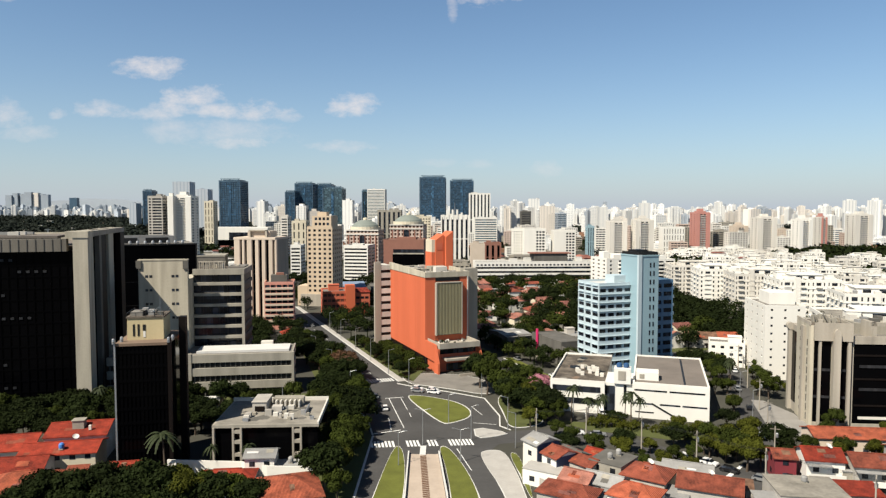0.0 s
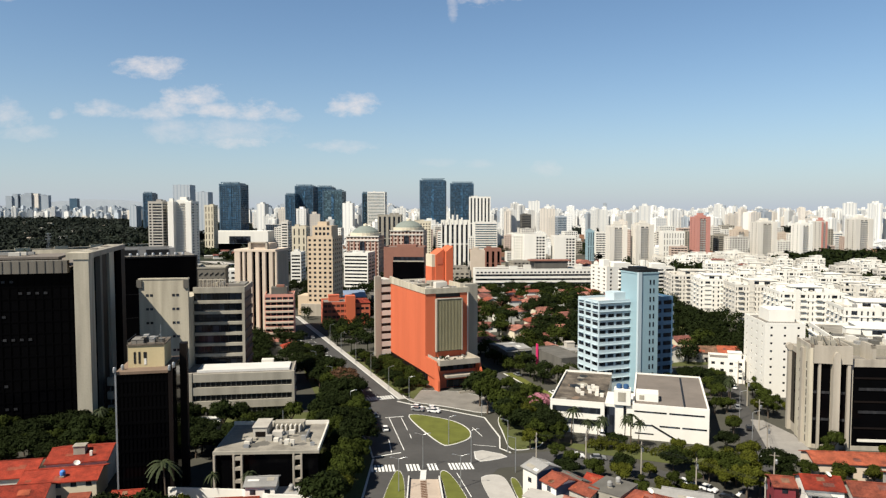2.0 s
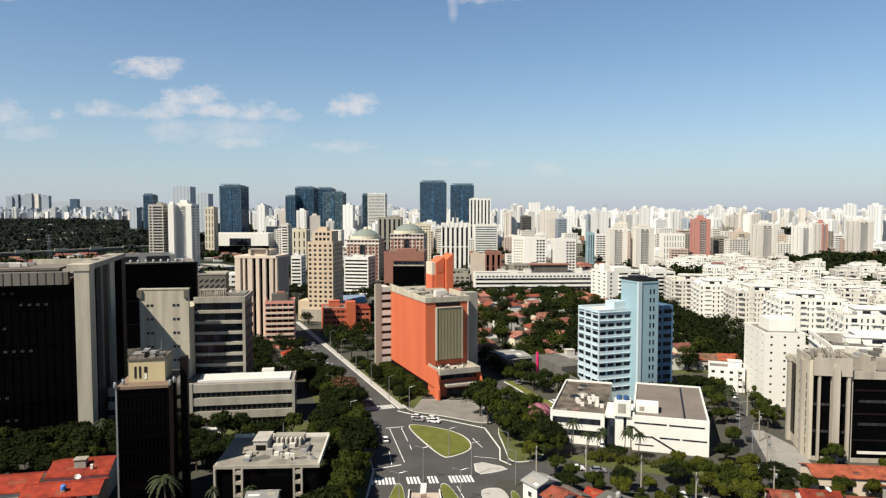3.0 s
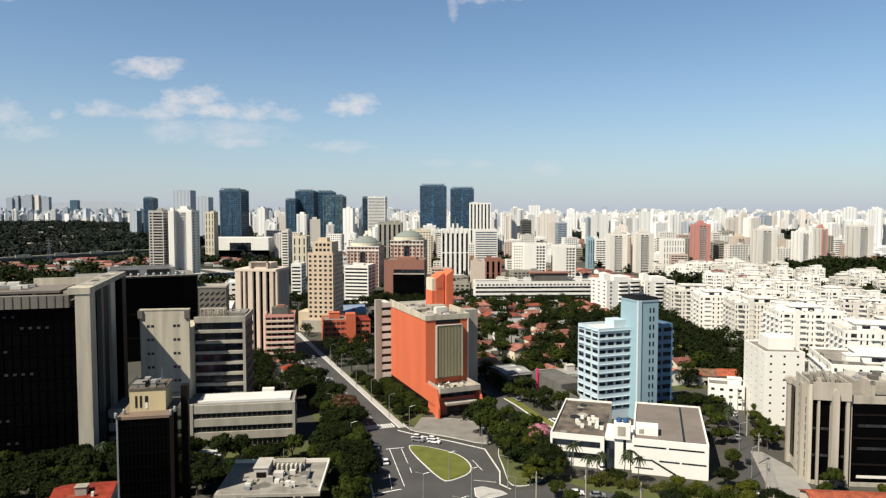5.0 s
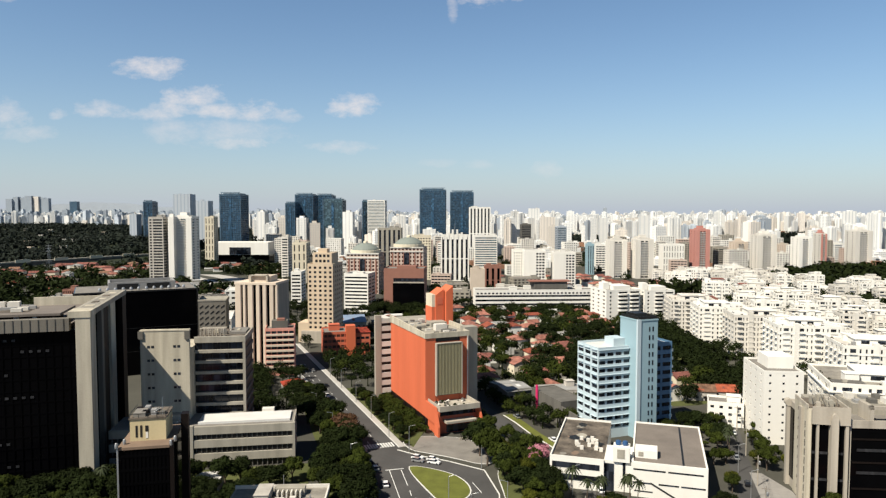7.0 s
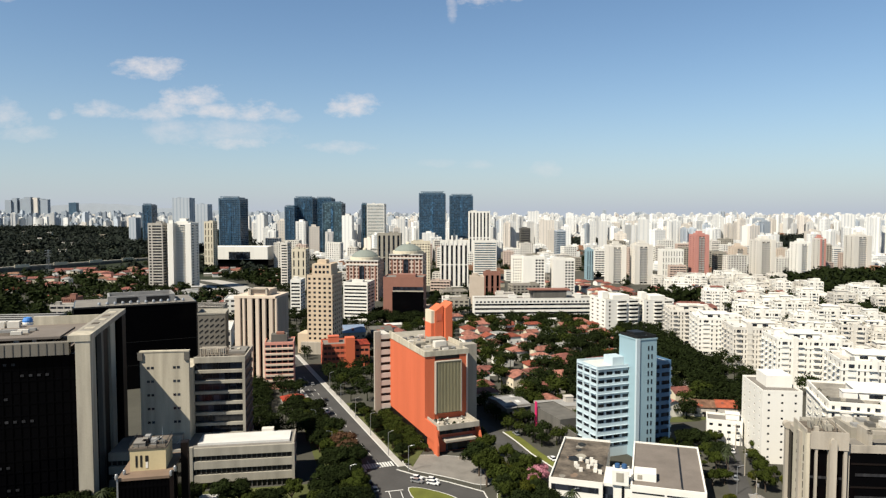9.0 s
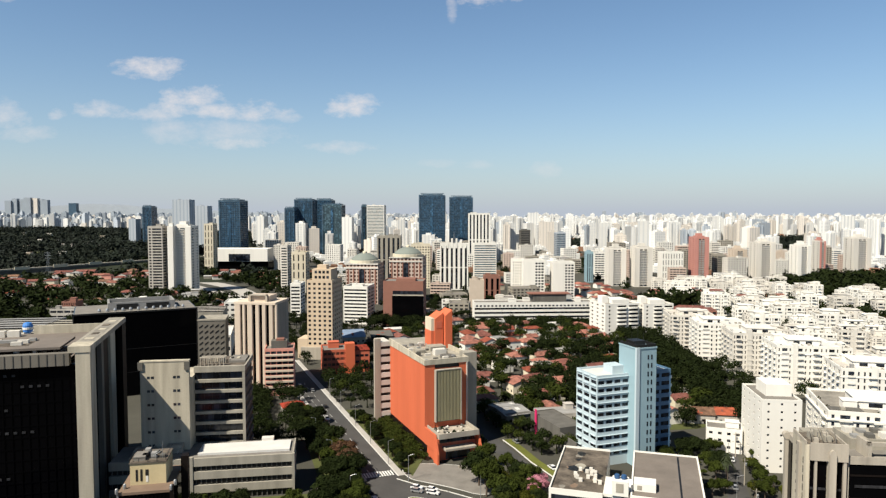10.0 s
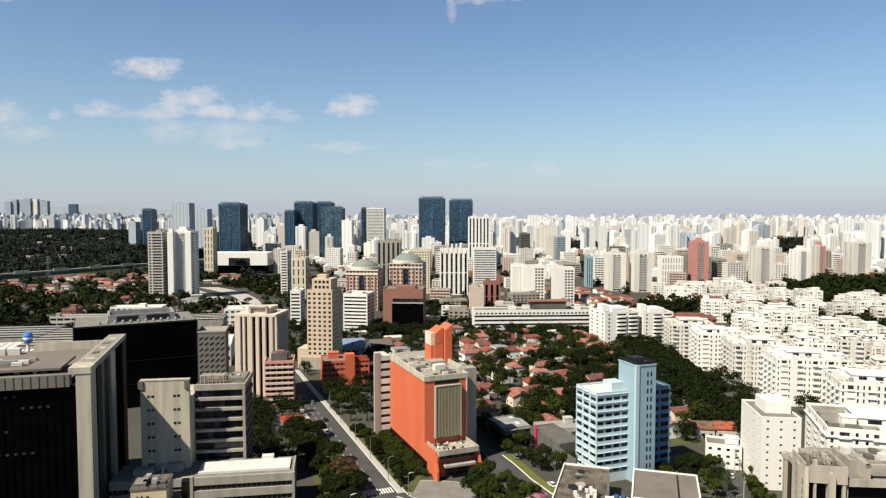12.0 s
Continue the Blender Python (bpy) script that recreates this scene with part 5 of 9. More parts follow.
# ---- the slim bronze tower in front ----
def bronze_tower():
    th = thing("bronze_tower", pose(-72.8, 149.6, 0, 0, 0, 12), "slim black-bronze office tower with an ochre roof house", "office building")
    take(-72.8, 149.6, 12, 13, 17)
    W, D, H = 11.4, 15.5, 30.6
    part("glass_wall", Bm().box(0.25, 0.25, 0, W, D, H - 0.6), "glass_black", th)
    fin = Bm().box(-0.06, -0.12, 0, 0.06, 0.25, 30.2).mesh("fin", "glass_black")
    for i in range(13):
        part("fin", fin, "bronze", th, m=pose(0.6 + i * 0.85, 0.2, 0))
    for i in range(9):
        part("floor_band", Bm().box(0.3, 0.12, 2.6 + i * 3.2, W, 0.24, 3.3 + i * 3.2), "glass_black", th)
    part("edge_pipe", Bm().box(-0.15, -0.1, 0, 0.2, 0.25, H + 0.8), "steel", th, "bright metal edge strip")
    part("corner_pier", Bm().box(W - 0.3, -0.4, 0, W + 0.5, 0.5, H + 1.0).box(W + 0.6, 9.5, 0, W + 2.2, 12, H + 4.2), "bronze", th)
    for x, y in ((-0.1, -0.2), (1.0, 2.4), (W, -0.2), (W + 0.4, 2.6)):
        part("roof_duct", Bm().lathe([(0.35, H), (0.38, H + 0.6), (0.3, H + 1.1), (0.1, H + 1.25)], 8, x, y), "steel", th)
    part("roof", Bm().box(0, 0, H - 0.6, W, D, H), "soil", th, "ochre-brown roof terrace")
    part("roof_house", Bm().box(1.8, 4.2, H, 9.6, 12.5, H + 5.0), "ochre", th, "ochre rendered roof house")
    for x in (3.0, 4.0):
        part("house_slot", Bm().box(x, 4.12, H + 0.9, x + 0.42, 4.25, H + 3.6), "mullion", th)
    part("house_door", Bm().box(5.2, 4.12, H + 0.6, 5.7, 4.25, H + 2.0), "white", th)
    part("house_slot", Bm().box(5.1, 4.12, H + 2.1, 5.75, 4.24, H + 3.5), "mullion", th)
    part("house_roof", Bm().box(1.6, 4.0, H + 5.0, 9.8, 12.7, H + 5.35), "roofing_stained", th)
    part("roof_rail", Bm().box(1.7, 4.1, H + 6.2, 9.7, 4.2, H + 6.3).box(1.7, 4.2, H + 6.2, 1.8, 12.6, H + 6.3).box(9.6, 4.2, H + 6.2, 9.7, 12.6, H + 6.3), "mullion", th)
    for k in range(5):
        part("rail_post", Bm().box(1.7 + k * 1.97, 4.1, H + 5.35, 1.82 + k * 1.97, 4.22, H + 6.2), "mullion", th)
    for k in range(7):
        part("cooling_unit", Bm().box(2.2 + (k % 4) * 1.9, 6.0 + (k // 4) * 3.0, H + 5.35, 3.4 + (k % 4) * 1.9, 7.6 + (k // 4) * 3.0, H + 6.0 + 0.3 * (k % 3)), ("concrete_dark", "bronze", "zinc")[k % 3], th)
    part("aerial", Bm().tube((8.6, 6, H + 5.3), (8.6, 6, H + 9.6), 0.06, 0.04).tube((6.6, 6, H + 6.0), (8.5, 6, H + 7.2), 0.05, 0.05), "steel", th)
    part("roof_plant", Bm().box(2.4, 5, H + 5.35, 5, 9, H + 6.3), "roofing", th)


bronze_tower()


# ---- the flat pavilion with slab columns ----
def pavilion():
    th = thing("flat_pavilion", pose(-53.6, 155.6, 0, 0, 0, 3), "flat-roofed concrete pavilion cluttered with roof plant", "building")
    take(-53.6, 155.6, 3, 25, 21)
    W, D, H = 24.6, 20.5, 10.4
    part("glass_wall", Bm().box(0.5, 0.8, 0, W - 0.4, D - 0.3, H - 0.7), "glass_black", th)
    part("roof_slab", Bm().box(0, 0, H - 0.7, W, D, H), "concrete_grey", th)
    part("roof_felt", Bm().box(0.5, 0.5, H, W - 0.5, D - 0.5, H + 0.05), "screed", th)
    for x in (0.1, 4.6, 6.4, 18.4, 20.2):
        part("column", Bm().box(x, -0.25, 0, x + 0.45, 0.8, H - 0.7), "concrete", th)
    for z in (3.0, 6.0, 8.4):
        for x in (5.1, 18.9):
            part("balcony", Bm().box(x, -0.2, z, x + 1.3, 0.7, z + 0.8), "concrete", th)
    part("parapet", Bm().box(0, D - 0.4, H, W, D, H + 0.9).box(W - 0.4, 0, H, W, D - 0.4, H + 0.5), "white_old", th)
    part("roof_house", Bm().box(7.2, 9.5, H + 0.05, 10.6, 16.5, H + 2.6).box(7.0, 9.3, H + 2.6, 10.8, 16.7, H + 2.75), "dingy", th)
    # thin dark sheet imitates a shaded recess in the roof house
    part("roof_recess", Bm().box(7.8, 9.42, H + 0.3, 10.2, 9.52, H + 1.6), "bronze", th)
    part("roof_house", Bm().box(11.2, 15.2, H + 0.05, 18.8, 18.0, H + 2.0), "concrete_grey", th)
    for k in range(6):
        part("vent_fin", Bm().box(12.0 + k * 1.15, 13.2, H + 0.05, 12.35 + k * 1.15, 15.2, H + 1.7), "white_old", th)
    part("duct_box", Bm().box(12.2, 8.0, H + 0.05, 14.6, 10.0, H + 1.9), "dingy", th)
    rnd = random.Random(12)
    for i in range(20):
        x, y = rnd.uniform(6, 23), rnd.uniform(2, 12)
        part("air_unit", Bm().box(x, y, H + 0.05, x + rnd.uniform(0.5, 1.6), y + rnd.uniform(0.5, 1.6), H + rnd.uniform(0.5, 1.5)), rnd.choice(["white_old", "dingy", "concrete_grey", "zinc", "steel"]), th)
    for i in range(9):
        x, y, r = rnd.uniform(1.8, 22), rnd.uniform(1.8, 18), rnd.uniform(0.8, 2.0)
        part("roof_stain", Bm().prism([(min(W - 0.6, max(0.6, x + r * rnd.uniform(0.6, 1.3) * math.cos(q * 0.785))), min(D - 0.6, max(0.6, y + r * rnd.uniform(0.6, 1.3) * math.sin(q * 0.785)))) for q in range(8)], H + 0.05, H + 0.06 + i * 0.004), rnd.choice(["concrete_dark", "mullion", "roofing_light"]), th)
    part("mast", Bm().tube((13, 18, H), (13, 18, H + 4.5), 0.08, 0.06), "steel", th)
    part("ladder_frame", Bm().box(20.5, 6, H, 20.7, 13, H + 1.2), "steel", th)


pavilion()


# ---- crowns of the two dark glass towers ----
def named_special():
    # beige tower with square windows
    b = block("office_tower", "beige stone office tower with square dark windows", -86.2, 432, -8, 16.6, 22, 49.5, "beige", dict(f=(15, 5, 0.50, 0.50), l=(15, 5, 0.50, 0.50), r=(15, 5, 0.50, 0.50)), base=4.5, panes=True, t=0.5, roofbits=0, parapet=0.8, category="office tower", head=1.0)
    up = Bm().box(2.5, 3, 49.6, 15, 17, 57.0)
    part("upper_storey", up, "beige", b)
    hole = Bm().box(-0.8, -0.08, 0, 0.8, 0.05, 1.7).mesh("upper_window", "glass")
    for i in range(2):
        for j in range(4):
            part("upper_window", hole, "glass", b, m=pose(5 + j * 2.6, 3, 51 + i * 3.3))
    part("roof_house", Bm().box(5, 6, 57, 11, 12, 59.5), "beige", b)
    part("podium", Bm().box(-3.5, -3, 0, 17.5, 0, 7.5), "concrete", b)
    part("podium", Bm().box(-6.5, 0, 0, -0.1, 14, 12.5), "beige", b)
    # tower of rounded vertical bands
    th = thing("ribbed_tower", pose(-109.0, 355, 0, 0, 0, -7), "pale concrete tower of broad upright ribs and dark glass", "office tower")
    take(-109, 355, -7, 23, 22)
    part("glass_core", Bm().box(0.8, 0.9, 0, 21.6, 20, 45.5), "glass_black", th)
    x = 0.0
    for w, gap in ((3.4, 0.9), (1.6, 1.0), (3.0, 1.5), (2.2, 1.4), (2.2, 1.5), (2.4, 0.9), (1.4, 0.0)):
        part("rib", Bm().prism([(x, 0.9), (x, 0.35), (x + 0.35, 0), (x + w - 0.35, 0), (x + w, 0.35), (x + w, 0.9)], 0, 45.2), "sand", th)
        x += w + gap
    part("side_wall", Bm().box(21.6, 0.9, 0, 22.2, 20, 45.2).box(0.2, 0.9, 0, 0.8, 20, 45.2), "concrete_grey", th)
    part("cornice", Bm().box(-0.2, -0.1, 45.2, 22.4, 20.2, 46.4), "sand", th)
    part("roof_house", Bm().box(6, 4, 46.4, 18, 14, 49.5), "sand", th)
    part("roof_frame", Bm().box(7, 2.5, 46.4, 8, 4, 50.2).box(16, 2.5, 46.4, 17, 4, 50.2).box(7, 2.5, 49.6, 17, 4, 50.2), "concrete", th)
    # pink block with balconies
    p = block("apartment_block", "pink block of flats with banded balconies", -90.0, 342, 10, 14.5, 14, 23.4, "pink", dict(f=(8, 5, 0.5, 0.12), l=(8, 3, 0.5, 0.3)), panes=True, roofbits=0, category="apartment building", base=1.5)
    slab = Bm().box(0.3, -0.75, 0, 14.2, 0.05, 0.95).mesh("balcony", "sand")
    for i in range(7):
        part("balcony", slab, "sand", p, m=pose(0, 0, 4.0 + i * 2.74))
    part("roof_house", Bm().box(3, 4, 23.5, 11, 10, 27.4), "concrete_dark", p)
    part("roof_tank", Bm().box(5.5, 4.5, 25.0, 9.5, 8.0, 28.4), "brown_brick", p)
    # terracotta office with a taller core
    t = block("terracotta_office", "terracotta office with ribbon windows and a taller core", -68.6, 388, 14, 17.0, 18, 13.2, "brick", dict(f=(4, 7, 0.5, 0.16), l=(4, 5, 0.5, 0.15)), glass="glass_brown", panes=True, roofbits=1, category="office building")
    part("core_tower", Bm().box(12.8, -1.0, 0, 18.2, 5, 17.5), "orange", t)
    part("annexe", Bm().box(18.2, 1, 0, 27, 14, 13.0), "brick", t)
    ridge_tile = Bm().add([(18, 0.6, 13), (27.4, 0.6, 13), (27.4, 14.4, 13), (18, 14.4, 13), (19, 7.5, 15), (26, 7.5, 15)], [(0, 1, 5, 4), (1, 2, 5), (2, 3, 4, 5), (3, 0, 4)])
    part("annexe_roof", ridge_tile, "tile", t)
    wme = Bm().box(-1.0, -0.08, 0, 1.0, 0.05, 1.3).mesh("annexe_window", "glass")
    for i in range(3):
        for j in range(3):
            part("annexe_window", wme, "glass", t, m=pose(20 + j * 2.6, 1.0, 2 + i * 3.6))
    # twin domed blocks
    for x, y, w, h in ((-98.0, 690, 33, 41), (-55.5, 712, 35, 46)):
        d = block("domed_office", "brown and cream office with a pale green dome", x, y, -6, w, 30, h, "facing", dict(f=(11, 9, 0.36, 0.4), l=(11, 7, 0.36, 0.4), r=(11, 7, 0.36, 0.4)), glass="glass_brown", t=0.8, roofbits=0, parapet=0, category="office building", group="twin domed offices")
        part("crown_band", Bm().lathe([(w * 0.47, h), (w * 0.47, h + 3.0), (w * 0.44, h + 3.0)], 24, w / 2, 15), "cream", d)
        part("dome", Bm().lathe([(w * 0.42, h + 3.0), (w * 0.40, h + 4.6), (w * 0.30, h + 7.4), (w * 0.18, h + 9.4), (w * 0.13, h + 9.9)], 28, w / 2, 15), "copper", d, "weathered green metal dome")
        part("lantern", Bm().lathe([(w * 0.07, h + 9.9), (w * 0.07, h + 11.6), (0.4, h + 12.4)], 12, w / 2, 15), "cream", d)
        for i in range(6):
            part("pilaster", Bm().box(w * (0.06 + i * 0.168), -0.5, 0, w * (0.06 + i * 0.168) + 1.2, 0.0, h - 5.0), "brown_brick", d)
        part("top_band", Bm().box(-0.3, -0.7, h - 5.0, w + 0.3, 0.0, h - 3.6).box(-0.3, -0.7, h - 0.9, w + 0.3, 0.0, h + 0.3), "white_old", d)
        part("centre_glass", Bm().box(w * 0.42, -0.6, 3, w * 0.58, 0.0, h - 6), "glass", d, "dark glass strip up the middle")
    # brown brick block with glass base
    k = block("brick_office", "brown brick office with a dark glass front", -48.6, 556, -4, 33, 26, 36, "brown_brick", dict(l=(9, 6, 0.5, 0.4)), roofbits=0, parapet=1.0, category="office building")
    part("glass_front", Bm().box(7.5, -0.4, 0, 33.4, 0.1, 25), "glass_black", k)
    part("slot", Bm().box(8, -0.3, 25.6, 33, 0.1, 29), "glass", k)
    part("balcony_rail", Bm().box(8, -0.9, 25, 33.4, -0.4, 26.0), "concrete", k)
    part("roof_house", Bm().box(10, 6, 36, 26, 18, 38.5), "brown_brick", k)
    # long white office with a raised dark-roofed hall
    lo = block("long_office", "long white office with rows of small windows", 26.5, 562, 3, 101, 18, 17.5, "white", dict(f=(4, 1, 0.52, 0.0), l=(4, 4, 0.5, 0.3)), roofbits=3, parapet=1.0, category="office building", head=3.6)
    dot = Bm().box(-0.9, -0.08, 0, 0.9, 0.05, 1.3).mesh("attic_window", "glass")
    for i in range(31):
        part("attic_window", dot, "glass", lo, m=pose(2.2 + i * 3.2, 0.02, 14.8))
    hall = Bm().prism([(50, 4), (78, 4), (80, 14), (48, 14)], 18.5, 24.5)
    part("hall", hall, "concrete_dark", lo)
    part("hall_roof", Bm().box(46, 3, 24.5, 81, 15, 25.3), "brown_brick", lo)
    # white civic building with a deep frame, far behind
    c = thing("civic_hall", pose(-372, 1090, 0, 0, 0, 0), "white civic hall with a dark recessed glass front", "hall")
    take(-372, 1090, 0, 92, 40)
    part("frame_wall", Bm().box(0, 0, 14, 92, 40, 34).box(0, 0, 0, 8, 40, 14), "white", c)
    part("glass_front", Bm().box(30, -0.3, 14.5, 64, 0.2, 26), "glass", c)
    part("base", Bm().box(8, 4, 0, 92, 40, 14), "glass_black", c)


named_special()


def wings(b, tint=""):
    """A core of stacked balconies on the front, blank wings beside it, and a stepped crown with a tank."""
    skin = [c for c in b.children if c.name.startswith("wall")][0]
    v = skin.data.vertices
    w, d, h = max(p.co.x for p in v), max(p.co.y for p in v), max(p.co.z for p in v)
    mt = M[tint] if tint else skin.data.materials[0]
    fl = max(4, round(h / 3.1))
    fr = frames(w, d)
    for x0, x1 in ((0.0, 0.27), (0.73, 1.0)):
        o = part("wing", Bm().box(w * x0, -1.5, 0, w * x1, 0.05, h + 0.6), "white", b)
        o.data.materials[0] = mt
    part("balcony_bay", balcony_stack(fr["f"], w * 0.30, w * 0.70, h, fl, 1.2), "white_old", b)
    part("balcony_bay", balcony_stack(fr["r"], d * 0.30, d * 0.70, h, fl, 0.8), "white_old", b)
    o = part("lift_house", Bm().box(w * 0.22, d * 0.2, h, w * 0.78, d * 0.8, h + 3.2).box(w * 0.34, d * 0.3, h + 3.2, w * 0.66, d * 0.7, h + 6.4), "white", b)
    o.data.materials[0] = mt
    return b


def crown(b):
    """A setback plant storey, an open frame and corner fins on a glass tower."""
    v = [c for c in b.children if c.name.startswith("wall")][0].data.vertices
    w, d, h = max(p.co.x for p in v), max(p.co.y for p in v), max(p.co.z for p in v)
    part("plant_storey", Bm().box(w * 0.12, d * 0.12, h, w * 0.9, d * 0.9, h + 3.4), "steel_blue", b)
    part("crown_beam", Bm().box(w * 0.05, 0.2, h + 4.0, w * 0.98, 1.2, h + 5.0), "steel_blue", b)
    for x in (0.08, 0.5, 0.9):
        part("crown_post", Bm().box(w * x, 0.2, h, w * x + 1.0, 1.2, h + 4.0), "steel_blue", b)
    part("corner_fin", Bm().box(-0.9, -0.5, 0, 1.6, 1.6, h + 2.0), "steel_blue", b)
    part("centre_strip", Bm().box(w * 0.44, -0.5, 0, w * 0.56, 0.1, h - 6), "glass_blue", b)


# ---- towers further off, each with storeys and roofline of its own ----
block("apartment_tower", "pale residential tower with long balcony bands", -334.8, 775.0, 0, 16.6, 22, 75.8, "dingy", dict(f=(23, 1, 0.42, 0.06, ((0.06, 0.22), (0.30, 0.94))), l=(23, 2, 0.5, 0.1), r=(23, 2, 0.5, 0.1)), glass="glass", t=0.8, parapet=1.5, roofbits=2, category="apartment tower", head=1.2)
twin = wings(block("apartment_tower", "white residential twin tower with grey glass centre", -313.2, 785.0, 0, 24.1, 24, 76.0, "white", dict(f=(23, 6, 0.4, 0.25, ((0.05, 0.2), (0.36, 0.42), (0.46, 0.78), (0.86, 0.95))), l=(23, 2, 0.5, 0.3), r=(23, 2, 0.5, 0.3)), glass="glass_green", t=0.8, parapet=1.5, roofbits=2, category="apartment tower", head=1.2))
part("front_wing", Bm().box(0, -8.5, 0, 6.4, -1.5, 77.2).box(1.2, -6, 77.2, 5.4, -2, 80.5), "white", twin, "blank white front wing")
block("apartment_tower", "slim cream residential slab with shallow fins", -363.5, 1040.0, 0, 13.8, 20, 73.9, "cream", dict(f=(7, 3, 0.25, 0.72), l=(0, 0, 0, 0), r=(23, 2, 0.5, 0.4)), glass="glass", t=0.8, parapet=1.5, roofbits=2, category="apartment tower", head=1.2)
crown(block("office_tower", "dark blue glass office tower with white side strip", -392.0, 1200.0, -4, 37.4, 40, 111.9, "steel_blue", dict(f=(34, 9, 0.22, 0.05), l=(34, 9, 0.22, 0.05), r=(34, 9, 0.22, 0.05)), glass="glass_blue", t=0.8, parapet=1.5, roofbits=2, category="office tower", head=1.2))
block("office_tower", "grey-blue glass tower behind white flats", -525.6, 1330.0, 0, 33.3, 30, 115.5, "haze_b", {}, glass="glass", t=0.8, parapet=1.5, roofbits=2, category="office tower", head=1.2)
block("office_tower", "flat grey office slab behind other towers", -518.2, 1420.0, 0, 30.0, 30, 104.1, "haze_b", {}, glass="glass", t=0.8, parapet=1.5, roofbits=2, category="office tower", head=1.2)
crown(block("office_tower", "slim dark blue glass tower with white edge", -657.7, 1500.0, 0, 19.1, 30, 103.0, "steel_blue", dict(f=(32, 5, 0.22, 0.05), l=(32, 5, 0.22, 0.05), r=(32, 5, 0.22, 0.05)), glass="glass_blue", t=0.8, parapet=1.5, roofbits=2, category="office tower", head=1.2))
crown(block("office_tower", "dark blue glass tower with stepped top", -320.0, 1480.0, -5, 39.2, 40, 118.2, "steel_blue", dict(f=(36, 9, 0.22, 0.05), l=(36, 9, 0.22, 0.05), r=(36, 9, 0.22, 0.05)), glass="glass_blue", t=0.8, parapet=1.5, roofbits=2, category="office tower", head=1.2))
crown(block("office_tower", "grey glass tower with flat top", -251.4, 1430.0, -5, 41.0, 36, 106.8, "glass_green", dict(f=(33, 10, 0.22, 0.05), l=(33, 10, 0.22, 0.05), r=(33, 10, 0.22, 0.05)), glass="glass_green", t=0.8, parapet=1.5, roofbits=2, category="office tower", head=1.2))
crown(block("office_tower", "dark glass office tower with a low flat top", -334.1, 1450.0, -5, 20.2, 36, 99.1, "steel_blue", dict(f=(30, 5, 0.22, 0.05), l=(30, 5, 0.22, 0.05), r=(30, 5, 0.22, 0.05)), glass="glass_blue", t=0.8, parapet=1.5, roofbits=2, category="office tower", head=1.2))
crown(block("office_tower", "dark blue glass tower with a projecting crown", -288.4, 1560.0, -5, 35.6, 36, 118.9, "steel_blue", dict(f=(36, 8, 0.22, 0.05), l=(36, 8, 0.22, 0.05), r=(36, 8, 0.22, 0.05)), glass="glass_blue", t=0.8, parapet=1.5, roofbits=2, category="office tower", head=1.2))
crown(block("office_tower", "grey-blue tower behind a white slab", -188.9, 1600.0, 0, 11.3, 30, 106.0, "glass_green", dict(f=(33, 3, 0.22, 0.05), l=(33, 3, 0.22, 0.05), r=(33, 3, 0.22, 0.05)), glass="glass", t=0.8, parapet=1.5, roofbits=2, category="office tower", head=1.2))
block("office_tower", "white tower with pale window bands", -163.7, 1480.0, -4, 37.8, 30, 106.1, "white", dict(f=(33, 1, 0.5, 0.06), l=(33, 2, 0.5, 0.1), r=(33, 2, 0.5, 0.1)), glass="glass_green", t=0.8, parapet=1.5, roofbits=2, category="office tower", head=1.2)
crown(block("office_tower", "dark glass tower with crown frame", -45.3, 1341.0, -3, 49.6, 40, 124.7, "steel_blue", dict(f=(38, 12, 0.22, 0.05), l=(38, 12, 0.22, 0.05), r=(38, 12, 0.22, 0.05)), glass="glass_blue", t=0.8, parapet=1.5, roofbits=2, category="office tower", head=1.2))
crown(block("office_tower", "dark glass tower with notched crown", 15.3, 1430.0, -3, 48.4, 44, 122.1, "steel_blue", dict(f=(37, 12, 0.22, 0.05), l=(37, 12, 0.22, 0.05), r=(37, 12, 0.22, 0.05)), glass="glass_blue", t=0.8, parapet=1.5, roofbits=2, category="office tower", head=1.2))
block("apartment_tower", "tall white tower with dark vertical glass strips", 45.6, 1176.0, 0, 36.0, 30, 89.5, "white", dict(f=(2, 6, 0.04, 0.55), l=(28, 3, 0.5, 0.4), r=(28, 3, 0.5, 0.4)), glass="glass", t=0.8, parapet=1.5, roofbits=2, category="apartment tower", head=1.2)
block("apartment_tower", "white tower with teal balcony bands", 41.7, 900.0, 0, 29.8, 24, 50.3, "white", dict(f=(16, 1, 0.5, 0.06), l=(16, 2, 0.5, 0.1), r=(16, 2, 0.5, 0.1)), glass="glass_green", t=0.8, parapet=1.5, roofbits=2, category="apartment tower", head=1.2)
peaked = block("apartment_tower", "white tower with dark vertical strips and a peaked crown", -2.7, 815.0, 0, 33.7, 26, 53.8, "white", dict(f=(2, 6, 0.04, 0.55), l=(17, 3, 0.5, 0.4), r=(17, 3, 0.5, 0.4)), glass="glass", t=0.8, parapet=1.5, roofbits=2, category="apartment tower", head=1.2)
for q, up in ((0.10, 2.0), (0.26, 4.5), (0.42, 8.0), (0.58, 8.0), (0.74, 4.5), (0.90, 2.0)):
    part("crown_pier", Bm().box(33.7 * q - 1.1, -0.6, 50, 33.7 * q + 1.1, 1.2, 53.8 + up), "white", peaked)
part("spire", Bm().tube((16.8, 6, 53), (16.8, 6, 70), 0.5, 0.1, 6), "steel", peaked)
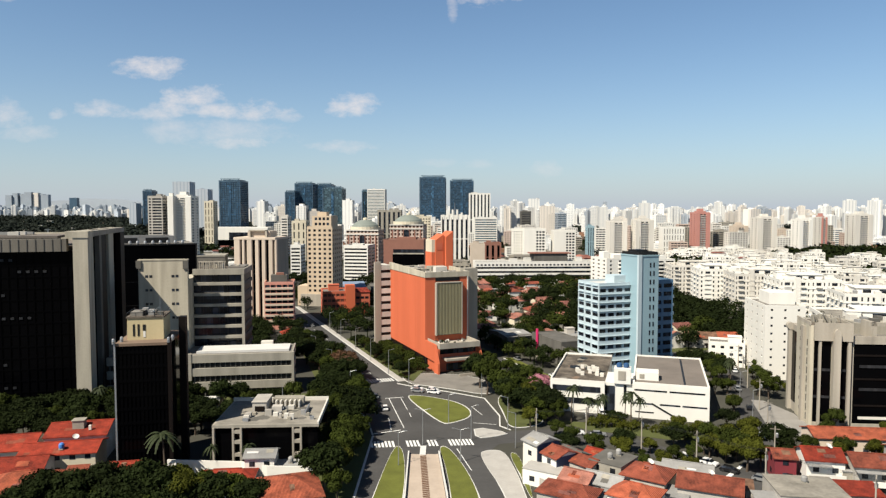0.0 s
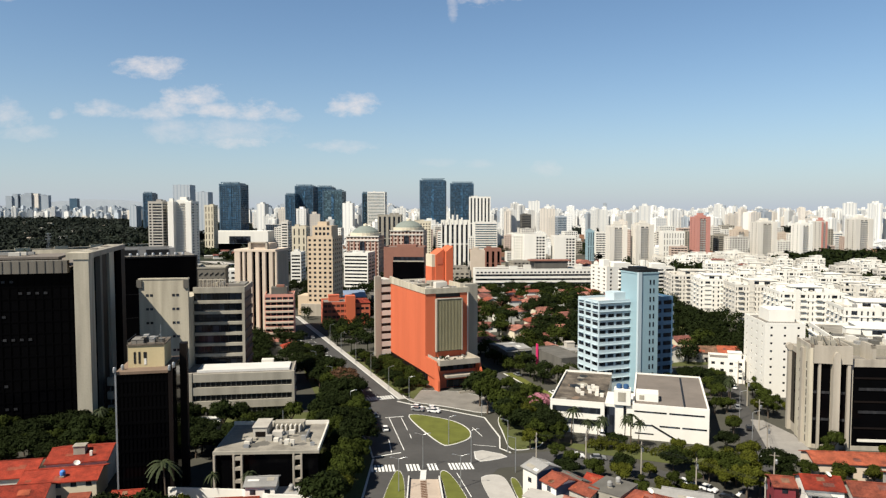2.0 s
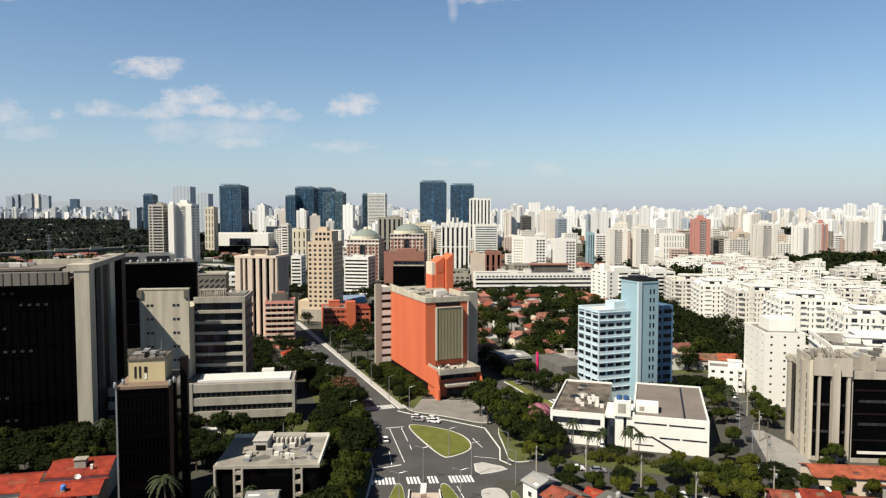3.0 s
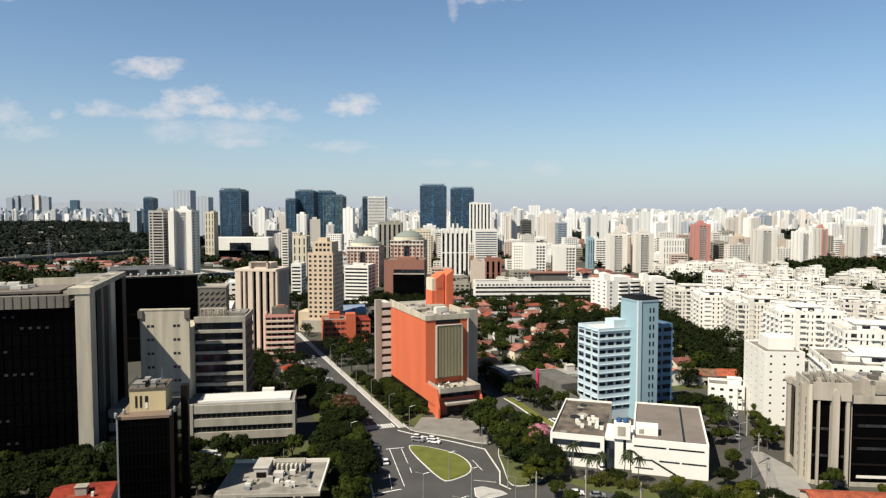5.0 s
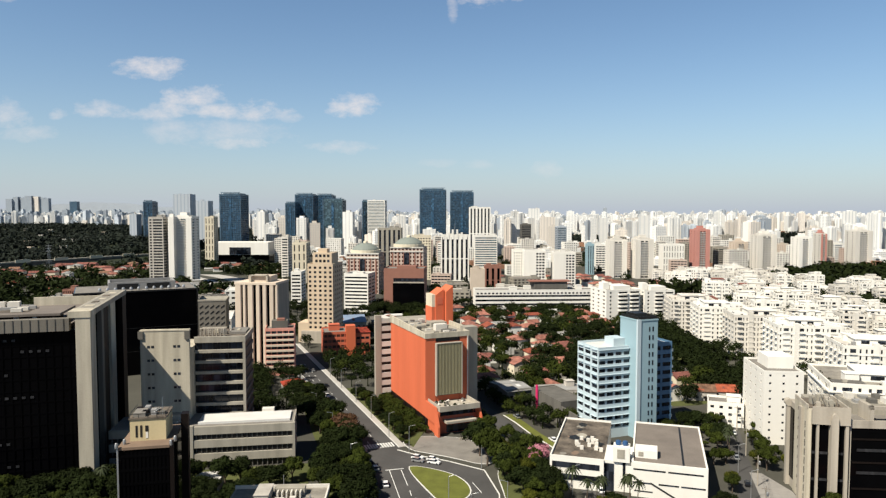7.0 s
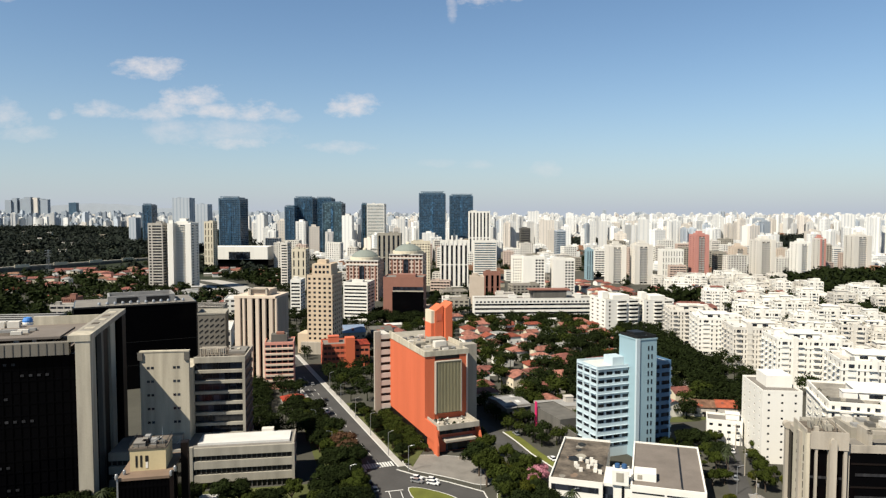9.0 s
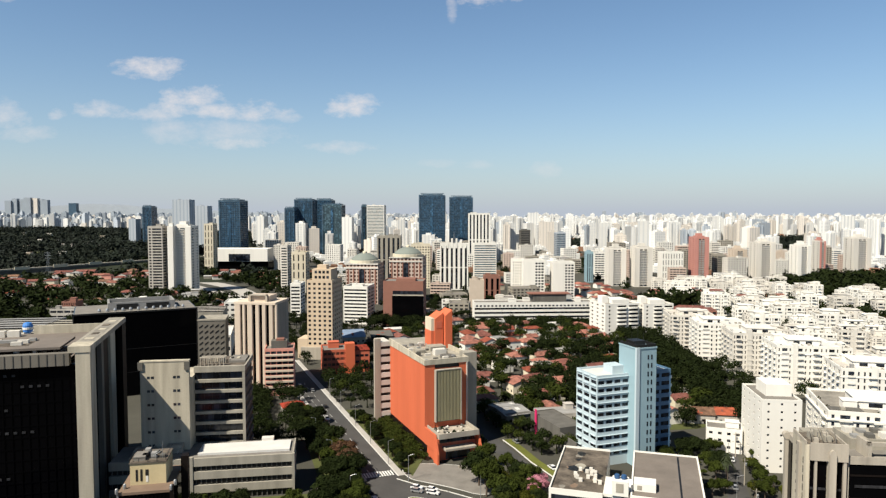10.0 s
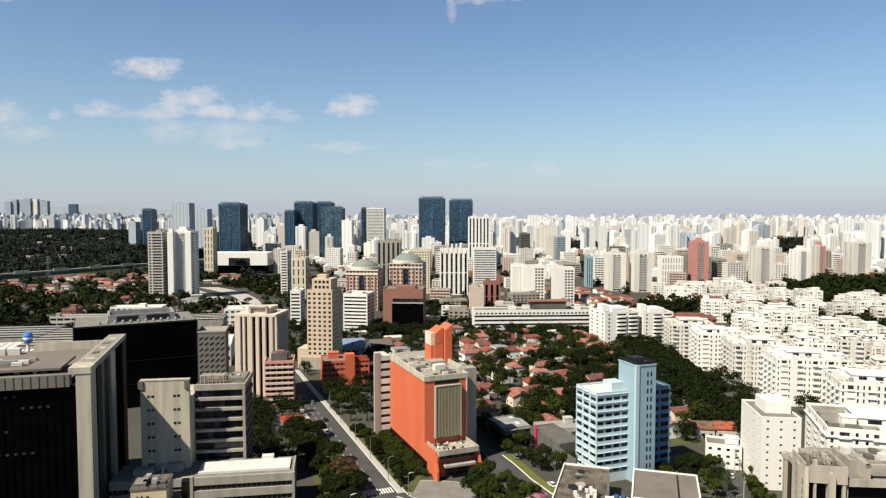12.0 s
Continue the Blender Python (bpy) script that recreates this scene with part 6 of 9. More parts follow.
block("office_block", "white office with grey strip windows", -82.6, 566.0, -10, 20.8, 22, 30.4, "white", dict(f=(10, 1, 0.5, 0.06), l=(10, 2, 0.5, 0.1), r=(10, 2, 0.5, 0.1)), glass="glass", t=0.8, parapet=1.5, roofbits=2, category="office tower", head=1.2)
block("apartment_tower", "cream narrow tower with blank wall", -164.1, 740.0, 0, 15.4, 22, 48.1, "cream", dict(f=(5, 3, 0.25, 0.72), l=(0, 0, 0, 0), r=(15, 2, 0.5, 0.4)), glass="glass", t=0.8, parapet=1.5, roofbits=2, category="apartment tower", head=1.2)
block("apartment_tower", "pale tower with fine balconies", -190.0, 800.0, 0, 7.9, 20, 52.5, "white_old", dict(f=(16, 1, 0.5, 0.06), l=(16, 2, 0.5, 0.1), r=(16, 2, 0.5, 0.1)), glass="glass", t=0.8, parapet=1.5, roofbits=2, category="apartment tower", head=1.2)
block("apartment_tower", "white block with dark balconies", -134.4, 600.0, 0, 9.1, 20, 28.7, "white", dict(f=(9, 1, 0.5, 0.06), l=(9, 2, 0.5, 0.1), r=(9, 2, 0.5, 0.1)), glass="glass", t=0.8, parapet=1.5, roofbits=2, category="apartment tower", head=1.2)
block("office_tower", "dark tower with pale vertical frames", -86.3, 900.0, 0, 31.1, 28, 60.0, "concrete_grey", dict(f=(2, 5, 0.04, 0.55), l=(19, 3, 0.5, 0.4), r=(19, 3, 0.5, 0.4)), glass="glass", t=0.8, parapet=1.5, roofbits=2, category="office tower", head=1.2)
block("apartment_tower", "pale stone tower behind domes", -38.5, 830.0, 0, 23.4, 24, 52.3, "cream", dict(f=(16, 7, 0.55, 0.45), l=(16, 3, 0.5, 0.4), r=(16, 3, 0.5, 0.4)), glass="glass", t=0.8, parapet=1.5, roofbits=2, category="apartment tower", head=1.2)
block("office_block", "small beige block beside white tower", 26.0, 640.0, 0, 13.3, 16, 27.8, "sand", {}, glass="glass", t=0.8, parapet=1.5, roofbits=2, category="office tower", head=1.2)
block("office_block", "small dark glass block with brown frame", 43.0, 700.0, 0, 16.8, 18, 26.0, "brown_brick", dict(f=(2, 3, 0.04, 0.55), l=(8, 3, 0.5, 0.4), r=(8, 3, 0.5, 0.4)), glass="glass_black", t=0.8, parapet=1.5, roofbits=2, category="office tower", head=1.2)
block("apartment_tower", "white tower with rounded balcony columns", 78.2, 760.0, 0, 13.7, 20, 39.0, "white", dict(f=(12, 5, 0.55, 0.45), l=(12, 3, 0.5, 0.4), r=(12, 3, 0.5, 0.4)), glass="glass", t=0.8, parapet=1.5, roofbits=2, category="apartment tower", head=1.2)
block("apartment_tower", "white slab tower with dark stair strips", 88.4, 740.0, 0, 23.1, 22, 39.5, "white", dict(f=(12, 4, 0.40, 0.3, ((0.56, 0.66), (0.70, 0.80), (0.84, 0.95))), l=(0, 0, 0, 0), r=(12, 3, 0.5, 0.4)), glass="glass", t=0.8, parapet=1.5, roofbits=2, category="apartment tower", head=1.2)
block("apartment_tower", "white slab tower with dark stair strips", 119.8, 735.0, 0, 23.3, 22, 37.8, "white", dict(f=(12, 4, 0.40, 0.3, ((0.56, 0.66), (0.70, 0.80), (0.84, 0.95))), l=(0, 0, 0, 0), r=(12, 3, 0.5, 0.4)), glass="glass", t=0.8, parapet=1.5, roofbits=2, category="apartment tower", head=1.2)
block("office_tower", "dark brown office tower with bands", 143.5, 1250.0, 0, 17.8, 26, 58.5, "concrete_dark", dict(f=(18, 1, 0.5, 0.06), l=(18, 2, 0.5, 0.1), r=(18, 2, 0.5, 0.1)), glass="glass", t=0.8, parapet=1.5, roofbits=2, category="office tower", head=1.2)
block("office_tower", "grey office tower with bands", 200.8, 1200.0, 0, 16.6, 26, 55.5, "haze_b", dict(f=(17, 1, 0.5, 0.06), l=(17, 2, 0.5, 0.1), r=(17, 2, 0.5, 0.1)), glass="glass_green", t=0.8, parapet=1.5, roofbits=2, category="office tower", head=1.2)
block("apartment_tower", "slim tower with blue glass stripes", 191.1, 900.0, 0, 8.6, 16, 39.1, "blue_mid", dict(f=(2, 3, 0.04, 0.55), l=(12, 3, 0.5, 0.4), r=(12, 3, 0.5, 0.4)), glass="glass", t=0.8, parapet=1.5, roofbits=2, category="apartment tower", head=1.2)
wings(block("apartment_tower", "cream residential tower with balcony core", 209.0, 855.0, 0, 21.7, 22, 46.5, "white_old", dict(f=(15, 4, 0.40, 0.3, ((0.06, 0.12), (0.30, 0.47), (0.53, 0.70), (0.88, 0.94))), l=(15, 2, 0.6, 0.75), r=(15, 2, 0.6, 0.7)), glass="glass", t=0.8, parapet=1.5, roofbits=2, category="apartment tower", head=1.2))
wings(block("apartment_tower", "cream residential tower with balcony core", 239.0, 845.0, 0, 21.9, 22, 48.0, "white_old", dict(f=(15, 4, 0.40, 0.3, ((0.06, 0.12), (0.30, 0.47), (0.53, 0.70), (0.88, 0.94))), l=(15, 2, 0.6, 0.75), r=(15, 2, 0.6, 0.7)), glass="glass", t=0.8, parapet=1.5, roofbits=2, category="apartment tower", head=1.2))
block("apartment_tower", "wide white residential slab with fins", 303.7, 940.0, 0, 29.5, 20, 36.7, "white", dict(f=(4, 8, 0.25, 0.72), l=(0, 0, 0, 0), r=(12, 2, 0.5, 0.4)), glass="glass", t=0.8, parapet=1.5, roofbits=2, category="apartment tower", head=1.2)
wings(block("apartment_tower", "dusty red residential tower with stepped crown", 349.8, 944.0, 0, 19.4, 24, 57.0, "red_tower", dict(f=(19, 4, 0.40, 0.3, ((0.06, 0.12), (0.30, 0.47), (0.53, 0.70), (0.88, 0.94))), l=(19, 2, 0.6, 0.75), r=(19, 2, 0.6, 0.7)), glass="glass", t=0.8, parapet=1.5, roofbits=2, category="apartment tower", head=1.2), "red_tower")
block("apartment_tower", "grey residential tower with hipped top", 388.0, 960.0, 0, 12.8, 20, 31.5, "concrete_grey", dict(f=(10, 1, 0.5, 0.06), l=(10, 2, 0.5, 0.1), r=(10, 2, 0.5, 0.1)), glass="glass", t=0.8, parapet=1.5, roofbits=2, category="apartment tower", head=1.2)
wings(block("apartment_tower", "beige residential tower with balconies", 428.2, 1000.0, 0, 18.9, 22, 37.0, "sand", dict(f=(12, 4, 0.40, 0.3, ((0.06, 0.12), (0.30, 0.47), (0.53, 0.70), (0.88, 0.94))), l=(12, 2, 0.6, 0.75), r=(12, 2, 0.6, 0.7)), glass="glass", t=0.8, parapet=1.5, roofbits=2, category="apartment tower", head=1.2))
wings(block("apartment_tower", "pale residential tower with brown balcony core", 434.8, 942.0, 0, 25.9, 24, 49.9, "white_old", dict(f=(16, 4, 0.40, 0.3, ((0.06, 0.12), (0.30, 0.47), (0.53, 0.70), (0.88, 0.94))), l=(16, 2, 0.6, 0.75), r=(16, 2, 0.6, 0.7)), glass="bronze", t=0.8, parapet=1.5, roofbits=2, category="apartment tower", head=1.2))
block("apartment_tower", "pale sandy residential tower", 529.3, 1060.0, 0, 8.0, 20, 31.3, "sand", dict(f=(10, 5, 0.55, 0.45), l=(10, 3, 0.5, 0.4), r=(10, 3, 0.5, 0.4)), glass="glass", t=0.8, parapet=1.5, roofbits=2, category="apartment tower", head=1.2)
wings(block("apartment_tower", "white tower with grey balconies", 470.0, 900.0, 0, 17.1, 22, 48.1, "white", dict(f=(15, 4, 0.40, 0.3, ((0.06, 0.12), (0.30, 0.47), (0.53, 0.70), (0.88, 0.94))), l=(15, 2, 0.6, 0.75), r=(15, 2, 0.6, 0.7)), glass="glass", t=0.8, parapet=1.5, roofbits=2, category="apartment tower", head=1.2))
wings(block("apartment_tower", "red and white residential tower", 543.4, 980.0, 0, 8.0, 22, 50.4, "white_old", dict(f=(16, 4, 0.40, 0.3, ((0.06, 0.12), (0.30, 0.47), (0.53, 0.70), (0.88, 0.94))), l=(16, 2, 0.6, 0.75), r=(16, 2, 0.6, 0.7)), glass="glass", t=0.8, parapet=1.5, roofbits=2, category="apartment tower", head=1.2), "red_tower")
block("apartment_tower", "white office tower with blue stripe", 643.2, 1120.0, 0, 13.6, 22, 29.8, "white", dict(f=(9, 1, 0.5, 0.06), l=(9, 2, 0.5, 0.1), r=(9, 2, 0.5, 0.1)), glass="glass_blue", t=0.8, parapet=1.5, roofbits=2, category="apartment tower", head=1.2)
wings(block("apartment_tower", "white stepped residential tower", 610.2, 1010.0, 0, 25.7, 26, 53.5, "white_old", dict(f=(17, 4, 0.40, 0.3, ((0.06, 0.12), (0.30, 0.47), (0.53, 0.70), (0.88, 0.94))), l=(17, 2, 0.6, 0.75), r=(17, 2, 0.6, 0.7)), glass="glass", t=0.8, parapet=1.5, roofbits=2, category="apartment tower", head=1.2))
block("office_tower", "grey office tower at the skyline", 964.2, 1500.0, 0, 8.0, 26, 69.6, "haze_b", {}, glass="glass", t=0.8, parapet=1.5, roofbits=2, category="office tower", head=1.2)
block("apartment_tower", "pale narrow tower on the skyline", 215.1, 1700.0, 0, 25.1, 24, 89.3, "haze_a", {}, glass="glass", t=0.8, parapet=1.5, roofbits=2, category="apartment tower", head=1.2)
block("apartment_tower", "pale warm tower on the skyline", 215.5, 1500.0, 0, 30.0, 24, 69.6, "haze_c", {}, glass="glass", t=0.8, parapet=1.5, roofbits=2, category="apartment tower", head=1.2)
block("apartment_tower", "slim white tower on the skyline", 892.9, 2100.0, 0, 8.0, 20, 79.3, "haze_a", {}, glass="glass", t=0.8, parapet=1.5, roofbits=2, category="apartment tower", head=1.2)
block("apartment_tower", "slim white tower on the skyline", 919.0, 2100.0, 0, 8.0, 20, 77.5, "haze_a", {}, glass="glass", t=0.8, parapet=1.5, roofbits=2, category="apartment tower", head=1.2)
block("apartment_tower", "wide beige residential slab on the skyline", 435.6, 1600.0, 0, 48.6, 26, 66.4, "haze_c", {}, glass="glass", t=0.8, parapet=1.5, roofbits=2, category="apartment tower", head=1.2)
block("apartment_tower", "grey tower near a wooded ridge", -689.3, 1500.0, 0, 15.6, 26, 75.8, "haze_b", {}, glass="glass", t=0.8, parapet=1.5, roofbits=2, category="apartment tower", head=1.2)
# haze over the distant rise is part of these tower colours
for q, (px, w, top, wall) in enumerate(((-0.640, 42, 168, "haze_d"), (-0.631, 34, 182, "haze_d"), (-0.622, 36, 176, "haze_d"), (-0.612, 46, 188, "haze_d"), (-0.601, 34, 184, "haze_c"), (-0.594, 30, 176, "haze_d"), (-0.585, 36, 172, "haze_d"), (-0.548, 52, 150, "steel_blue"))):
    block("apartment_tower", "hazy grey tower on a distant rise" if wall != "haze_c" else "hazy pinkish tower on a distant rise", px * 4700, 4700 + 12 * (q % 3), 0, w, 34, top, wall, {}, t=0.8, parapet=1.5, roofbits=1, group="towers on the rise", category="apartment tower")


# ---- white residential blocks on the right ----
RES = "white residential block of flats with rows of windows and roof tanks"


def flats(x, y, yaw, w, d, h, wall="white", panes=False, seed=0, unit=7.6):
    """A block of flats: stacks of balconies between strips of small windows, a set-back top storey and roof clutter."""
    rnd = random.Random(seed + int(x * 3 + y))
    fl = max(3, round(h / 2.95))
    near = y < 480

    def rhythm(length):
        n = max(1, round(length / (unit * rnd.uniform(0.85, 1.15))))
        cuts, stacks = [], []
        for k in range(n):
            u, s0 = 1 / n, k / n
            wide = rnd.uniform(0.14, 0.2)
            cuts += [(s0 + 0.10 * u, s0 + 0.19 * u), (s0 + (0.5 - wide) * u, s0 + (0.5 + wide) * u), (s0 + 0.81 * u, s0 + 0.90 * u)]
            stacks.append(((s0 + (0.46 - wide) * u) * length, (s0 + (0.54 + wide) * u) * length))
        return tuple(cuts), stacks

    cf, sf = rhythm(w)
    cl, sl = rhythm(d)
    sill = rnd.choice([0.38, 0.42, 0.46])
    b = block("apartment_block", RES, x, y, yaw, w, d, h, wall, dict(f=(fl, 1, sill, 0.3, cf), l=(fl, 1, sill, 0.3, cl), r=(fl, max(2, round(d / 5)), 0.56, 0.6)), t=0.5, panes=panes, roofbits=3 if near else 2, roof=rnd.choice(["roofing_light", "roofing_light", "dingy", "screed"]), group="white flats", category="apartment building", seed=seed)
    fr = frames(w, d)
    for key, stacks in (("f", sf), ("l", sl)):
        for a0, a1 in stacks:
            part("balcony_bay", balcony_stack(fr[key], a0, a1, h, fl, rnd.choice([0.5, 0.9, 1.2])), wall, b)
    zc = h * rnd.choice([0.84, 0.88])
    part("string_course", Bm().box(-0.15, -0.18, zc, w + 0.15, 0.0, zc + 0.35).box(-0.17, 0.0, zc, 0.0, d, zc + 0.35), wall, b)
    sx = w * rnd.uniform(0.25, 0.6)
    part("stair_tower", Bm().box(sx, -0.35, 0, sx + 2.4, 2.5, h + rnd.uniform(1.5, 3.8)), wall, b)
    if rnd.random() < 0.85:
        a0, b0 = w * rnd.uniform(0.1, 0.3), d * rnd.uniform(0.15, 0.4)
        a1, b1 = a0 + w * 0.5, b0 + d * 0.5
        part("penthouse", Bm().box(a0, b0, h + 0.1, a1, b1, h + 2.9).box(a0 - 0.5, b0 - 0.5, h + 2.9, a1 + 0.5, b1 + 0.5, h + 3.1), wall, b)
        for q in range(2 if near else 0):
            qa = a0 + (a1 - a0) * (0.15 + q * 0.4)
            part("penthouse_window", Bm().box(qa, b0 - 0.06, h + 0.8, qa + (a1 - a0) * 0.2, b0 + 0.03, h + 2.3), "glass", b)
        if rnd.random() < 0.04:
            part("penthouse_roof", Bm().add([(a0 - 0.6, b0 - 0.6, h + 3.1), (a1 + 0.6, b0 - 0.6, h + 3.1), (a1 + 0.6, b1 + 0.6, h + 3.1), (a0 - 0.6, b1 + 0.6, h + 3.1), (a0 + 1, (b0 + b1) / 2, h + 4.4), (a1 - 1, (b0 + b1) / 2, h + 4.4)],
                                            [(0, 1, 5, 4), (1, 2, 5), (2, 3, 4, 5), (3, 0, 4)]), "tile_dusty", b)
    # roof clutter: tanks, vents, an aerial, and potted green along the terrace edge
    bits = Bm()
    for q in range(5 if near else 3):
        px, py, pw = rnd.uniform(1, w - 2.5), rnd.uniform(1, d - 2.5), rnd.uniform(0.6, 1.7)
        bits.box(px, py, h + 0.1, px + pw, py + pw, h + rnd.uniform(0.9, 2.0))
    bits.tube((w * 0.6, d * 0.6, h), (w * 0.6, d * 0.6, h + rnd.uniform(4, 6.5)), 0.09, 0.05, 5)
    part("roof_clutter", bits, rnd.choice(["dingy", "concrete_grey", "zinc"]), b, kind="stuff")
    if near or rnd.random() < 0.5:
        pots = Bm()
        spots = [(rnd.uniform(0.6, w - 0.6), rnd.uniform(0.6, 1.3), h + 0.9, rnd.uniform(0.5, 0.9)) for _ in range(5)] + [(rnd.uniform(0.6, 1.3), rnd.uniform(0.6, d - 0.6), h + 0.9, rnd.uniform(0.5, 0.9)) for _ in range(3)]
        leaf_cloud(pots, rnd, spots, 60, 0.4)
        part("roof_planting", pots, "leaf_c", b, kind="stuff")
    return b


w1 = block("apartment_tower", "plain white block of flats with small windows", 114.4, 240.5, -7, 13.6, 23, 26.0, "white", dict(l=(9, 4, 0.72, 0.8), f=(9, 3, 0.72, 0.82)), panes=True, roofbits=0, category="apartment building", parapet=0.7)
part("roof_house", Bm().box(3.5, 7, 26.1, 12.5, 18, 30.4), "white", w1)
w2 = flats(142.4, 248, -16, 46, 34, 19.6, "white", True, 12, 11.0)
part("cornice", Bm().box(-0.7, -0.7, 17.0, 46.2, 0.0, 17.5).box(-0.7, 0.0, 17.0, 0.0, 34, 17.5), "white", w2)
part("roof_terrace", Bm().box(1, 1, 19.7, 12, 6, 20.6), "concrete_dark", w2, "dark planted terrace")
part("pergola", Bm().box(26, 8, 22.6, 44, 16, 22.9).box(26.2, 8.2, 19.7, 26.6, 8.6, 22.6).box(43.4, 8.2, 19.7, 43.8, 8.6, 22.6), "white", w2)
def banded_flats(x, y, yaw, w, d, h):
    """A white block with two broad stacks of long dark balconies."""
    fl = round(h / 3)
    b = block("apartment_block", "white block of flats with broad balcony bands", x, y, yaw, w, d, h, "white", dict(f=(fl, 1, 0.5, 0.1, ((0.10, 0.16), (0.36, 0.63), (0.70, 0.97))), l=(fl, 3, 0.55, 0.6), r=(fl, 3, 0.55, 0.6)), t=0.9, group="white flats", category="apartment building", roofbits=1)
    for a0, a1 in ((0.34, 0.65), (0.68, 0.99)):
        st = Bm()
        for i in range(1, fl):
            z = i * h / fl
            st.prism([(w * a0, 0.05), (w * a0 + 0.4, -0.9), (w * a0 + 1.6, -1.5), (w * a1 - 1.6, -1.5), (w * a1 - 0.4, -0.9), (w * a1, 0.05)], z - 0.15, z + 0.95)
        part("balcony_bay", st, "white", b, kind="stuff")
    part("penthouse", Bm().box(w * 0.3, d * 0.2, h, w * 0.8, d * 0.8, h + 3.2).box(w * 0.1, d * 0.4, h, w * 0.28, d * 0.7, h + 5.4), "white", b)


banded_flats(121.5, 505, 14, 28, 26, 24)
school = block("school", "low brick school with maroon roofs", 198, 582, -10, 36, 22, 9, "brown_brick", dict(f=(2, 9, 0.5, 0.3), l=(2, 5, 0.5, 0.3)), roof="tile_dusty", roofbits=1, category="school", parapet=0.5)
part("upper_roof", Bm().add([(3, 4, 9.1), (30, 4, 9.1), (30, 18, 9.1), (3, 18, 9.1), (6, 11, 12.4), (27, 11, 12.4)], [(0, 1, 5, 4), (1, 2, 5), (2, 3, 4, 5), (3, 0, 4)]), "tile_dusty", school)
banded_flats(152, 512, 8, 24, 24, 23)
for i, (x, y) in enumerate(((155, 462), (160, 424), (166, 386), (172, 347))):
    flats(x, y, -9, 30, 27, 22.5 + i * 0.6, "white" if i % 2 else "white_old", seed=20 + i)
flats(181, 306, -14, 34, 26, 22, panes=True, seed=31)
block("small_office", "small white two-storey house among trees", 103.5, 263, -20, 13, 10, 8.6, "white", dict(f=(3, 4, 0.6, 0.6), l=(3, 3, 0.6, 0.6)), panes=True, roofbits=1, category="house")

rnd = random.Random(77)
WOODS = [(585, 850, 155, 120), (470, 800, 75, 78), (520, 745, 70, 50), (238, 680, 46, 26), (492, 792, 20, 16), (336, 575, 30, 26), (308, 474, 24, 20), (306, 640, 26, 12), (392, 600, 18, 30)]


def in_woods(x, y):
    return any(((x - cx) / rx) ** 2 + ((y - cy) / ry) ** 2 < 1 for cx, cy, rx, ry in WOODS)


count = 0
for j in range(22):
    for i in range(19):
        gx, gy = 29 * i + rnd.uniform(-4, 4), 27 * j + rnd.uniform(-3, 3)
        c, s = math.cos(radians(-13)), math.sin(radians(-13))
        x, y = 205 + gx * c - gy * s * 0.4, 270 + gx * s + gy * c + (i * 6)
        w, d = rnd.uniform(15, 25), rnd.uniform(11, 18)
        if x > 0.66 * y + 40 or y > 860 or x < 150 or in_woods(x, y) or rnd.random() < 0.2:
            continue
        if not all(free(x + a, y + b) for a, b in ((0, 0), (w, -6), (w, d - 6), (0, d), (w / 2, d / 2))):
            continue
        h = rnd.uniform(13, 19) if y < 620 else rnd.uniform(9, 16)
        flats(x, y, -13 + rnd.uniform(-3, 3), w, d, h, rnd.choice(["white", "white", "white", "white_old", "white_old"]), seed=100 + count)
        count += 1


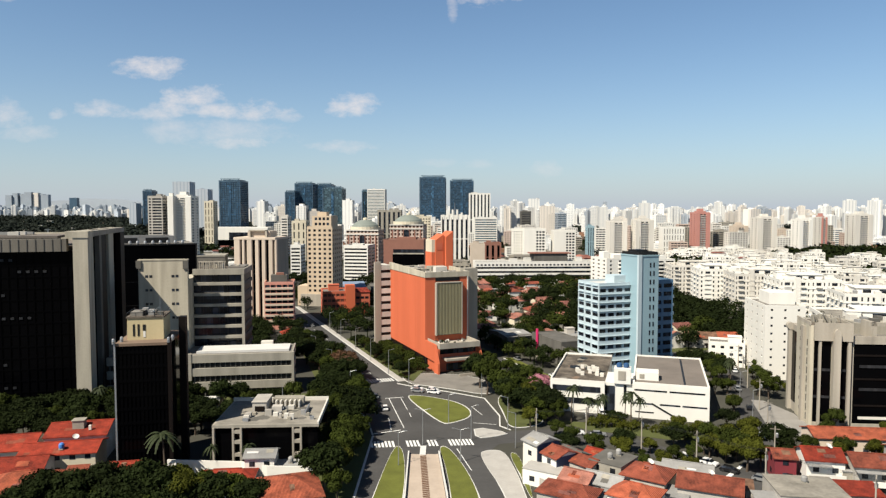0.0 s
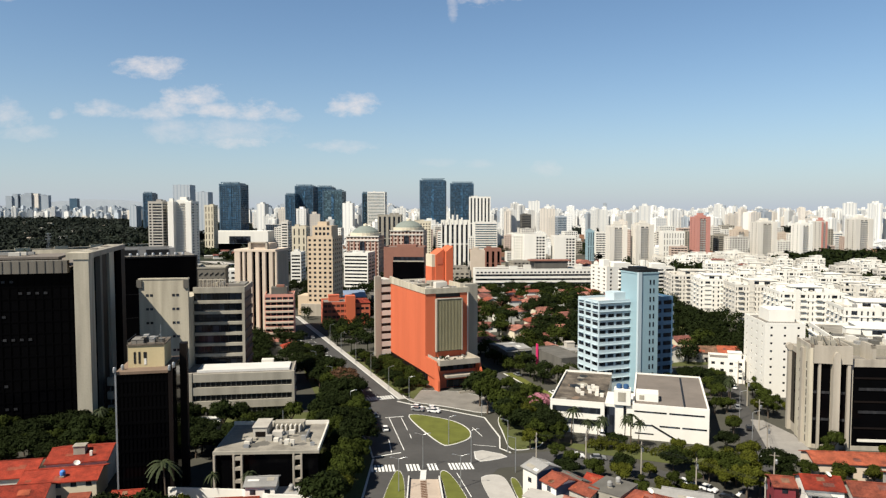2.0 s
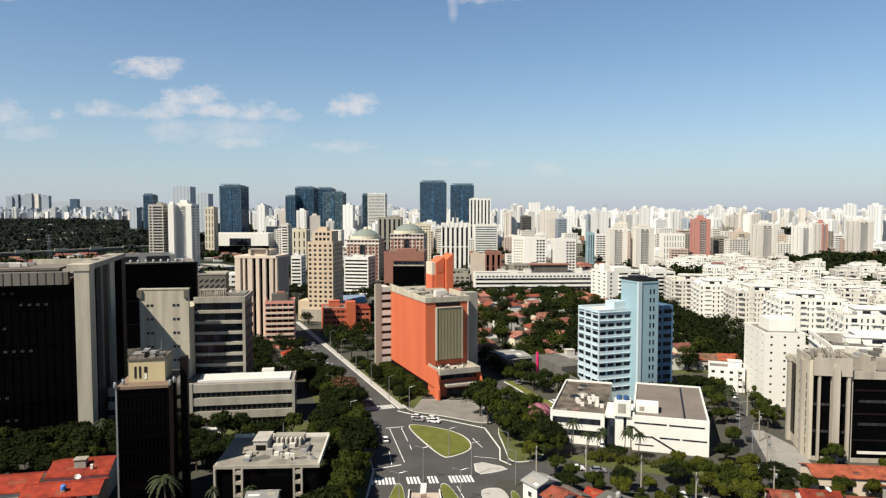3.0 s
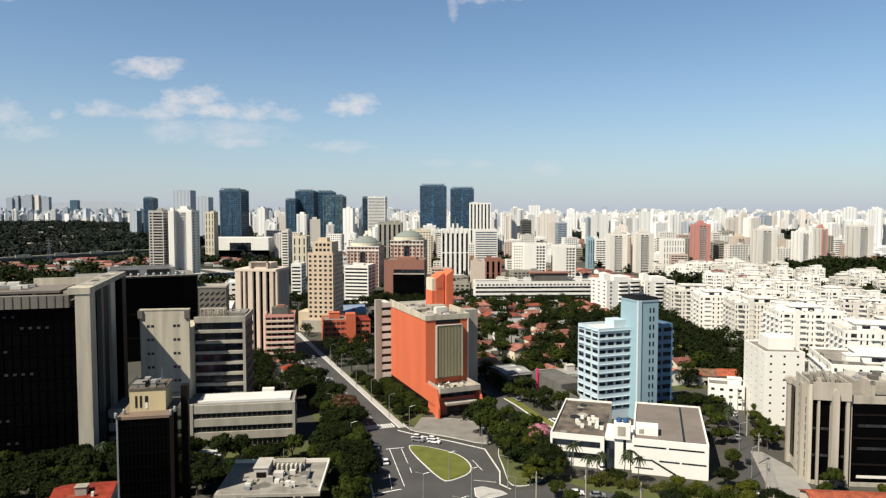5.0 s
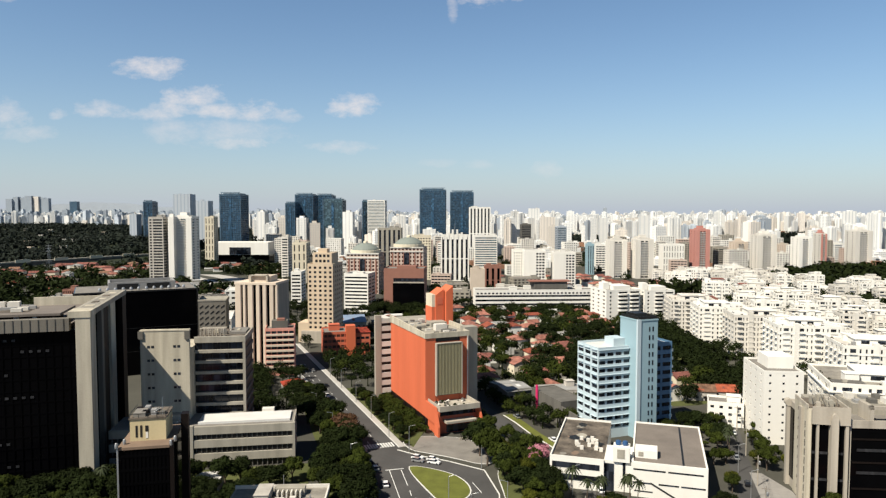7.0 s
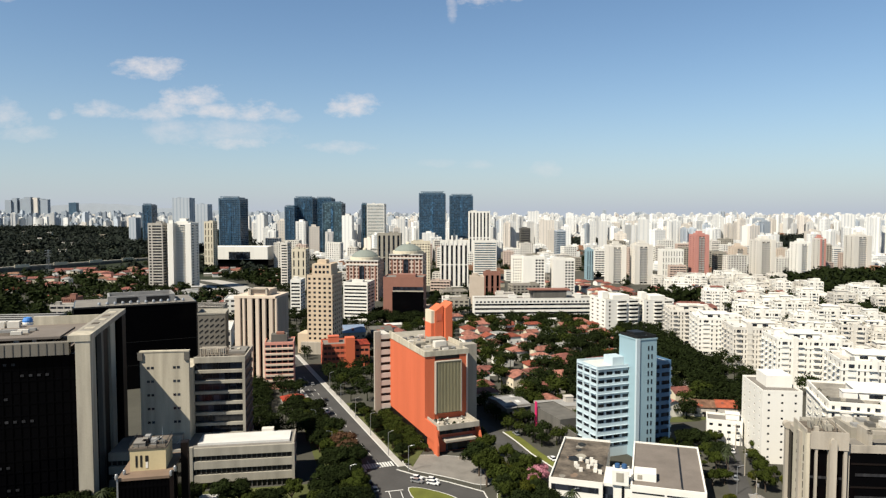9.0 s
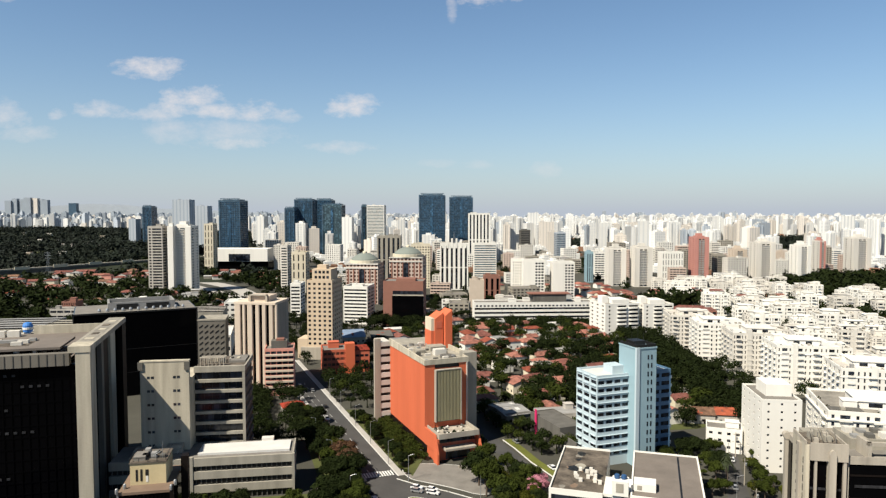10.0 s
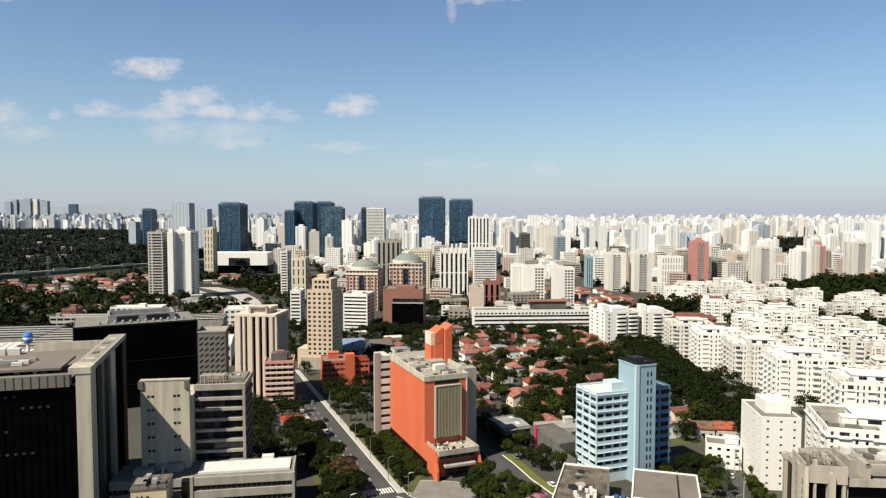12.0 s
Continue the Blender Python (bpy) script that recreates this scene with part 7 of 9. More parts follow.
# ---- houses ----
def house(x, y, yaw, w, d, h, roof="tile", wall="white_old", kind="hip", label="", lite=False, rise=None):
    lab = label or {"tile": "rendered house with a red clay tile roof", "tile_orange": "rendered house with an orange clay tile roof", "tile_brown": "rendered house with a brown tile roof",
                    "tile_old": "rendered house with a weathered tile roof", "tile_pale": "rendered house with a faded tile roof", "zinc": "rendered house with a grey sheet roof"}.get(roof, "small rendered house with a flat roof")
    th = thing("house", pose(x, y, 0, 0, 0, yaw), lab, "house", "houses")
    c, s = math.cos(radians(yaw)), math.sin(radians(yaw))
    take(x - (w / 2) * c + (d / 2) * s, y - (w / 2) * s - (d / 2) * c, yaw, w, d, 0.5)
    part("wall", Bm().box(-w / 2, -d / 2, 0, w / 2, d / 2, h), wall, th)
    e, r = 0.45, rise or min(w, d) * 0.22
    a, b = w / 2 + e, d / 2 + e
    if kind == "hip":
        k = max(0.4, a - b * 0.8)
        pts = [(-a, -b, h), (a, -b, h), (a, b, h), (-a, b, h), (-k, 0, h + r), (k, 0, h + r)]
        low = [(px, py, pz - 0.22) for px, py, pz in pts[:4]]
        rf = Bm().add(pts + low, [(0, 1, 5, 4), (1, 2, 5), (2, 3, 4, 5), (3, 0, 4), (6, 7, 1, 0), (7, 8, 2, 1), (8, 9, 3, 2), (9, 6, 0, 3), (9, 8, 7, 6)])
    elif kind == "gable":
        rf = Bm().add([(-a, -b, h - 0.1), (a, -b, h - 0.1), (a, 0, h + r), (-a, 0, h + r), (a, b, h - 0.1), (-a, b, h - 0.1),
                       (-a, -b, h - 0.32), (a, -b, h - 0.32), (a, 0, h + r - 0.22), (-a, 0, h + r - 0.22), (a, b, h - 0.32), (-a, b, h - 0.32)],
                      [(0, 1, 2, 3), (3, 2, 4, 5), (6, 9, 8, 7), (9, 11, 10, 8), (0, 6, 7, 1), (4, 10, 11, 5), (1, 7, 8, 2), (2, 8, 10, 4), (0, 3, 9, 6), (3, 5, 11, 9)])
        part("gable_wall", Bm().add([(-w / 2, -d / 2, h), (-w / 2, d / 2, h), (-w / 2, 0, h + r - 0.2), (w / 2, -d / 2, h), (w / 2, d / 2, h), (w / 2, 0, h + r - 0.2)], [(0, 2, 1), (3, 4, 5), (0, 3, 5, 2), (1, 2, 5, 4)]), wall, th)
    else:
        rf = Bm().box(-a + 0.3, -b + 0.3, h, a - 0.3, b - 0.3, h + 0.18)
    part("roof", rf, roof, th)
    if kind in ("hip", "gable") and not lite:
        k = max(0.4, a - b * 0.8) if kind == "hip" else a
        part("ridge_cap", Bm().tube((-k, 0, h + r + 0.02), (k, 0, h + r + 0.02), 0.16, 0.16, 6), roof, th)
        # relaid and mossy patches, and sheets over leaks, lying on the slopes
        q = random.Random(int(x * 7 + y * 3))
        for side in (-1, 1):
            for _ in range(2):
                reach = k if kind == "hip" else a - 0.6
                x0 = q.uniform(-reach, reach * 0.5)
                x1 = min(x0 + q.uniform(0.8, 2.6), reach)
                s0 = q.uniform(0.08, 0.6)
                s1 = min(0.92, s0 + q.uniform(0.15, 0.4))
                lift = 0.05
                base = h if kind == "hip" else h - 0.1
                at = lambda px, s, up: (px, side * b * (1 - s), base + (h + r - base) * s + up)
                pc = Bm().add([at(x0, s0, lift), at(x1, s0, lift), at(x1, s1, lift), at(x0, s1, lift), at(x0, s0, -0.02), at(x1, s0, -0.02), at(x1, s1, -0.02), at(x0, s1, -0.02)],
                              [(0, 1, 2, 3)] if side < 0 else [(3, 2, 1, 0)])
                pc.f += [(4, 5, 1, 0), (5, 6, 2, 1), (6, 7, 3, 2), (7, 4, 0, 3)]
                part("roof_patch", pc, q.choice(["tile_brown", "tile_old", "tile_dusty", "tile_dusty", "tile_orange"] if roof != "zinc" else ["concrete_dark", "roofing_light", "screed", "concrete_grey"]), th)
    if not lite:
        part("door", Bm().box(w * 0.12, -d / 2 - 0.05, 0, w * 0.12 + 0.9, -d / 2 + 0.04, 2.1), "bronze", th, "dark brown door")
    win = Bm().box(-0.6, -0.05, 0, 0.6, 0.04, 1.1).mesh("window", "glass")
    n = max(1, int(w / 3.2))
    if lite:
        if y > 540:
            return th
        for sx in (-1, 1):
            part("window", win, "glass", th, m=pose(sx * w * 0.25, -d / 2, 1.1))
        return th
    for lev in range(2 if h > 5.2 else 1):
        for i in range(n):
            part("window", win, "glass", th, m=pose(-w / 2 + (i + 0.5) * w / n, -d / 2, 1.1 + lev * 2.8))
            if i < max(1, int(d / 4)):
                part("window", win, "glass", th, m=pose(-w / 2, d / 2 - (i + 0.5) * d / max(1, int(d / 4)), 1.1 + lev * 2.8, 0, 0, -90))
    return th


# close houses, lower left
h1 = house(-89.5, 167, 12, 13.5, 12.5, 6.3, "tile", "white_old", "gable", rise=1.6)
part("vent_row", Bm().box(2.5, -4.6, 6.9, 3.1, -4.0, 8.0), "white_old", h1)
part("roof_tank", Bm().box(-1.4, -3.6, 7.0, 1.2, -1.4, 9.0).box(-1.6, -3.8, 9.0, 1.4, -1.2, 9.15), "concrete_grey", h1)
house(-88.0, 155.5, 12, 16, 9.5, 5.4, "tile", "cream", "gable", rise=1.3)
house(-101, 160, 12, 9, 12, 5.0, "tile", "white_old", "gable")
house(-94.0, 145.5, 12, 15, 8.5, 4.8, "tile", "white_old", "gable")
house(-84.5, 134.0, 14, 12, 11, 5.6, "tile_orange", "white", "hip")
house(-68.2, 144.0, 10, 5.5, 5.0, 5.4, "tile", "white_old", "gable", rise=0.9)
house(-99, 132, 14, 11, 11, 5.4, "tile", "white_old", "hip")
house(-46.0, 143, 6, 11, 6.5, 3.6, "tile", "white_old", "hip")
house(-30.8, 134.2, 18, 11.5, 13, 4.8, "tile_orange", "white", "hip", rise=2.2)
house(-40.6, 150, 4, 6.4, 5.6, 6.0, "zinc", "white", "gable", "narrow white house with a light sheet roof", rise=0.9)
house(-34.4, 149.5, 4, 6.0, 5.0, 3.6, "zinc", "white_old", "flat")
solid("garden_wall", Bm().prism(strip([(-62, 150.6), (-45, 149.4), (-38.6, 146.9), (-27.6, 146.0)], 0.3), 0, 4.2), "white", "white rendered garden wall beside houses", "wall")
house(-70.5, 200, 8, 7.5, 11, 3.4, "roofing_light", "dingy", "flat", "low car shelter with a pale sheet roof")
# close houses, lower right
hb = house(22.8, 156.0, -58, 5.0, 6.6, 7.0, "zinc", "white_old", "gable", "narrow white house with navy flank", rise=1.2)
part("navy_flank", Bm().box(2.5, -3.25, 0, 2.62, 3.25, 7.0), "navy", hb)
hb = house(26.4, 150.8, -58, 4.8, 6.6, 5.8, "tile_old", "white", "gable", "narrow house with red tile roof and navy flank", rise=1.2)
part("navy_flank", Bm().box(2.4, -3.25, 0, 2.52, 3.25, 5.8), "navy", hb)
house(22.4, 147.0, -30, 8.5, 4.6, 3.6, "pave", "white", "flat", "white walled front yard with terrace")
house(29.2, 153.6, -58, 7.0, 5.0, 5.0, "concrete_dark", "dingy", "gable", "narrow house with a dark sheet roof", rise=0.9)
house(31.6, 148.6, -52, 7.0, 5.0, 4.8, "tile_old", "dingy", "gable")
house(28.6, 140.6, -35, 6.0, 6.0, 4.4, "tile_pale", "dingy", "gable")
house(37.6, 147.6, -40, 7.5, 8.5, 5.6, "concrete_dark", "concrete_grey", "flat", "unpainted concrete house with a flat roof")
house(36.4, 155.0, -40, 6.0, 4.6, 4.0, "tile", "dingy", "gable")
house(25.2, 133.4, -30, 11, 7, 4.4, "tile_old", "dingy", "hip")
house(33.8, 139.4, -35, 7.5, 6.0, 4.2, "zinc", "dingy", "gable")
house(43.6, 141.6, -34, 9.0, 8.5, 4.9, "tile_old", "dingy", "hip")
house(54.4, 136.0, -24, 12, 8.5, 4.8, "tile_old", "dingy", "gable", rise=1.7)
house(53.6, 146.4, -24, 10, 4.5, 4.2, "zinc", "concrete_grey", "gable")
house(38.4, 132.6, -34, 9, 8, 4.4, "tile_orange", "white", "hip")
house(73.0, 134.5, -8, 13, 11, 4.6, "screed", "dingy", "flat", "low dingy building with a flat roof")
house(76.4, 151.0, -12, 4.4, 6.5, 5.6, "tile_old", "maroon", "gable", "maroon shop with a red tile roof", rise=1.0)
for hx, hy, hr, hw in ((83.0, 147.4, "tile", "white"), (91.2, 143.6, "tile_old", "dingy")):
    h2 = house(hx, hy, -12, 7.6, 7.6, 6.6, hr, hw, "gable", "two-storey house with a balcony and red tile roof", rise=1.6)
    part("balcony", Bm().box(-3.6, -5.3, 2.7, 3.6, -3.8, 2.9).box(-3.6, -5.3, 2.9, 3.6, -5.15, 3.9), "white", h2)
    for px in (-3.4, 3.2):
        part("balcony_post", Bm().box(px, -5.25, 0, px + 0.2, -5.05, 2.7), "white", h2)
    part("porch_roof", Bm().box(-3.8, -5.4, 5.5, 1.0, -3.8, 5.7), "zinc", h2)
house(87.2, 145.0, -12, 2.6, 6.0, 4.6, "zinc", "concrete_grey", "flat", "narrow grey annexe between houses")
house(105.6, 150, -8, 8, 10, 6, "tile_orange", "dingy", "gable")
house(107.0, 167.5, -6, 30, 8.5, 4.6, "tile_orange", "sand", "gable", "long beige building with a low orange roof", rise=1.4)
house(116, 150, -6, 9, 9, 5, "tile_old", "dingy", "hip")
house(-69.5, 313, 22, 10, 8, 4.0, "tile", "dingy", "hip")
house(128.5, 299, -10, 14, 9, 4.6, "tile_orange", "dingy", "gable")
house(114.5, 301, -10, 13, 9, 4.4, "tile_brown", "dingy", "gable")


def lean_to(x, y, yaw, w, d, h, roof="zinc"):
    th = thing("lean_to", pose(x, y, 0, 0, 0, yaw), "small lean-to shed with a sloping sheet roof" if roof == "zinc" else "small lean-to shed with a sloping tile roof", "shed", "back-yard sheds")
    part("wall", Bm().box(-w / 2, -d / 2, 0, w / 2, d / 2, h), "dingy", th)
    part("roof", Bm().add([(-w / 2 - 0.2, -d / 2 - 0.3, h), (w / 2 + 0.2, -d / 2 - 0.3, h), (w / 2 + 0.2, d / 2 + 0.1, h + 0.8), (-w / 2 - 0.2, d / 2 + 0.1, h + 0.8), (-w / 2 - 0.2, -d / 2 - 0.3, h - 0.12), (w / 2 + 0.2, -d / 2 - 0.3, h - 0.12), (w / 2 + 0.2, d / 2 + 0.1, h + 0.68), (-w / 2 - 0.2, d / 2 + 0.1, h + 0.68)],
                          [(0, 1, 2, 3), (7, 6, 5, 4), (0, 4, 5, 1), (1, 5, 6, 2), (2, 6, 7, 3), (3, 7, 4, 0)]), roof, th)
    part("door", Bm().box(-0.45, -d / 2 - 0.05, 0, 0.45, -d / 2 + 0.02, 2.0), "mullion", th)


def water_tank(x, y, z, r=0.6, m="zinc"):
    th = thing("water_tank", pose(x, y, z), "round roof water tank on a low stand", "water tank", "water tanks")
    part("tank", Bm().lathe([(r * 0.85, 0.3), (r, 0.5), (r, 1.2), (r * 0.6, 1.5)], 12), m, th)
    part("stand", Bm().box(-r * 0.8, -r * 0.8, 0, r * 0.8, r * 0.8, 0.3), "concrete_grey", th)


def dish(x, y, z):
    th = thing("satellite_dish", pose(x, y, z, 35, 0, 40), "white satellite dish on a roof", "satellite dish", "dishes")
    part("bowl", Bm().lathe([(0.05, 0.0), (0.45, 0.08), (0.72, 0.26), (0.70, 0.28), (0.4, 0.12), (0.04, 0.05)], 14), "white", th)
    part("mast", Bm().tube((0, 0, 0), (0, 0.25, -0.6), 0.04, 0.04, 6), "steel", th)


for x, y, yaw, w, d, h, rf in ((48.0, 150.4, -28, 4.5, 3, 2.6, "zinc"), (47.6, 135.0, -28, 4.2, 4, 3.0, "zinc"), (62.6, 139.6, -20, 4, 4, 2.8, "tile_brown"), (41.8, 149.6, -40, 3.6, 3, 2.6, "tile_old"), (32.4, 133.0, -30, 3, 5, 3.0, "zinc"),
                               (99.5, 144.0, -8, 6, 4, 2.8, "tile_old"), (64, 131.0, -8, 5, 6, 3.2, "zinc"), (84, 135.4, -8, 8, 6, 3.6, "tile"), (97, 135.5, -8, 9, 7, 3.8, "tile_brown"), (108, 138, -8, 8, 8, 3.8, "tile_old"),
                               (-80.4, 147.0, 12, 4.2, 3.4, 3.0, "tile_old"), (-78.0, 142.6, 12, 3.6, 3, 2.6, "zinc"), (-76.5, 128.0, 12, 5, 5, 3.2, "tile_old")):
    lean_to(x, y, yaw, w, d, h, rf)
for x, y, z in ((36.6, 146.6, 5.78), (39.0, 148.8, 5.78), (73.5, 136, 4.78), (-34.0, 149.6, 3.78)):
    water_tank(x, y, z)
water_tank(-86.8, 152.5, 5.85, 0.6, "blue_gloss")
for x, y, z in ((84.6, 147.0, 8.5), (43.8, 141.4, 7.1), (-86.5, 158.0, 6.9), (54.6, 136.2, 6.7)):
    dish(x, y, z)
for k, pts in enumerate(([(17.8, 150.0), (23.4, 141.8), (27.5, 137.0)], [(59.6, 148.6), (61.4, 142.0)], [(79.2, 146.0), (79.4, 142.6), (96.4, 138.8)])):
    solid("yard_wall", Bm().prism(strip(pts, 0.22), 0, 2.2), "dingy", "dingy rendered yard wall between houses", "wall", "", "yard walls")

# sheds and boxes between the orange tower and the blue block
house(29.5, 297, 21, 12, 19, 7.0, "zinc", "concrete_dark", "gable", "low grey shed with a sheet roof", rise=0.8)
block("dark_warehouse", "dark grey windowless warehouse along a street", 46.0, 262.5, 21, 11, 24, 8.8, "concrete_dark", {}, roofbits=0, category="warehouse", roof="concrete_dark", parapet=0.4)
solid("boundary_wall", Bm().prism(strip([(50.0, 249.5), (46.2, 262.0)], 0.4), 0, 7.6), "concrete_dark", "dark grey boundary wall", "wall")
block("grey_hall", "low dingy windowless hall with a grey sheet roof", 42.6, 289, 10, 20, 11, 6.0, "dingy", {}, roofbits=1, category="hall", roof="zinc", parapet=0.3)
mg = thing("sign_pylon", pose(38.9, 279.5, 0, 0, 0, 21), "tall plain magenta sign pylon beside a warehouse", "sign")
part("panel", Bm().box(-0.2, -0.7, 0.4, 0.2, 0.7, 11.5), "magenta", mg)
part("foot", Bm().box(-0.4, -0.9, 0, 0.4, 0.9, 0.4), "concrete", mg)

# ---- sheds and low rows west of the dark towers ----
def works_hall(x, y, yaw, w, d, h, rows, roof="concrete_grey", label="wide works hall with stepped rows of weathered roof sheets"):
    th = thing("works_hall", pose(x, y, 0, 0, 0, yaw), label, "warehouse", "works halls")
    take(x, y, yaw, w, d, 2)
    part("wall", Bm().box(0, 0, 0, w, d, h), "concrete_grey", th)
    step = d / rows
    bay = Bm().add([(0, 0.4, 0), (w + 0.6, 0.4, 0), (w + 0.6, 0, 0.95), (0, 0, 0.95), (0, step, 0.2), (w + 0.6, step, 0.2)], [(3, 2, 5, 4), (0, 3, 4), (1, 5, 2)]).mesh("roof_bay", roof)
    band = Bm().box(0.2, 0.3, 0.1, w + 0.4, 0.5, 0.85).mesh("roof_glazing", "glass")
    for i in range(rows):
        part("roof_bay", bay, roof, th, m=pose(-0.3, i * step, h))
        part("roof_glazing", band, "glass", th, m=pose(-0.3, i * step, h))
    return th


works_hall(-277, 441, 8, 56, 70, 12, 7)
works_hall(-346, 470, 8, 60, 52, 11, 5, "zinc", "wide works hall with grey ridged roof sheets")
works_hall(-222, 538, 12, 46, 34, 13, 4, "dingy", "works hall with pale ridged roof sheets")
for nm, x, y, yaw, w, d, h, wall, rf, fc in (("long_low_block", -322, 556, 4, 78, 14, 13, "dingy", "roofing", (3, 14, 0.55, 0.12)), ("brick_block", -330, 588, 4, 12, 14, 15, "brown_brick", "tile_brown", (3, 8, 0.6, 0.5)), ("white_block", -292, 596, 6, 44, 16, 15, "white", "roofing_light", (3, 9, 0.6, 0.3)),
                                             ("white_block", -190, 590, 10, 44, 26, 14, "white", "roofing_light", (3, 9, 0.6, 0.4)), ("white_block", -262, 494, 8, 24, 18, 15, "white_old", "roofing_light", (3, 6, 0.6, 0.4))):
    block(nm, {"long_low_block": "long low works building with a ribbon of dark windows", "brick_block": "low red brick building beside works halls"}.get(nm, "low white building with a flat roof among trees"), x, y, yaw, w, d, h, wall, dict(f=fc, l=(fc[0], 3, 0.6, 0.5)), roofbits=1, roof=rf, category="building")
wt_ = thing("water_tower", pose(-262, 428, 0), "blue and white painted water tower beside works halls", "water tower")
part("shaft", Bm().lathe([(1.3, 0), (1.0, 6), (1.0, 16), (1.6, 17)], 14), "white", wt_)
part("bowl", Bm().lathe([(1.6, 17), (2.7, 18), (2.9, 22), (2.2, 23.5), (0.2, 24)], 16), "blue_gloss", wt_)
part("band", Bm().lathe([(2.9, 19.4), (2.96, 19.6), (2.96, 20.6), (2.9, 20.8)], 16), "white", wt_)
wsh = house(-66, 478, 14, 20, 26, 7.5, "blue_sheet", "concrete_grey", "gable", "grey shed with a blue-grey sheet roof", rise=3.0)
part("end_window", Bm().box(-4, -13.1, 2, 4, -12.95, 4), "glass", wsh)
house(-45, 486, 14, 15, 24, 6.5, "concrete_dark", "concrete_dark", "gable", "dark shed with a weathered sheet roof", rise=2.0)

# terraced rows with brick-red roofs in front of the raised railway
ROWS = [(-535, 985, 5, 62), (-448, 1005, 5, 54), (-520, 945, 5, 40), (-462, 950, 4, 52), (-505, 900, 4, 34), (-440, 905, 4, 36), (-420, 860, 4, 30), (-480, 850, 4, 36), (-420, 960, 4, 40), (-600, 930, 6, 44), (-560, 880, 5, 40), (-640, 880, 6, 50), (-395, 905, 4, 34), (-455, 800, 4, 30), (-300, 970, 0, 34), (-310, 1000, 0, 34)]
for i, (x, y, yaw, w) in enumerate(ROWS):
    for k in range(2):
        ww = w * rnd.uniform(0.32, 0.44)
        house(x + (k - 0.5) * w * 0.52, y + rnd.uniform(-9, 9), yaw + rnd.choice([0, 0, 90]), ww, rnd.uniform(9, 13), rnd.uniform(5, 8.5), ("tile_dusty", "tile_brown", "tile_dusty", "tile_pale", "zinc")[(i + 2 * k) % 5], ("white_old", "pink", "white_old", "cream")[(i + k) % 4], "hip" if i % 3 else "gable", "low terrace with a dusty brick-red tile roof", lite=True, rise=2.2)
    take(x - w / 2, y - 24, yaw, w, 16, 0)

# the pale expressway that leaves the avenue for the left
EXP = chaikin([(-196, 700), (-214, 760), (-250, 830), (-312, 905), (-420, 990)], 2)
solid("road_expressway", Bm().prism(strip(EXP, 20), 0, 0.03), "pave", "pale concrete expressway curving away", "road")
for a, b in zip(EXP, EXP[1:]):
    ang = math.degrees(math.atan2(b[1] - a[1], b[0] - a[0]))
    take(a[0] + 13 * math.sin(radians(ang)), a[1] - 13 * math.cos(radians(ang)), ang, math.hypot(b[0] - a[0], b[1] - a[1]), 30, 2)

# random streets of houses
zones = [((18, 300, 122, 545), 420, 0.8), ((128, 690, 205, 850), 60, 0.95), ((-60, 480, 20, 560), 20, 0.7), ((-330, 560, -190, 1050), 90, 0.6), ((-700, 600, -330, 1000), 36, 0.75),
         ((140, 560, 420, 850), 40, 0.6), ((60, 600, 560, 860), 60, 0.8), ((-30, 330, 20, 480), 26, 0.8), ((-260, 480, -130, 560), 24, 0.5)]
for (x0, y0, x1, y1), n, red in zones:
    for _ in range(n):
        x, y = rnd.uniform(x0, x1), rnd.uniform(y0, y1)
        w, d = rnd.uniform(8, 14), rnd.uniform(7, 11)
        if abs(x) > 0.68 * y + 10 or not free(x, y, max(w, d) * 0.46) or any(near_line(x, y, l, 11) for l in LANES):
            continue
        if rnd.random() < red:
            house(x, y, rnd.choice([20, 20, -70, 12]) + rnd.uniform(-5, 5), w, d, rnd.uniform(3.4, 6.2), rnd.choice(["tile_dusty", "tile_brown", "tile_dusty", "tile_old"] if x < -150 else ["tile_old", "tile_pale", "tile_dusty", "tile_dusty", "tile_pale", "tile_pale"]), rnd.choice(["white", "white_old", "cream"]), rnd.choice(["hip", "gable"]), lite=True)
        else:
            house(x, y, 20 + rnd.uniform(-5, 5), w, d, rnd.uniform(3.4, 7), rnd.choice(["zinc", "roofing_light", "roofing"]), rnd.choice(["white", "white_old", "concrete_grey"]), "flat", lite=True)

# white-roofed sheds behind the left towers
for i, (x, y, w, d, h, rf) in enumerate(((-262, 330, 58, 40, 14, "roofing_light"), (-205, 392, 40, 30, 12, "zinc"), (-300, 420, 60, 40, 10, "roofing_light"), (-170, 430, 34, 40, 13, "roofing_light"), (-232, 470, 40, 34, 10, "roofing"))):
    b = block("warehouse", "wide low warehouse with pale sheet roof", x, y, 14, w, d, h, "white_old", dict(f=(2, 9, 0.6, 0.3)), roofbits=2, category="warehouse", roof=rf)
    rib = Bm().box(-0.15, 0.6, 0, 0.15, d - 0.6, 0.35).mesh("roof_rib", "white_old")
    for k in range(int(w / 5)):
        part("roof_rib", rib, "white_old", b, m=pose(3 + k * 5, 0, h + 0.1))

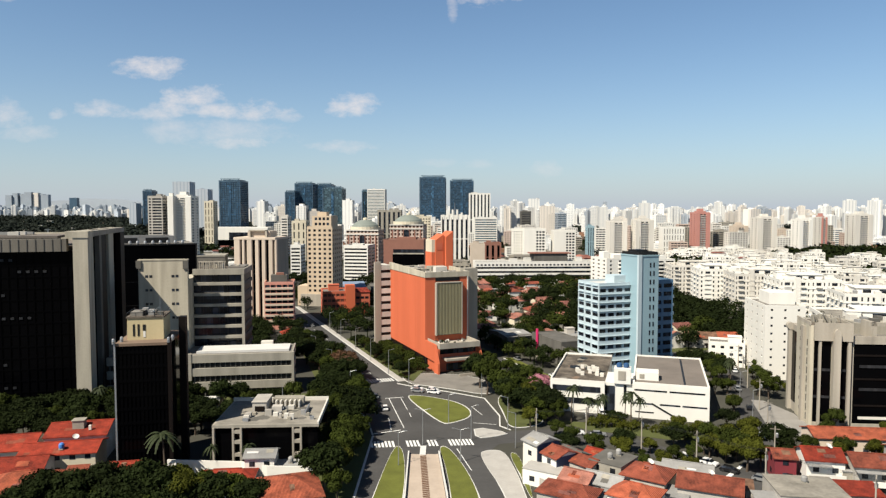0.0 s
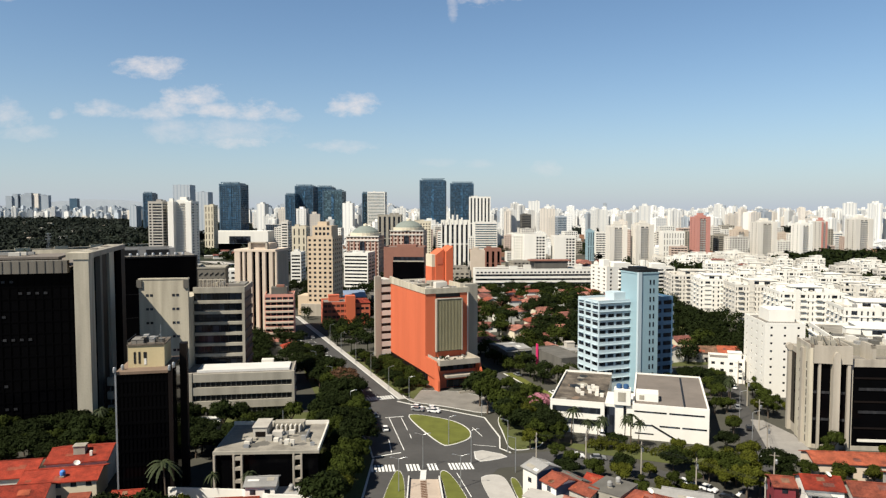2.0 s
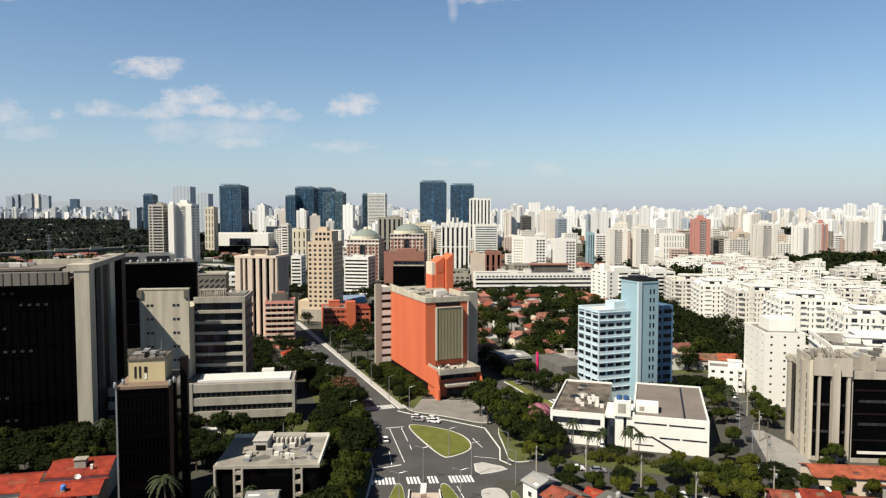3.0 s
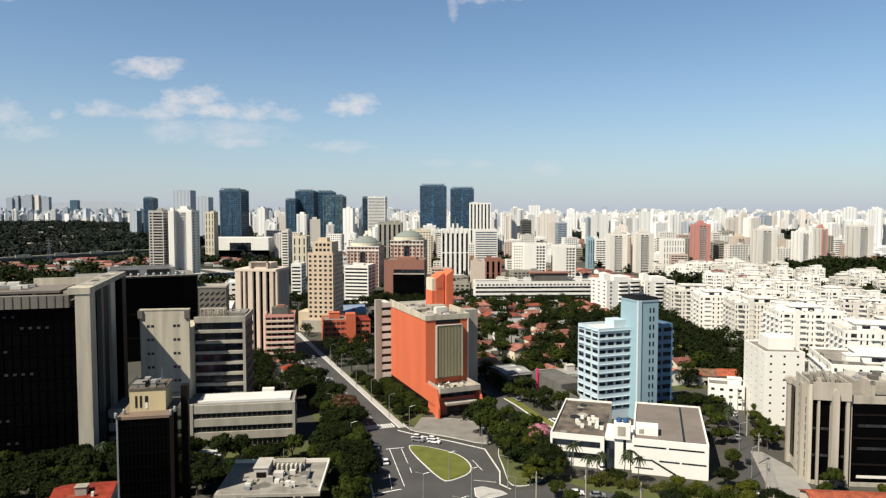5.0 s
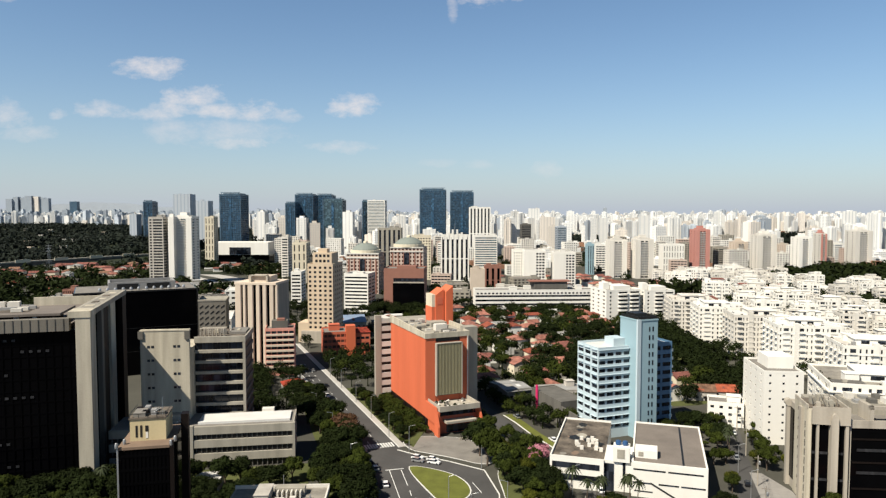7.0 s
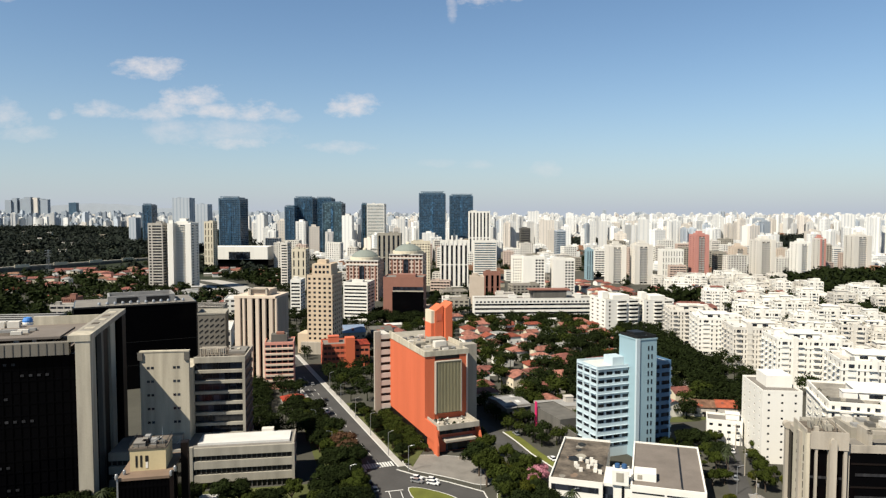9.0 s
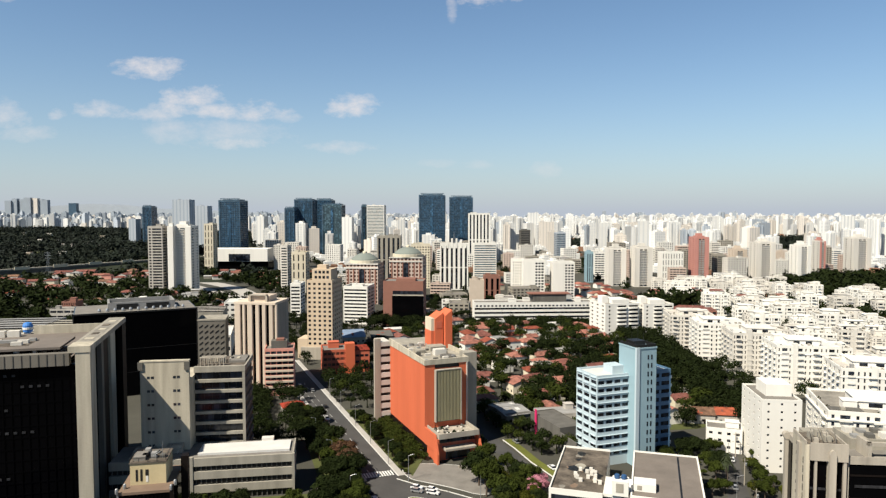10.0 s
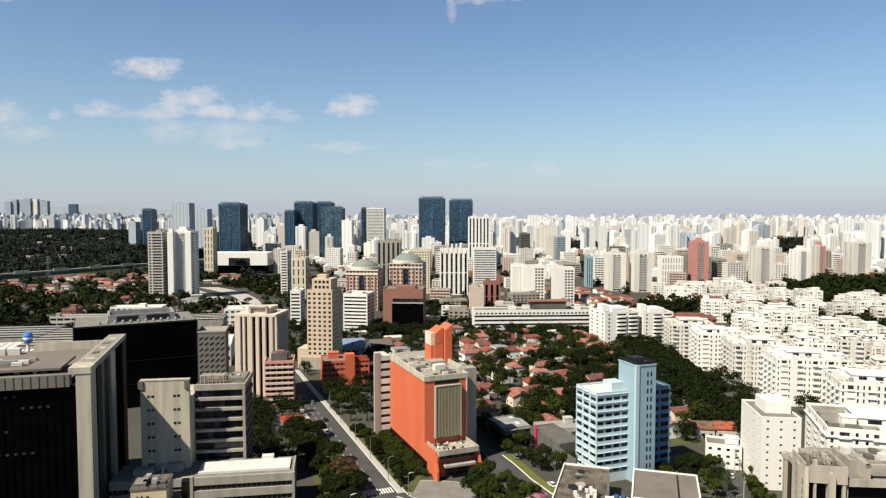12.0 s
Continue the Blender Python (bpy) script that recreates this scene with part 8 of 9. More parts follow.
# mid-height buildings between the landmarks
n = 0
for _ in range(900):
    x, y = rnd.uniform(-420, 620), rnd.uniform(560, 1300)
    if n > 105 or (-0.37 * y < x < -0.16 * y and y < 1090) or abs(x) > 0.66 * y or in_woods(x, y) or (x > 130 and y < 870) or (x < -150 and y < 1000) or any(near_line(x, y, l, 22) for l in LANES):
        continue
    w, d = rnd.uniform(14, 30), rnd.uniform(12, 24)
    if not all(free(x + a, y + b) for a, b in ((0, 0), (w, 0), (w, d), (0, d), (w / 2, d / 2))):
        continue
    h = rnd.uniform(7, 13) if y < 900 and x < 130 else rnd.uniform(10, 22) if y < 900 else rnd.uniform(12, 40)
    fl, bay = round(h / 3.2), max(3, round(w / 4))
    block("building", "pale mid-rise building among city blocks", x, y, rnd.uniform(-12, 12), w, d, h, rnd.choice(["white", "white", "white_old", "white_old", "facing", "concrete_grey"]),
          dict(f=(fl, bay, 0.5, rnd.choice([0.1, 0.4, 0.5])), l=(fl, 3, 0.5, 0.4), r=(fl, 3, 0.5, 0.4)), t=0.6, roofbits=1, group="city blocks")
    n += 1


# ---- the far city ----
def far_city(name, material, n, seed, y0, y1, hmin, hmax, label, lean=0.0):
    r = random.Random(seed)
    b = Bm()
    k = 0
    while k < n:
        y = y0 + (y1 - y0) * r.random() ** 0.8
        x = r.uniform(-0.70, 0.70) * y if not lean else (lean + r.uniform(-0.36, 0.30)) * y
        if y < 2900 and x < -0.28 * y and ridge(x, y) > 0.5 or (in_woods(x, y)):
            continue
        if 1420 < y < 2400 and 0.47 * y < x < 0.56 * y or 1650 < y < 2050 and 0.17 * y < x < 0.30 * y:
            continue
        if material == "haze_b" and not lean and x > 0.03 * y and r.random() < 0.75:
            continue
        if hmax < 20 and x < -0.2 * y and y < 2400:
            continue
        k += 1
        if y < 1900 and not free(x, y, 14):
            continue
        w, d = r.uniform(11, 26), r.uniform(11, 24)
        h = min(hmax, max(hmin, r.gauss((hmin + hmax) / 2, (hmax - hmin) / 4.2)))
        c, s = math.cos(q := r.uniform(-0.4, 0.4)), math.sin(q)
        fr = ((x, y), (c, s), (-s, c))
        z = ridge(x, y)
        b.obox(fr, 0, w, 0, d, z, z + h)
        b.obox(fr, w * 0.3, w * 0.7, d * 0.2, d * 0.8, z + h, z + h + r.uniform(2, 5))
        if r.random() < 0.5:
            b.obox(fr, w * 0.12, w * 0.26, -1.0, 0, z, z + h - 2)
            b.obox(fr, w * 0.74, w * 0.88, -1.0, 0, z, z + h - 2)
    solid(name, b, material, label, "far buildings", "stuff")


# distance haze sits in the wall colours of the far city
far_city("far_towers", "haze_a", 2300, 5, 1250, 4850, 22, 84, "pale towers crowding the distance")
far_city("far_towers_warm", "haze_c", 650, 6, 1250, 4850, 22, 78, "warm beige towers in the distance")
far_city("far_towers_grey", "haze_b", 700, 7, 1500, 4900, 26, 96, "towers in the distance tinted haze grey-blue")
far_city("far_towers_west", "haze_d", 420, 15, 2300, 4900, 24, 90, "towers beyond the wooded ridge tinted haze grey-blue", -0.34)
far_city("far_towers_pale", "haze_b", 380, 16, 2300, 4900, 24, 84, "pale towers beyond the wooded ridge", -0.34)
far_city("far_low_blocks", "haze_a", 1600, 8, 1000, 3400, 6, 18, "low pale buildings filling the distance")
far_city("far_low_roofs", "tile_brown", 700, 9, 900, 3000, 4, 8, "low red-brown roofs in the distance")

# a faint range of hills beyond the city, haze put into its colour
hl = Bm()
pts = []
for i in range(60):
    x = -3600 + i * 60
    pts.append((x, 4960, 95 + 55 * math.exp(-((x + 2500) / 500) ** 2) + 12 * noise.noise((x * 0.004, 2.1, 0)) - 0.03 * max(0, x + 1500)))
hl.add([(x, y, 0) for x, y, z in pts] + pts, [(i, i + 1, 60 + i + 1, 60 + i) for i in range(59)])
solid("backdrop_hills", hl, "haze_b", "hills on the horizon in a faint blue-grey haze tint", "hills")


# ---- trees ----
def make_tree(seed, height, spread, leaf, label, n=1150):
    r = random.Random(seed)
    th = thing("tree", pose(0, 0, -400), label, "tree", "street trees")
    tr = Bm()
    fork = height * r.uniform(0.28, 0.36)
    tr.tube((0, 0, -0.2), (r.uniform(-0.2, 0.2), r.uniform(-0.2, 0.2), fork), 0.34, 0.22)
    lobes = []
    m = r.randint(6, 8)
    for i in range(m):
        t = i * 2 * math.pi / m + r.uniform(-0.4, 0.4)
        k = spread * r.uniform(0.42, 0.72)
        z = height * r.uniform(0.52, 0.80)
        tip = (k * math.cos(t), k * math.sin(t), z)
        mid = (tip[0] * 0.5, tip[1] * 0.5, fork + (z - fork) * 0.62)
        tr.tube((0, 0, fork * 0.9), mid, 0.17, 0.11, 5)
        tr.tube(mid, tip, 0.11, 0.04, 5)
        lobes.append((*tip, spread * r.uniform(0.30, 0.46)))
    lobes.append((0, 0, height * 0.78, spread * 0.5))
    lobes.append((r.uniform(-1, 1), r.uniform(-1, 1), height * 0.66, spread * 0.55))
    part("trunk", tr, "bark", th)
    cr = Bm()
    leaf_cloud(cr, r, lobes, n, spread * 0.105)
    leaf_cloud(cr, r, [(x, y, z, q * 0.72) for x, y, z, q in lobes], n // 4, spread * 0.2)
    part("crown", cr, leaf, th)
    return th


def make_palm(seed, height):
    r = random.Random(seed)
    th = thing("palm_tree", pose(0, 0, -400), "slender palm with arching green fronds", "palm tree", "palms")
    tr = Bm()
    last = Vector((0, 0, -0.2))
    for i in range(5):
        p = Vector((0.12 * i * i * 0.3, 0, height * (i + 1) / 5))
        tr.tube(last, p, 0.2 - i * 0.015, 0.19 - i * 0.015, 7)
        last = p
    part("trunk", tr, "bark", th)
    for i in range(19):
        t, el = i * 2.399, r.uniform(0.1, 1.1)
        b = Bm()
        L = r.uniform(2.4, 3.3)
        pts = []
        for k in range(8):
            q = k / 7
            out = L * q * math.cos(el * (1 - 0.4 * q))
            up = L * q * math.sin(el) - 1.7 * q * q * L * 0.55
            pts.append(last + Vector((out * math.cos(t), out * math.sin(t), up)))
        side = Vector((-math.sin(t), math.cos(t), 0))
        for k in range(7):
            for sg in (-1, 1):
                a, c = pts[k], pts[k + 1]
                w = 0.34 * (1 - (k / 7) ** 2) + 0.05
                b.add([a, c, c + side * sg * w + Vector((0, 0, -0.25 * w)), a + side * sg * w * 0.9 + Vector((0, 0, -0.3 * w))], [(0, 1, 2, 3)])
        part("frond", b, "frond", th)
    return th


KINDS = dict(
    a=make_tree(1, 9.5, 4.8, "leaf_a", "broad green street tree with uneven crown"),
    b=make_tree(2, 8.0, 4.2, "leaf_b", "yellow-green garden tree with open crown"),
    c=make_tree(3, 11.0, 5.4, "leaf_c", "large deep green tree with dense crown"),
    d=make_tree(4, 7.0, 3.6, "leaf_a", "small green tree with rounded crown"),
    e=make_tree(5, 12.0, 5.0, "leaf_c", "tall dark tree with ragged crown"),
    red=make_tree(6, 8.0, 4.0, "leaf_red", "russet tree between green trees"),
    pink=make_tree(7, 6.0, 3.4, "blossom", "small tree in pink blossom"),
    palm=make_palm(8, 8.0),
)
used = set()


def plant(kind, x, y, s=1.0):
    src = KINDS[kind]
    m = Matrix.LocRotScale((x, y, 0), Euler((0, 0, rnd.uniform(0, 6.28))), (s * rnd.uniform(0.9, 1.1), s * rnd.uniform(0.9, 1.1), s * rnd.uniform(0.85, 1.15)))
    if kind not in used:
        used.add(kind)
        src.matrix_basis = m
        return
    copy_thing(src, m)


SPOTS = []


def grove(kinds, n, x0, y0, x1, y1, s0=0.8, s1=1.15, gap=4.2, skew=0.0, road=7.5, keep=None):
    k = 0
    for _ in range(n * 6):
        if k >= n:
            break
        y = rnd.uniform(y0, y1)
        x = rnd.uniform(x0, x1) + skew * (y - y0)
        if not free(x, y, 0.6) or any(near_line(x, y, l, road) for l in LANES[1:4]) or near_line(x, y, AVE_NEAR, 8.2):
            continue
        if -30 < x < 20 and 135 < y < 230 and not (x < -22 - max(0, 0.15 * (y - 190))):
            continue
        if any((x - a) ** 2 + (y - b) ** 2 < gap * gap for a, b in SPOTS):
            continue
        SPOTS.append((x, y))
        if keep is None:
            plant(rnd.choice(kinds), x, y, rnd.uniform(s0, s1))
        else:
            keep.append((x, y, rnd.uniform(s0, s1)))
        k += 1


def thicket(name, material, spots, label, per=330):
    """Many trees seen as one mass: leaves on uneven lobes over short trunks."""
    r = random.Random(31)
    b = Bm()
    for x, y, s in spots:
        hgt, sp = 9.5 * s * r.uniform(0.85, 1.2), 4.9 * s
        lobes = [(x, y, hgt * 0.72, sp * 0.6)]
        for i in range(5):
            t = i * 1.257 + r.uniform(-0.4, 0.4)
            q = sp * r.uniform(0.4, 0.65)
            lobes.append((x + q * math.cos(t), y + q * math.sin(t), hgt * r.uniform(0.45, 0.75), sp * r.uniform(0.34, 0.5)))
        leaf_cloud(b, r, lobes, per, sp * 0.15)
        b.tube((x, y, -0.1), (x, y, hgt * 0.6), 0.3, 0.15, 5)
    solid(name, b, material, label, "trees", "stuff")


grove("acc", 28, -36, 226, -26, 300, 0.75, 1.0, 4.0, -0.40)
take(-58, 136, 0, 31, 19, 0)
grove("acca", 32, -38, 150, -22.5, 222, 0.8, 1.1, 4.0)
# mostly dark kinds: shade over these trees put into the leaf colour
grove("cccccae", 34, -100, 176, -46, 209, 0.75, 1.05, 4.4)
grove("ccad", 46, -25, 238, -11.0, 304, 0.38, 0.72, 2.3, -0.37)
grove("acab", 16, 15, 218, 30, 250, 0.8, 1.1, 4.4)
grove("caab", 12, 18, 190, 32, 222, 0.75, 1.0, 4.2)
grove("abda", 12, 22, 178, 34, 192, 0.5, 0.85, 3.6, road=5.8)
grove("acbd", 24, 30, 152, 84, 171, 0.45, 0.8, 3.2, road=5.4)
grove("abd", 10, 58, 170, 86, 182, 0.45, 0.7, 3.4, road=5.2)
grove("acda", 30, 78, 182, 112, 262, 0.6, 1.0, 4.0, road=5.2)
# these two left groves get near-black leaves in place of shade
grove("ccca", 30, -140, 168, -96, 198, 0.8, 1.05, 4.4)
grove("cacccc", 22, -84, 112, -42, 134, 0.8, 1.1, 4.2)
grove("cabd", 16, 92, 214, 112, 262, 0.6, 0.9, 3.6, road=4.6)
grove("abad", 18, 64, 140, 120, 182, 0.55, 0.8, 4.4)
hedge = [(-6.8 - 0.378 * q - 0.926 * o, 259.5 + 0.926 * q - 0.378 * o, rnd.uniform(0.28, 0.5)) for q in range(-6, 44, 2) for o in (2.4, 5.2, 8.4) if rnd.random() < 0.8]
hedge2 = [(38 + q * 1.0 + rnd.uniform(-0.6, 0.6), 188.6 - q * 0.30 + rnd.uniform(-1.6, 1.6), rnd.uniform(0.18, 0.42)) for q in range(42) if rnd.random() < 0.9]
thicket("shrubs", "leaf_b", hedge2, "yellow-green shrubs before the white building", 200)
thicket("hedge", "leaf_a", hedge, "dense garden shrubs along the orange tower", 260)
park_trees, garden, office_row, wild = [], [], [], []
grove("c", 150, 60, 288, 152, 450, 0.9, 1.35, 4.6, keep=park_trees)
thicket("park_trees", "leaf_c", park_trees, "dense dark green park trees", 420)
grove("c", 95, 18, 300, 122, 545, 0.75, 1.35, 4.6, keep=garden)
grove("c", 70, -50, 330, 20, 540, 0.7, 1.1, 4.6, keep=garden)
grove("c", 90, -112, 262, -52, 345, 0.65, 1.0, 3.4, keep=wild)
grove("c", 40, -62, 320, -22, 430, 0.6, 1.0, 3.8, keep=wild)
grove("c", 40, -116, 378, -82, 500, 0.6, 1.0, 4.2, keep=wild)
grove("c", 34, 14, 255, 62, 335, 0.5, 0.85, 4.0, keep=garden)
thicket("garden_trees", "leaf_c", garden[::2], "dark green garden trees between low houses")
thicket("garden_trees", "leaf_a", garden[1::2], "green garden trees between low houses")
grove("c", 44, 20, 534, 128, 557, 0.8, 1.0, 3.6, keep=office_row)
grove("c", 40, -60, 536, -5, 556, 0.9, 1.3, 3.8, keep=office_row)
grove("c", 34, 130, 440, 156, 540, 0.8, 1.1, 4.2, keep=office_row)
grove("c", 70, -40, 562, 90, 720, 0.7, 1.1, 5.0, keep=office_row)
grove("c", 40, -130, 500, -40, 600, 0.7, 1.1, 5.0, keep=office_row)
among = []
grove("c", 260, 150, 300, 470, 700, 0.8, 1.35, 4.4, keep=among)
thicket("street_trees", "leaf_c", among, "dark street trees between blocks of flats", 220)
thicket("row_trees", "leaf_c", office_row, "dark trees in a row before offices")
grove("c", 110, -330, 430, -130, 1000, 0.9, 1.3, 7.0, keep=wild)
thicket("yard_trees", "leaf_c", wild, "dark trees around distant yards", 220)
for kind, x, y, s in (("b", 76, 166, 1.0), ("a", 70.5, 161, 0.9), ("b", 65, 163.5, 0.8), ("b", 79, 173, 0.9), ("c", 82, 164, 0.9), ("a", 73, 170, 0.8), ("a", 60, 160.5, 0.6), ("d", 55, 158, 0.7), ("red", -34.2, 240, 1.25), ("red", -37.5, 248.5, 1.1), ("b", -31, 232, 1.0), ("b", -40, 255, 1.0), ("pink", 31.4, 221.5, 1.15), ("pink", 32.4, 226.5, 1.0), ("pink", 29.8, 217.5, 0.85), ("c", 12.5, 228.5, 1.3), ("a", 14.5, 220, 1.45), ("a", 19.0, 211.5, 1.4),
                      ("palm", -99.5, 194, 1.0), ("palm", -61, 146.8, 1.4), ("c", -73, 135, 1.0), ("c", -67, 134, 1.05), ("c", -78, 131, 1.0), ("b", -60.5, 136, 1.15), ("b", -54.5, 135, 1.15), ("a", -48, 133.5, 1.05), ("b", -50.5, 129.5, 1.2), ("a", -42, 132, 1.0), ("c", -38, 131, 0.9), ("a", -64, 128, 1.1), ("b", -23.5, 150, 1.05), ("a", -24.0, 157.5, 1.0), ("a", -22.8, 164.5, 0.95), ("c", -25.5, 143, 1.1), ("a", -22.4, 171.5, 0.9), ("a", -22.0, 139, 0.9), ("palm", -52, 150, 0.7), ("palm", -44, 151.5, 0.7), ("palm", 36.5, 191, 1.0), ("palm", 41, 190, 0.9), ("palm", 43.5, 189.2, 0.85), ("palm", 45.5, 189.5, 0.95), ("palm", 51, 188.5, 0.85), ("palm", 52.6, 188.0, 0.95), ("palm", 54.6, 187.2, 0.8), ("c", 47.5, 188.6, 0.5), ("c", 49.6, 188.0, 0.45), ("palm", -86, 206, 1.0), ("palm", -69, 166, 0.9), ("palm", -121, 225, 1.2), ("palm", 96.5, 226, 0.9), ("palm", 99, 232, 0.9), ("palm", 101, 238, 0.85),
                      ("c", -66, 183, 0.8), ("c", -62, 186, 0.7), ("a", 105.8, 259.9, 0.80), ("c", 99.6, 240.5, 0.80), ("a", 93.6, 221.6, 0.75), ("b", 87.1, 201.9, 0.70), ("a", 117.1, 248.9, 0.80), ("c", 126.4, 255.2, 0.70), ("b", 70.1, 154.3, 1.00), ("b", 74.3, 156.7, 0.90), ("a", 67.7, 170.5, 0.75), ("b", 71.4, 167.2, 0.70), ("a", 62.6, 173.4, 0.60), ("a", 45.6, 171.3, 0.55), ("b", 51.3, 166.0, 0.60), ("a", 30.3, 179.2, 0.60), ("a", 32.9, 171.3, 0.60)):
    plant(kind, x, y, s)


# ---- distant woods ----
RAIL = [(-760, 830), (-652, 1003), (-592, 1103), (-532, 1204), (-440, 1340)]


def far_woods(name, spots, material, size, label, per=34):
    r = random.Random(21)
    b = Bm()
    for x, y in spots:
        s = size * r.uniform(0.75, 1.3)
        leaf_cloud(b, r, [(x, y, ridge(x, y) + s * 0.9, s), (x + s * 0.6, y, ridge(x, y) + s * 0.6, s * 0.7)], int(per * 1.3), s * 0.36, 0.8, False)
    solid(name, b, material, label, "woods", "stuff")


CLEAR = []
hill = Bm()
nx, ny = 40, 46
for j in range(ny + 1):
    for i in range(nx + 1):
        y = 900 + j * 38
        x = -0.72 * y + i / nx * 0.46 * y
        hill.v.append((x, y, ridge(x, y) + 0.35))
hill.f += [(j * (nx + 1) + i, j * (nx + 1) + i + 1, (j + 1) * (nx + 1) + i + 1, (j + 1) * (nx + 1) + i) for j in range(ny) for i in range(nx)]
for j in range(9):
    for i in range(4):
        CLEAR.append((-838 + i * 13 + j * 3, 1340 + j * 22))
meadow = Bm()
for j in range(9):
    for i in range(2):
        x, y = -838 + i * 26 + j * 3, 1340 + j * 22
        meadow.v.append((x, y, ridge(x, y) + 1.2))
meadow.f += [(2 * j, 2 * j + 1, 2 * j + 3, 2 * j + 2) for j in range(8)]
solid("ground_clearing", meadow, "lawn", "strip of bright grass up the wooded slope", "ground")
solid("ground_hillside", hill, "hillside", "rough grass on the wooded hillside", "ground")
for _ in range(18):
    y = rnd.uniform(1250, 1900)
    x = rnd.uniform(-0.62, -0.48) * y
    b = block("villa", "small pale house among the trees of a ridge", x, y, rnd.uniform(-20, 20), rnd.uniform(8, 16), 9, rnd.uniform(7, 10), rnd.choice(["white_old", "dingy", "sand"]), dict(f=(2, 4, 0.5, 0.4)), z0=ridge(x, y), roofbits=0, roof=rnd.choice(["tile_dusty", "roofing_light"]), group="houses on the ridge", category="house")
spots = []
for _ in range(2300):
    y = 930 + 1700 * rnd.random()
    x = rnd.uniform(-0.68, -0.26) * y
    if free(x, y, 8) and not near_line(x, y, RAIL, 30) and not near_line(x * 1.06, y * 1.06, RAIL, 55) and (ridge(x, y) > 0.3 or rnd.random() < 0.45) and not any(abs(x - a) < 12 and abs(y - c) < 15 for a, c in CLEAR):
        spots.append((x, y))
far_woods("woods_ridge", spots, "woods", 8.5, "dark green wooded ridge behind the city")
spots = []
for cx, cy, rx, ry in WOODS:
    for _ in range(max(10, int(rx * ry / 62))):
        t, k = rnd.uniform(0, 6.28), math.sqrt(rnd.random())
        spots.append((cx + rx * k * math.cos(t), cy + ry * k * math.sin(t)))
far_woods("woods_east", spots, "leaf_c", 7.0, "dense dark trees among pale flats", 60)
spots = [(rnd.uniform(-0.45, 0.6) * y, y) for y in [rnd.uniform(650, 1700) for _ in range(700)]]
far_woods("woods_city", [p for p in spots if free(*p, 5) and not any(near_line(*p, l, 9) for l in LANES)], "leaf_c", 5.0, "scattered green trees between distant buildings", 40)
spots = [(rnd.uniform(-720, -200), rnd.uniform(470, 1000)) for _ in range(1000)]
far_woods("woods_west", [p for p in spots if free(*p, 3) and not near_line(*p, RAIL, 30) and not near_line(p[0] * 1.06, p[1] * 1.06, RAIL, 55)], "leaf_c", 6.4, "dark trees between low houses", 44)
spots = [(rnd.uniform(0.46, 0.58) * y, y) for y in [rnd.uniform(1700, 2300) for _ in range(220)]] + [(rnd.uniform(0.17, 0.30) * y, y) for y in [rnd.uniform(1680, 1990) for _ in range(240)]]
far_woods("woods_far", spots, "woods", 10, "far patch of dark woods between towers", 30)


# ---- cars ----
def make_car(paint, label):
    th = thing("car", pose(0, 0, -400), label, "car", "cars on the roads")
    prof = [(-2.1, 0.35), (-2.15, 0.7), (-1.9, 0.85), (-1.45, 0.95), (1.0, 0.98), (1.95, 0.82), (2.1, 0.6), (2.1, 0.35)]
    b = Bm()
    n = len(prof)
    b.add([(x, -0.85, z) for x, z in prof] + [(x, 0.85, z) for x, z in prof], [tuple(range(n - 1, -1, -1)), tuple(range(n, 2 * n))] + [(i, (i + 1) % n, n + (i + 1) % n, n + i) for i in range(n)])
    b.add([(-1.35, -0.66, 1.44), (0.35, -0.66, 1.44), (0.35, 0.66, 1.44), (-1.35, 0.66, 1.44), (-1.35, -0.66, 1.40), (0.35, -0.66, 1.40), (0.35, 0.66, 1.40), (-1.35, 0.66, 1.40)],
          [(0, 1, 2, 3), (0, 4, 5, 1), (1, 5, 6, 2), (2, 6, 7, 3), (3, 7, 4, 0)])
    part("body", b, paint, th)
    part("cabin_glass", Bm().add([(-1.85, -0.8, 0.93), (1.05, -0.8, 0.95), (1.05, 0.8, 0.95), (-1.85, 0.8, 0.93), (-1.35, -0.64, 1.42), (0.35, -0.64, 1.42), (0.35, 0.64, 1.42), (-1.35, 0.64, 1.42)],
                                 [(0, 1, 5, 4), (1, 2, 6, 5), (2, 3, 7, 6), (3, 0, 4, 7), (4, 5, 6, 7)]), "glass", th)
    for x in (-1.3, 1.3):
        for y in (-0.8, 0.8):
            part("wheel", Bm().tube((x, y - 0.1, 0.32), (x, y + 0.1, 0.32), 0.32, 0.32, 12), "tyre", th)
    return th


CARS = {k: [make_car(k, l), False] for k, l in (("car_white", "white hatchback on the asphalt"), ("car_silver", "silver hatchback on the asphalt"), ("car_black", "black hatchback on the asphalt"), ("car_red", "red hatchback on the asphalt"))}


def park(paint, x, y, yaw):
    src, was = CARS[paint]
    m = pose(x, y, 0.02, 0, 0, yaw)
    if not was:
        CARS[paint][1] = True
        src.matrix_basis = m
    else:
        copy_thing(src, m)


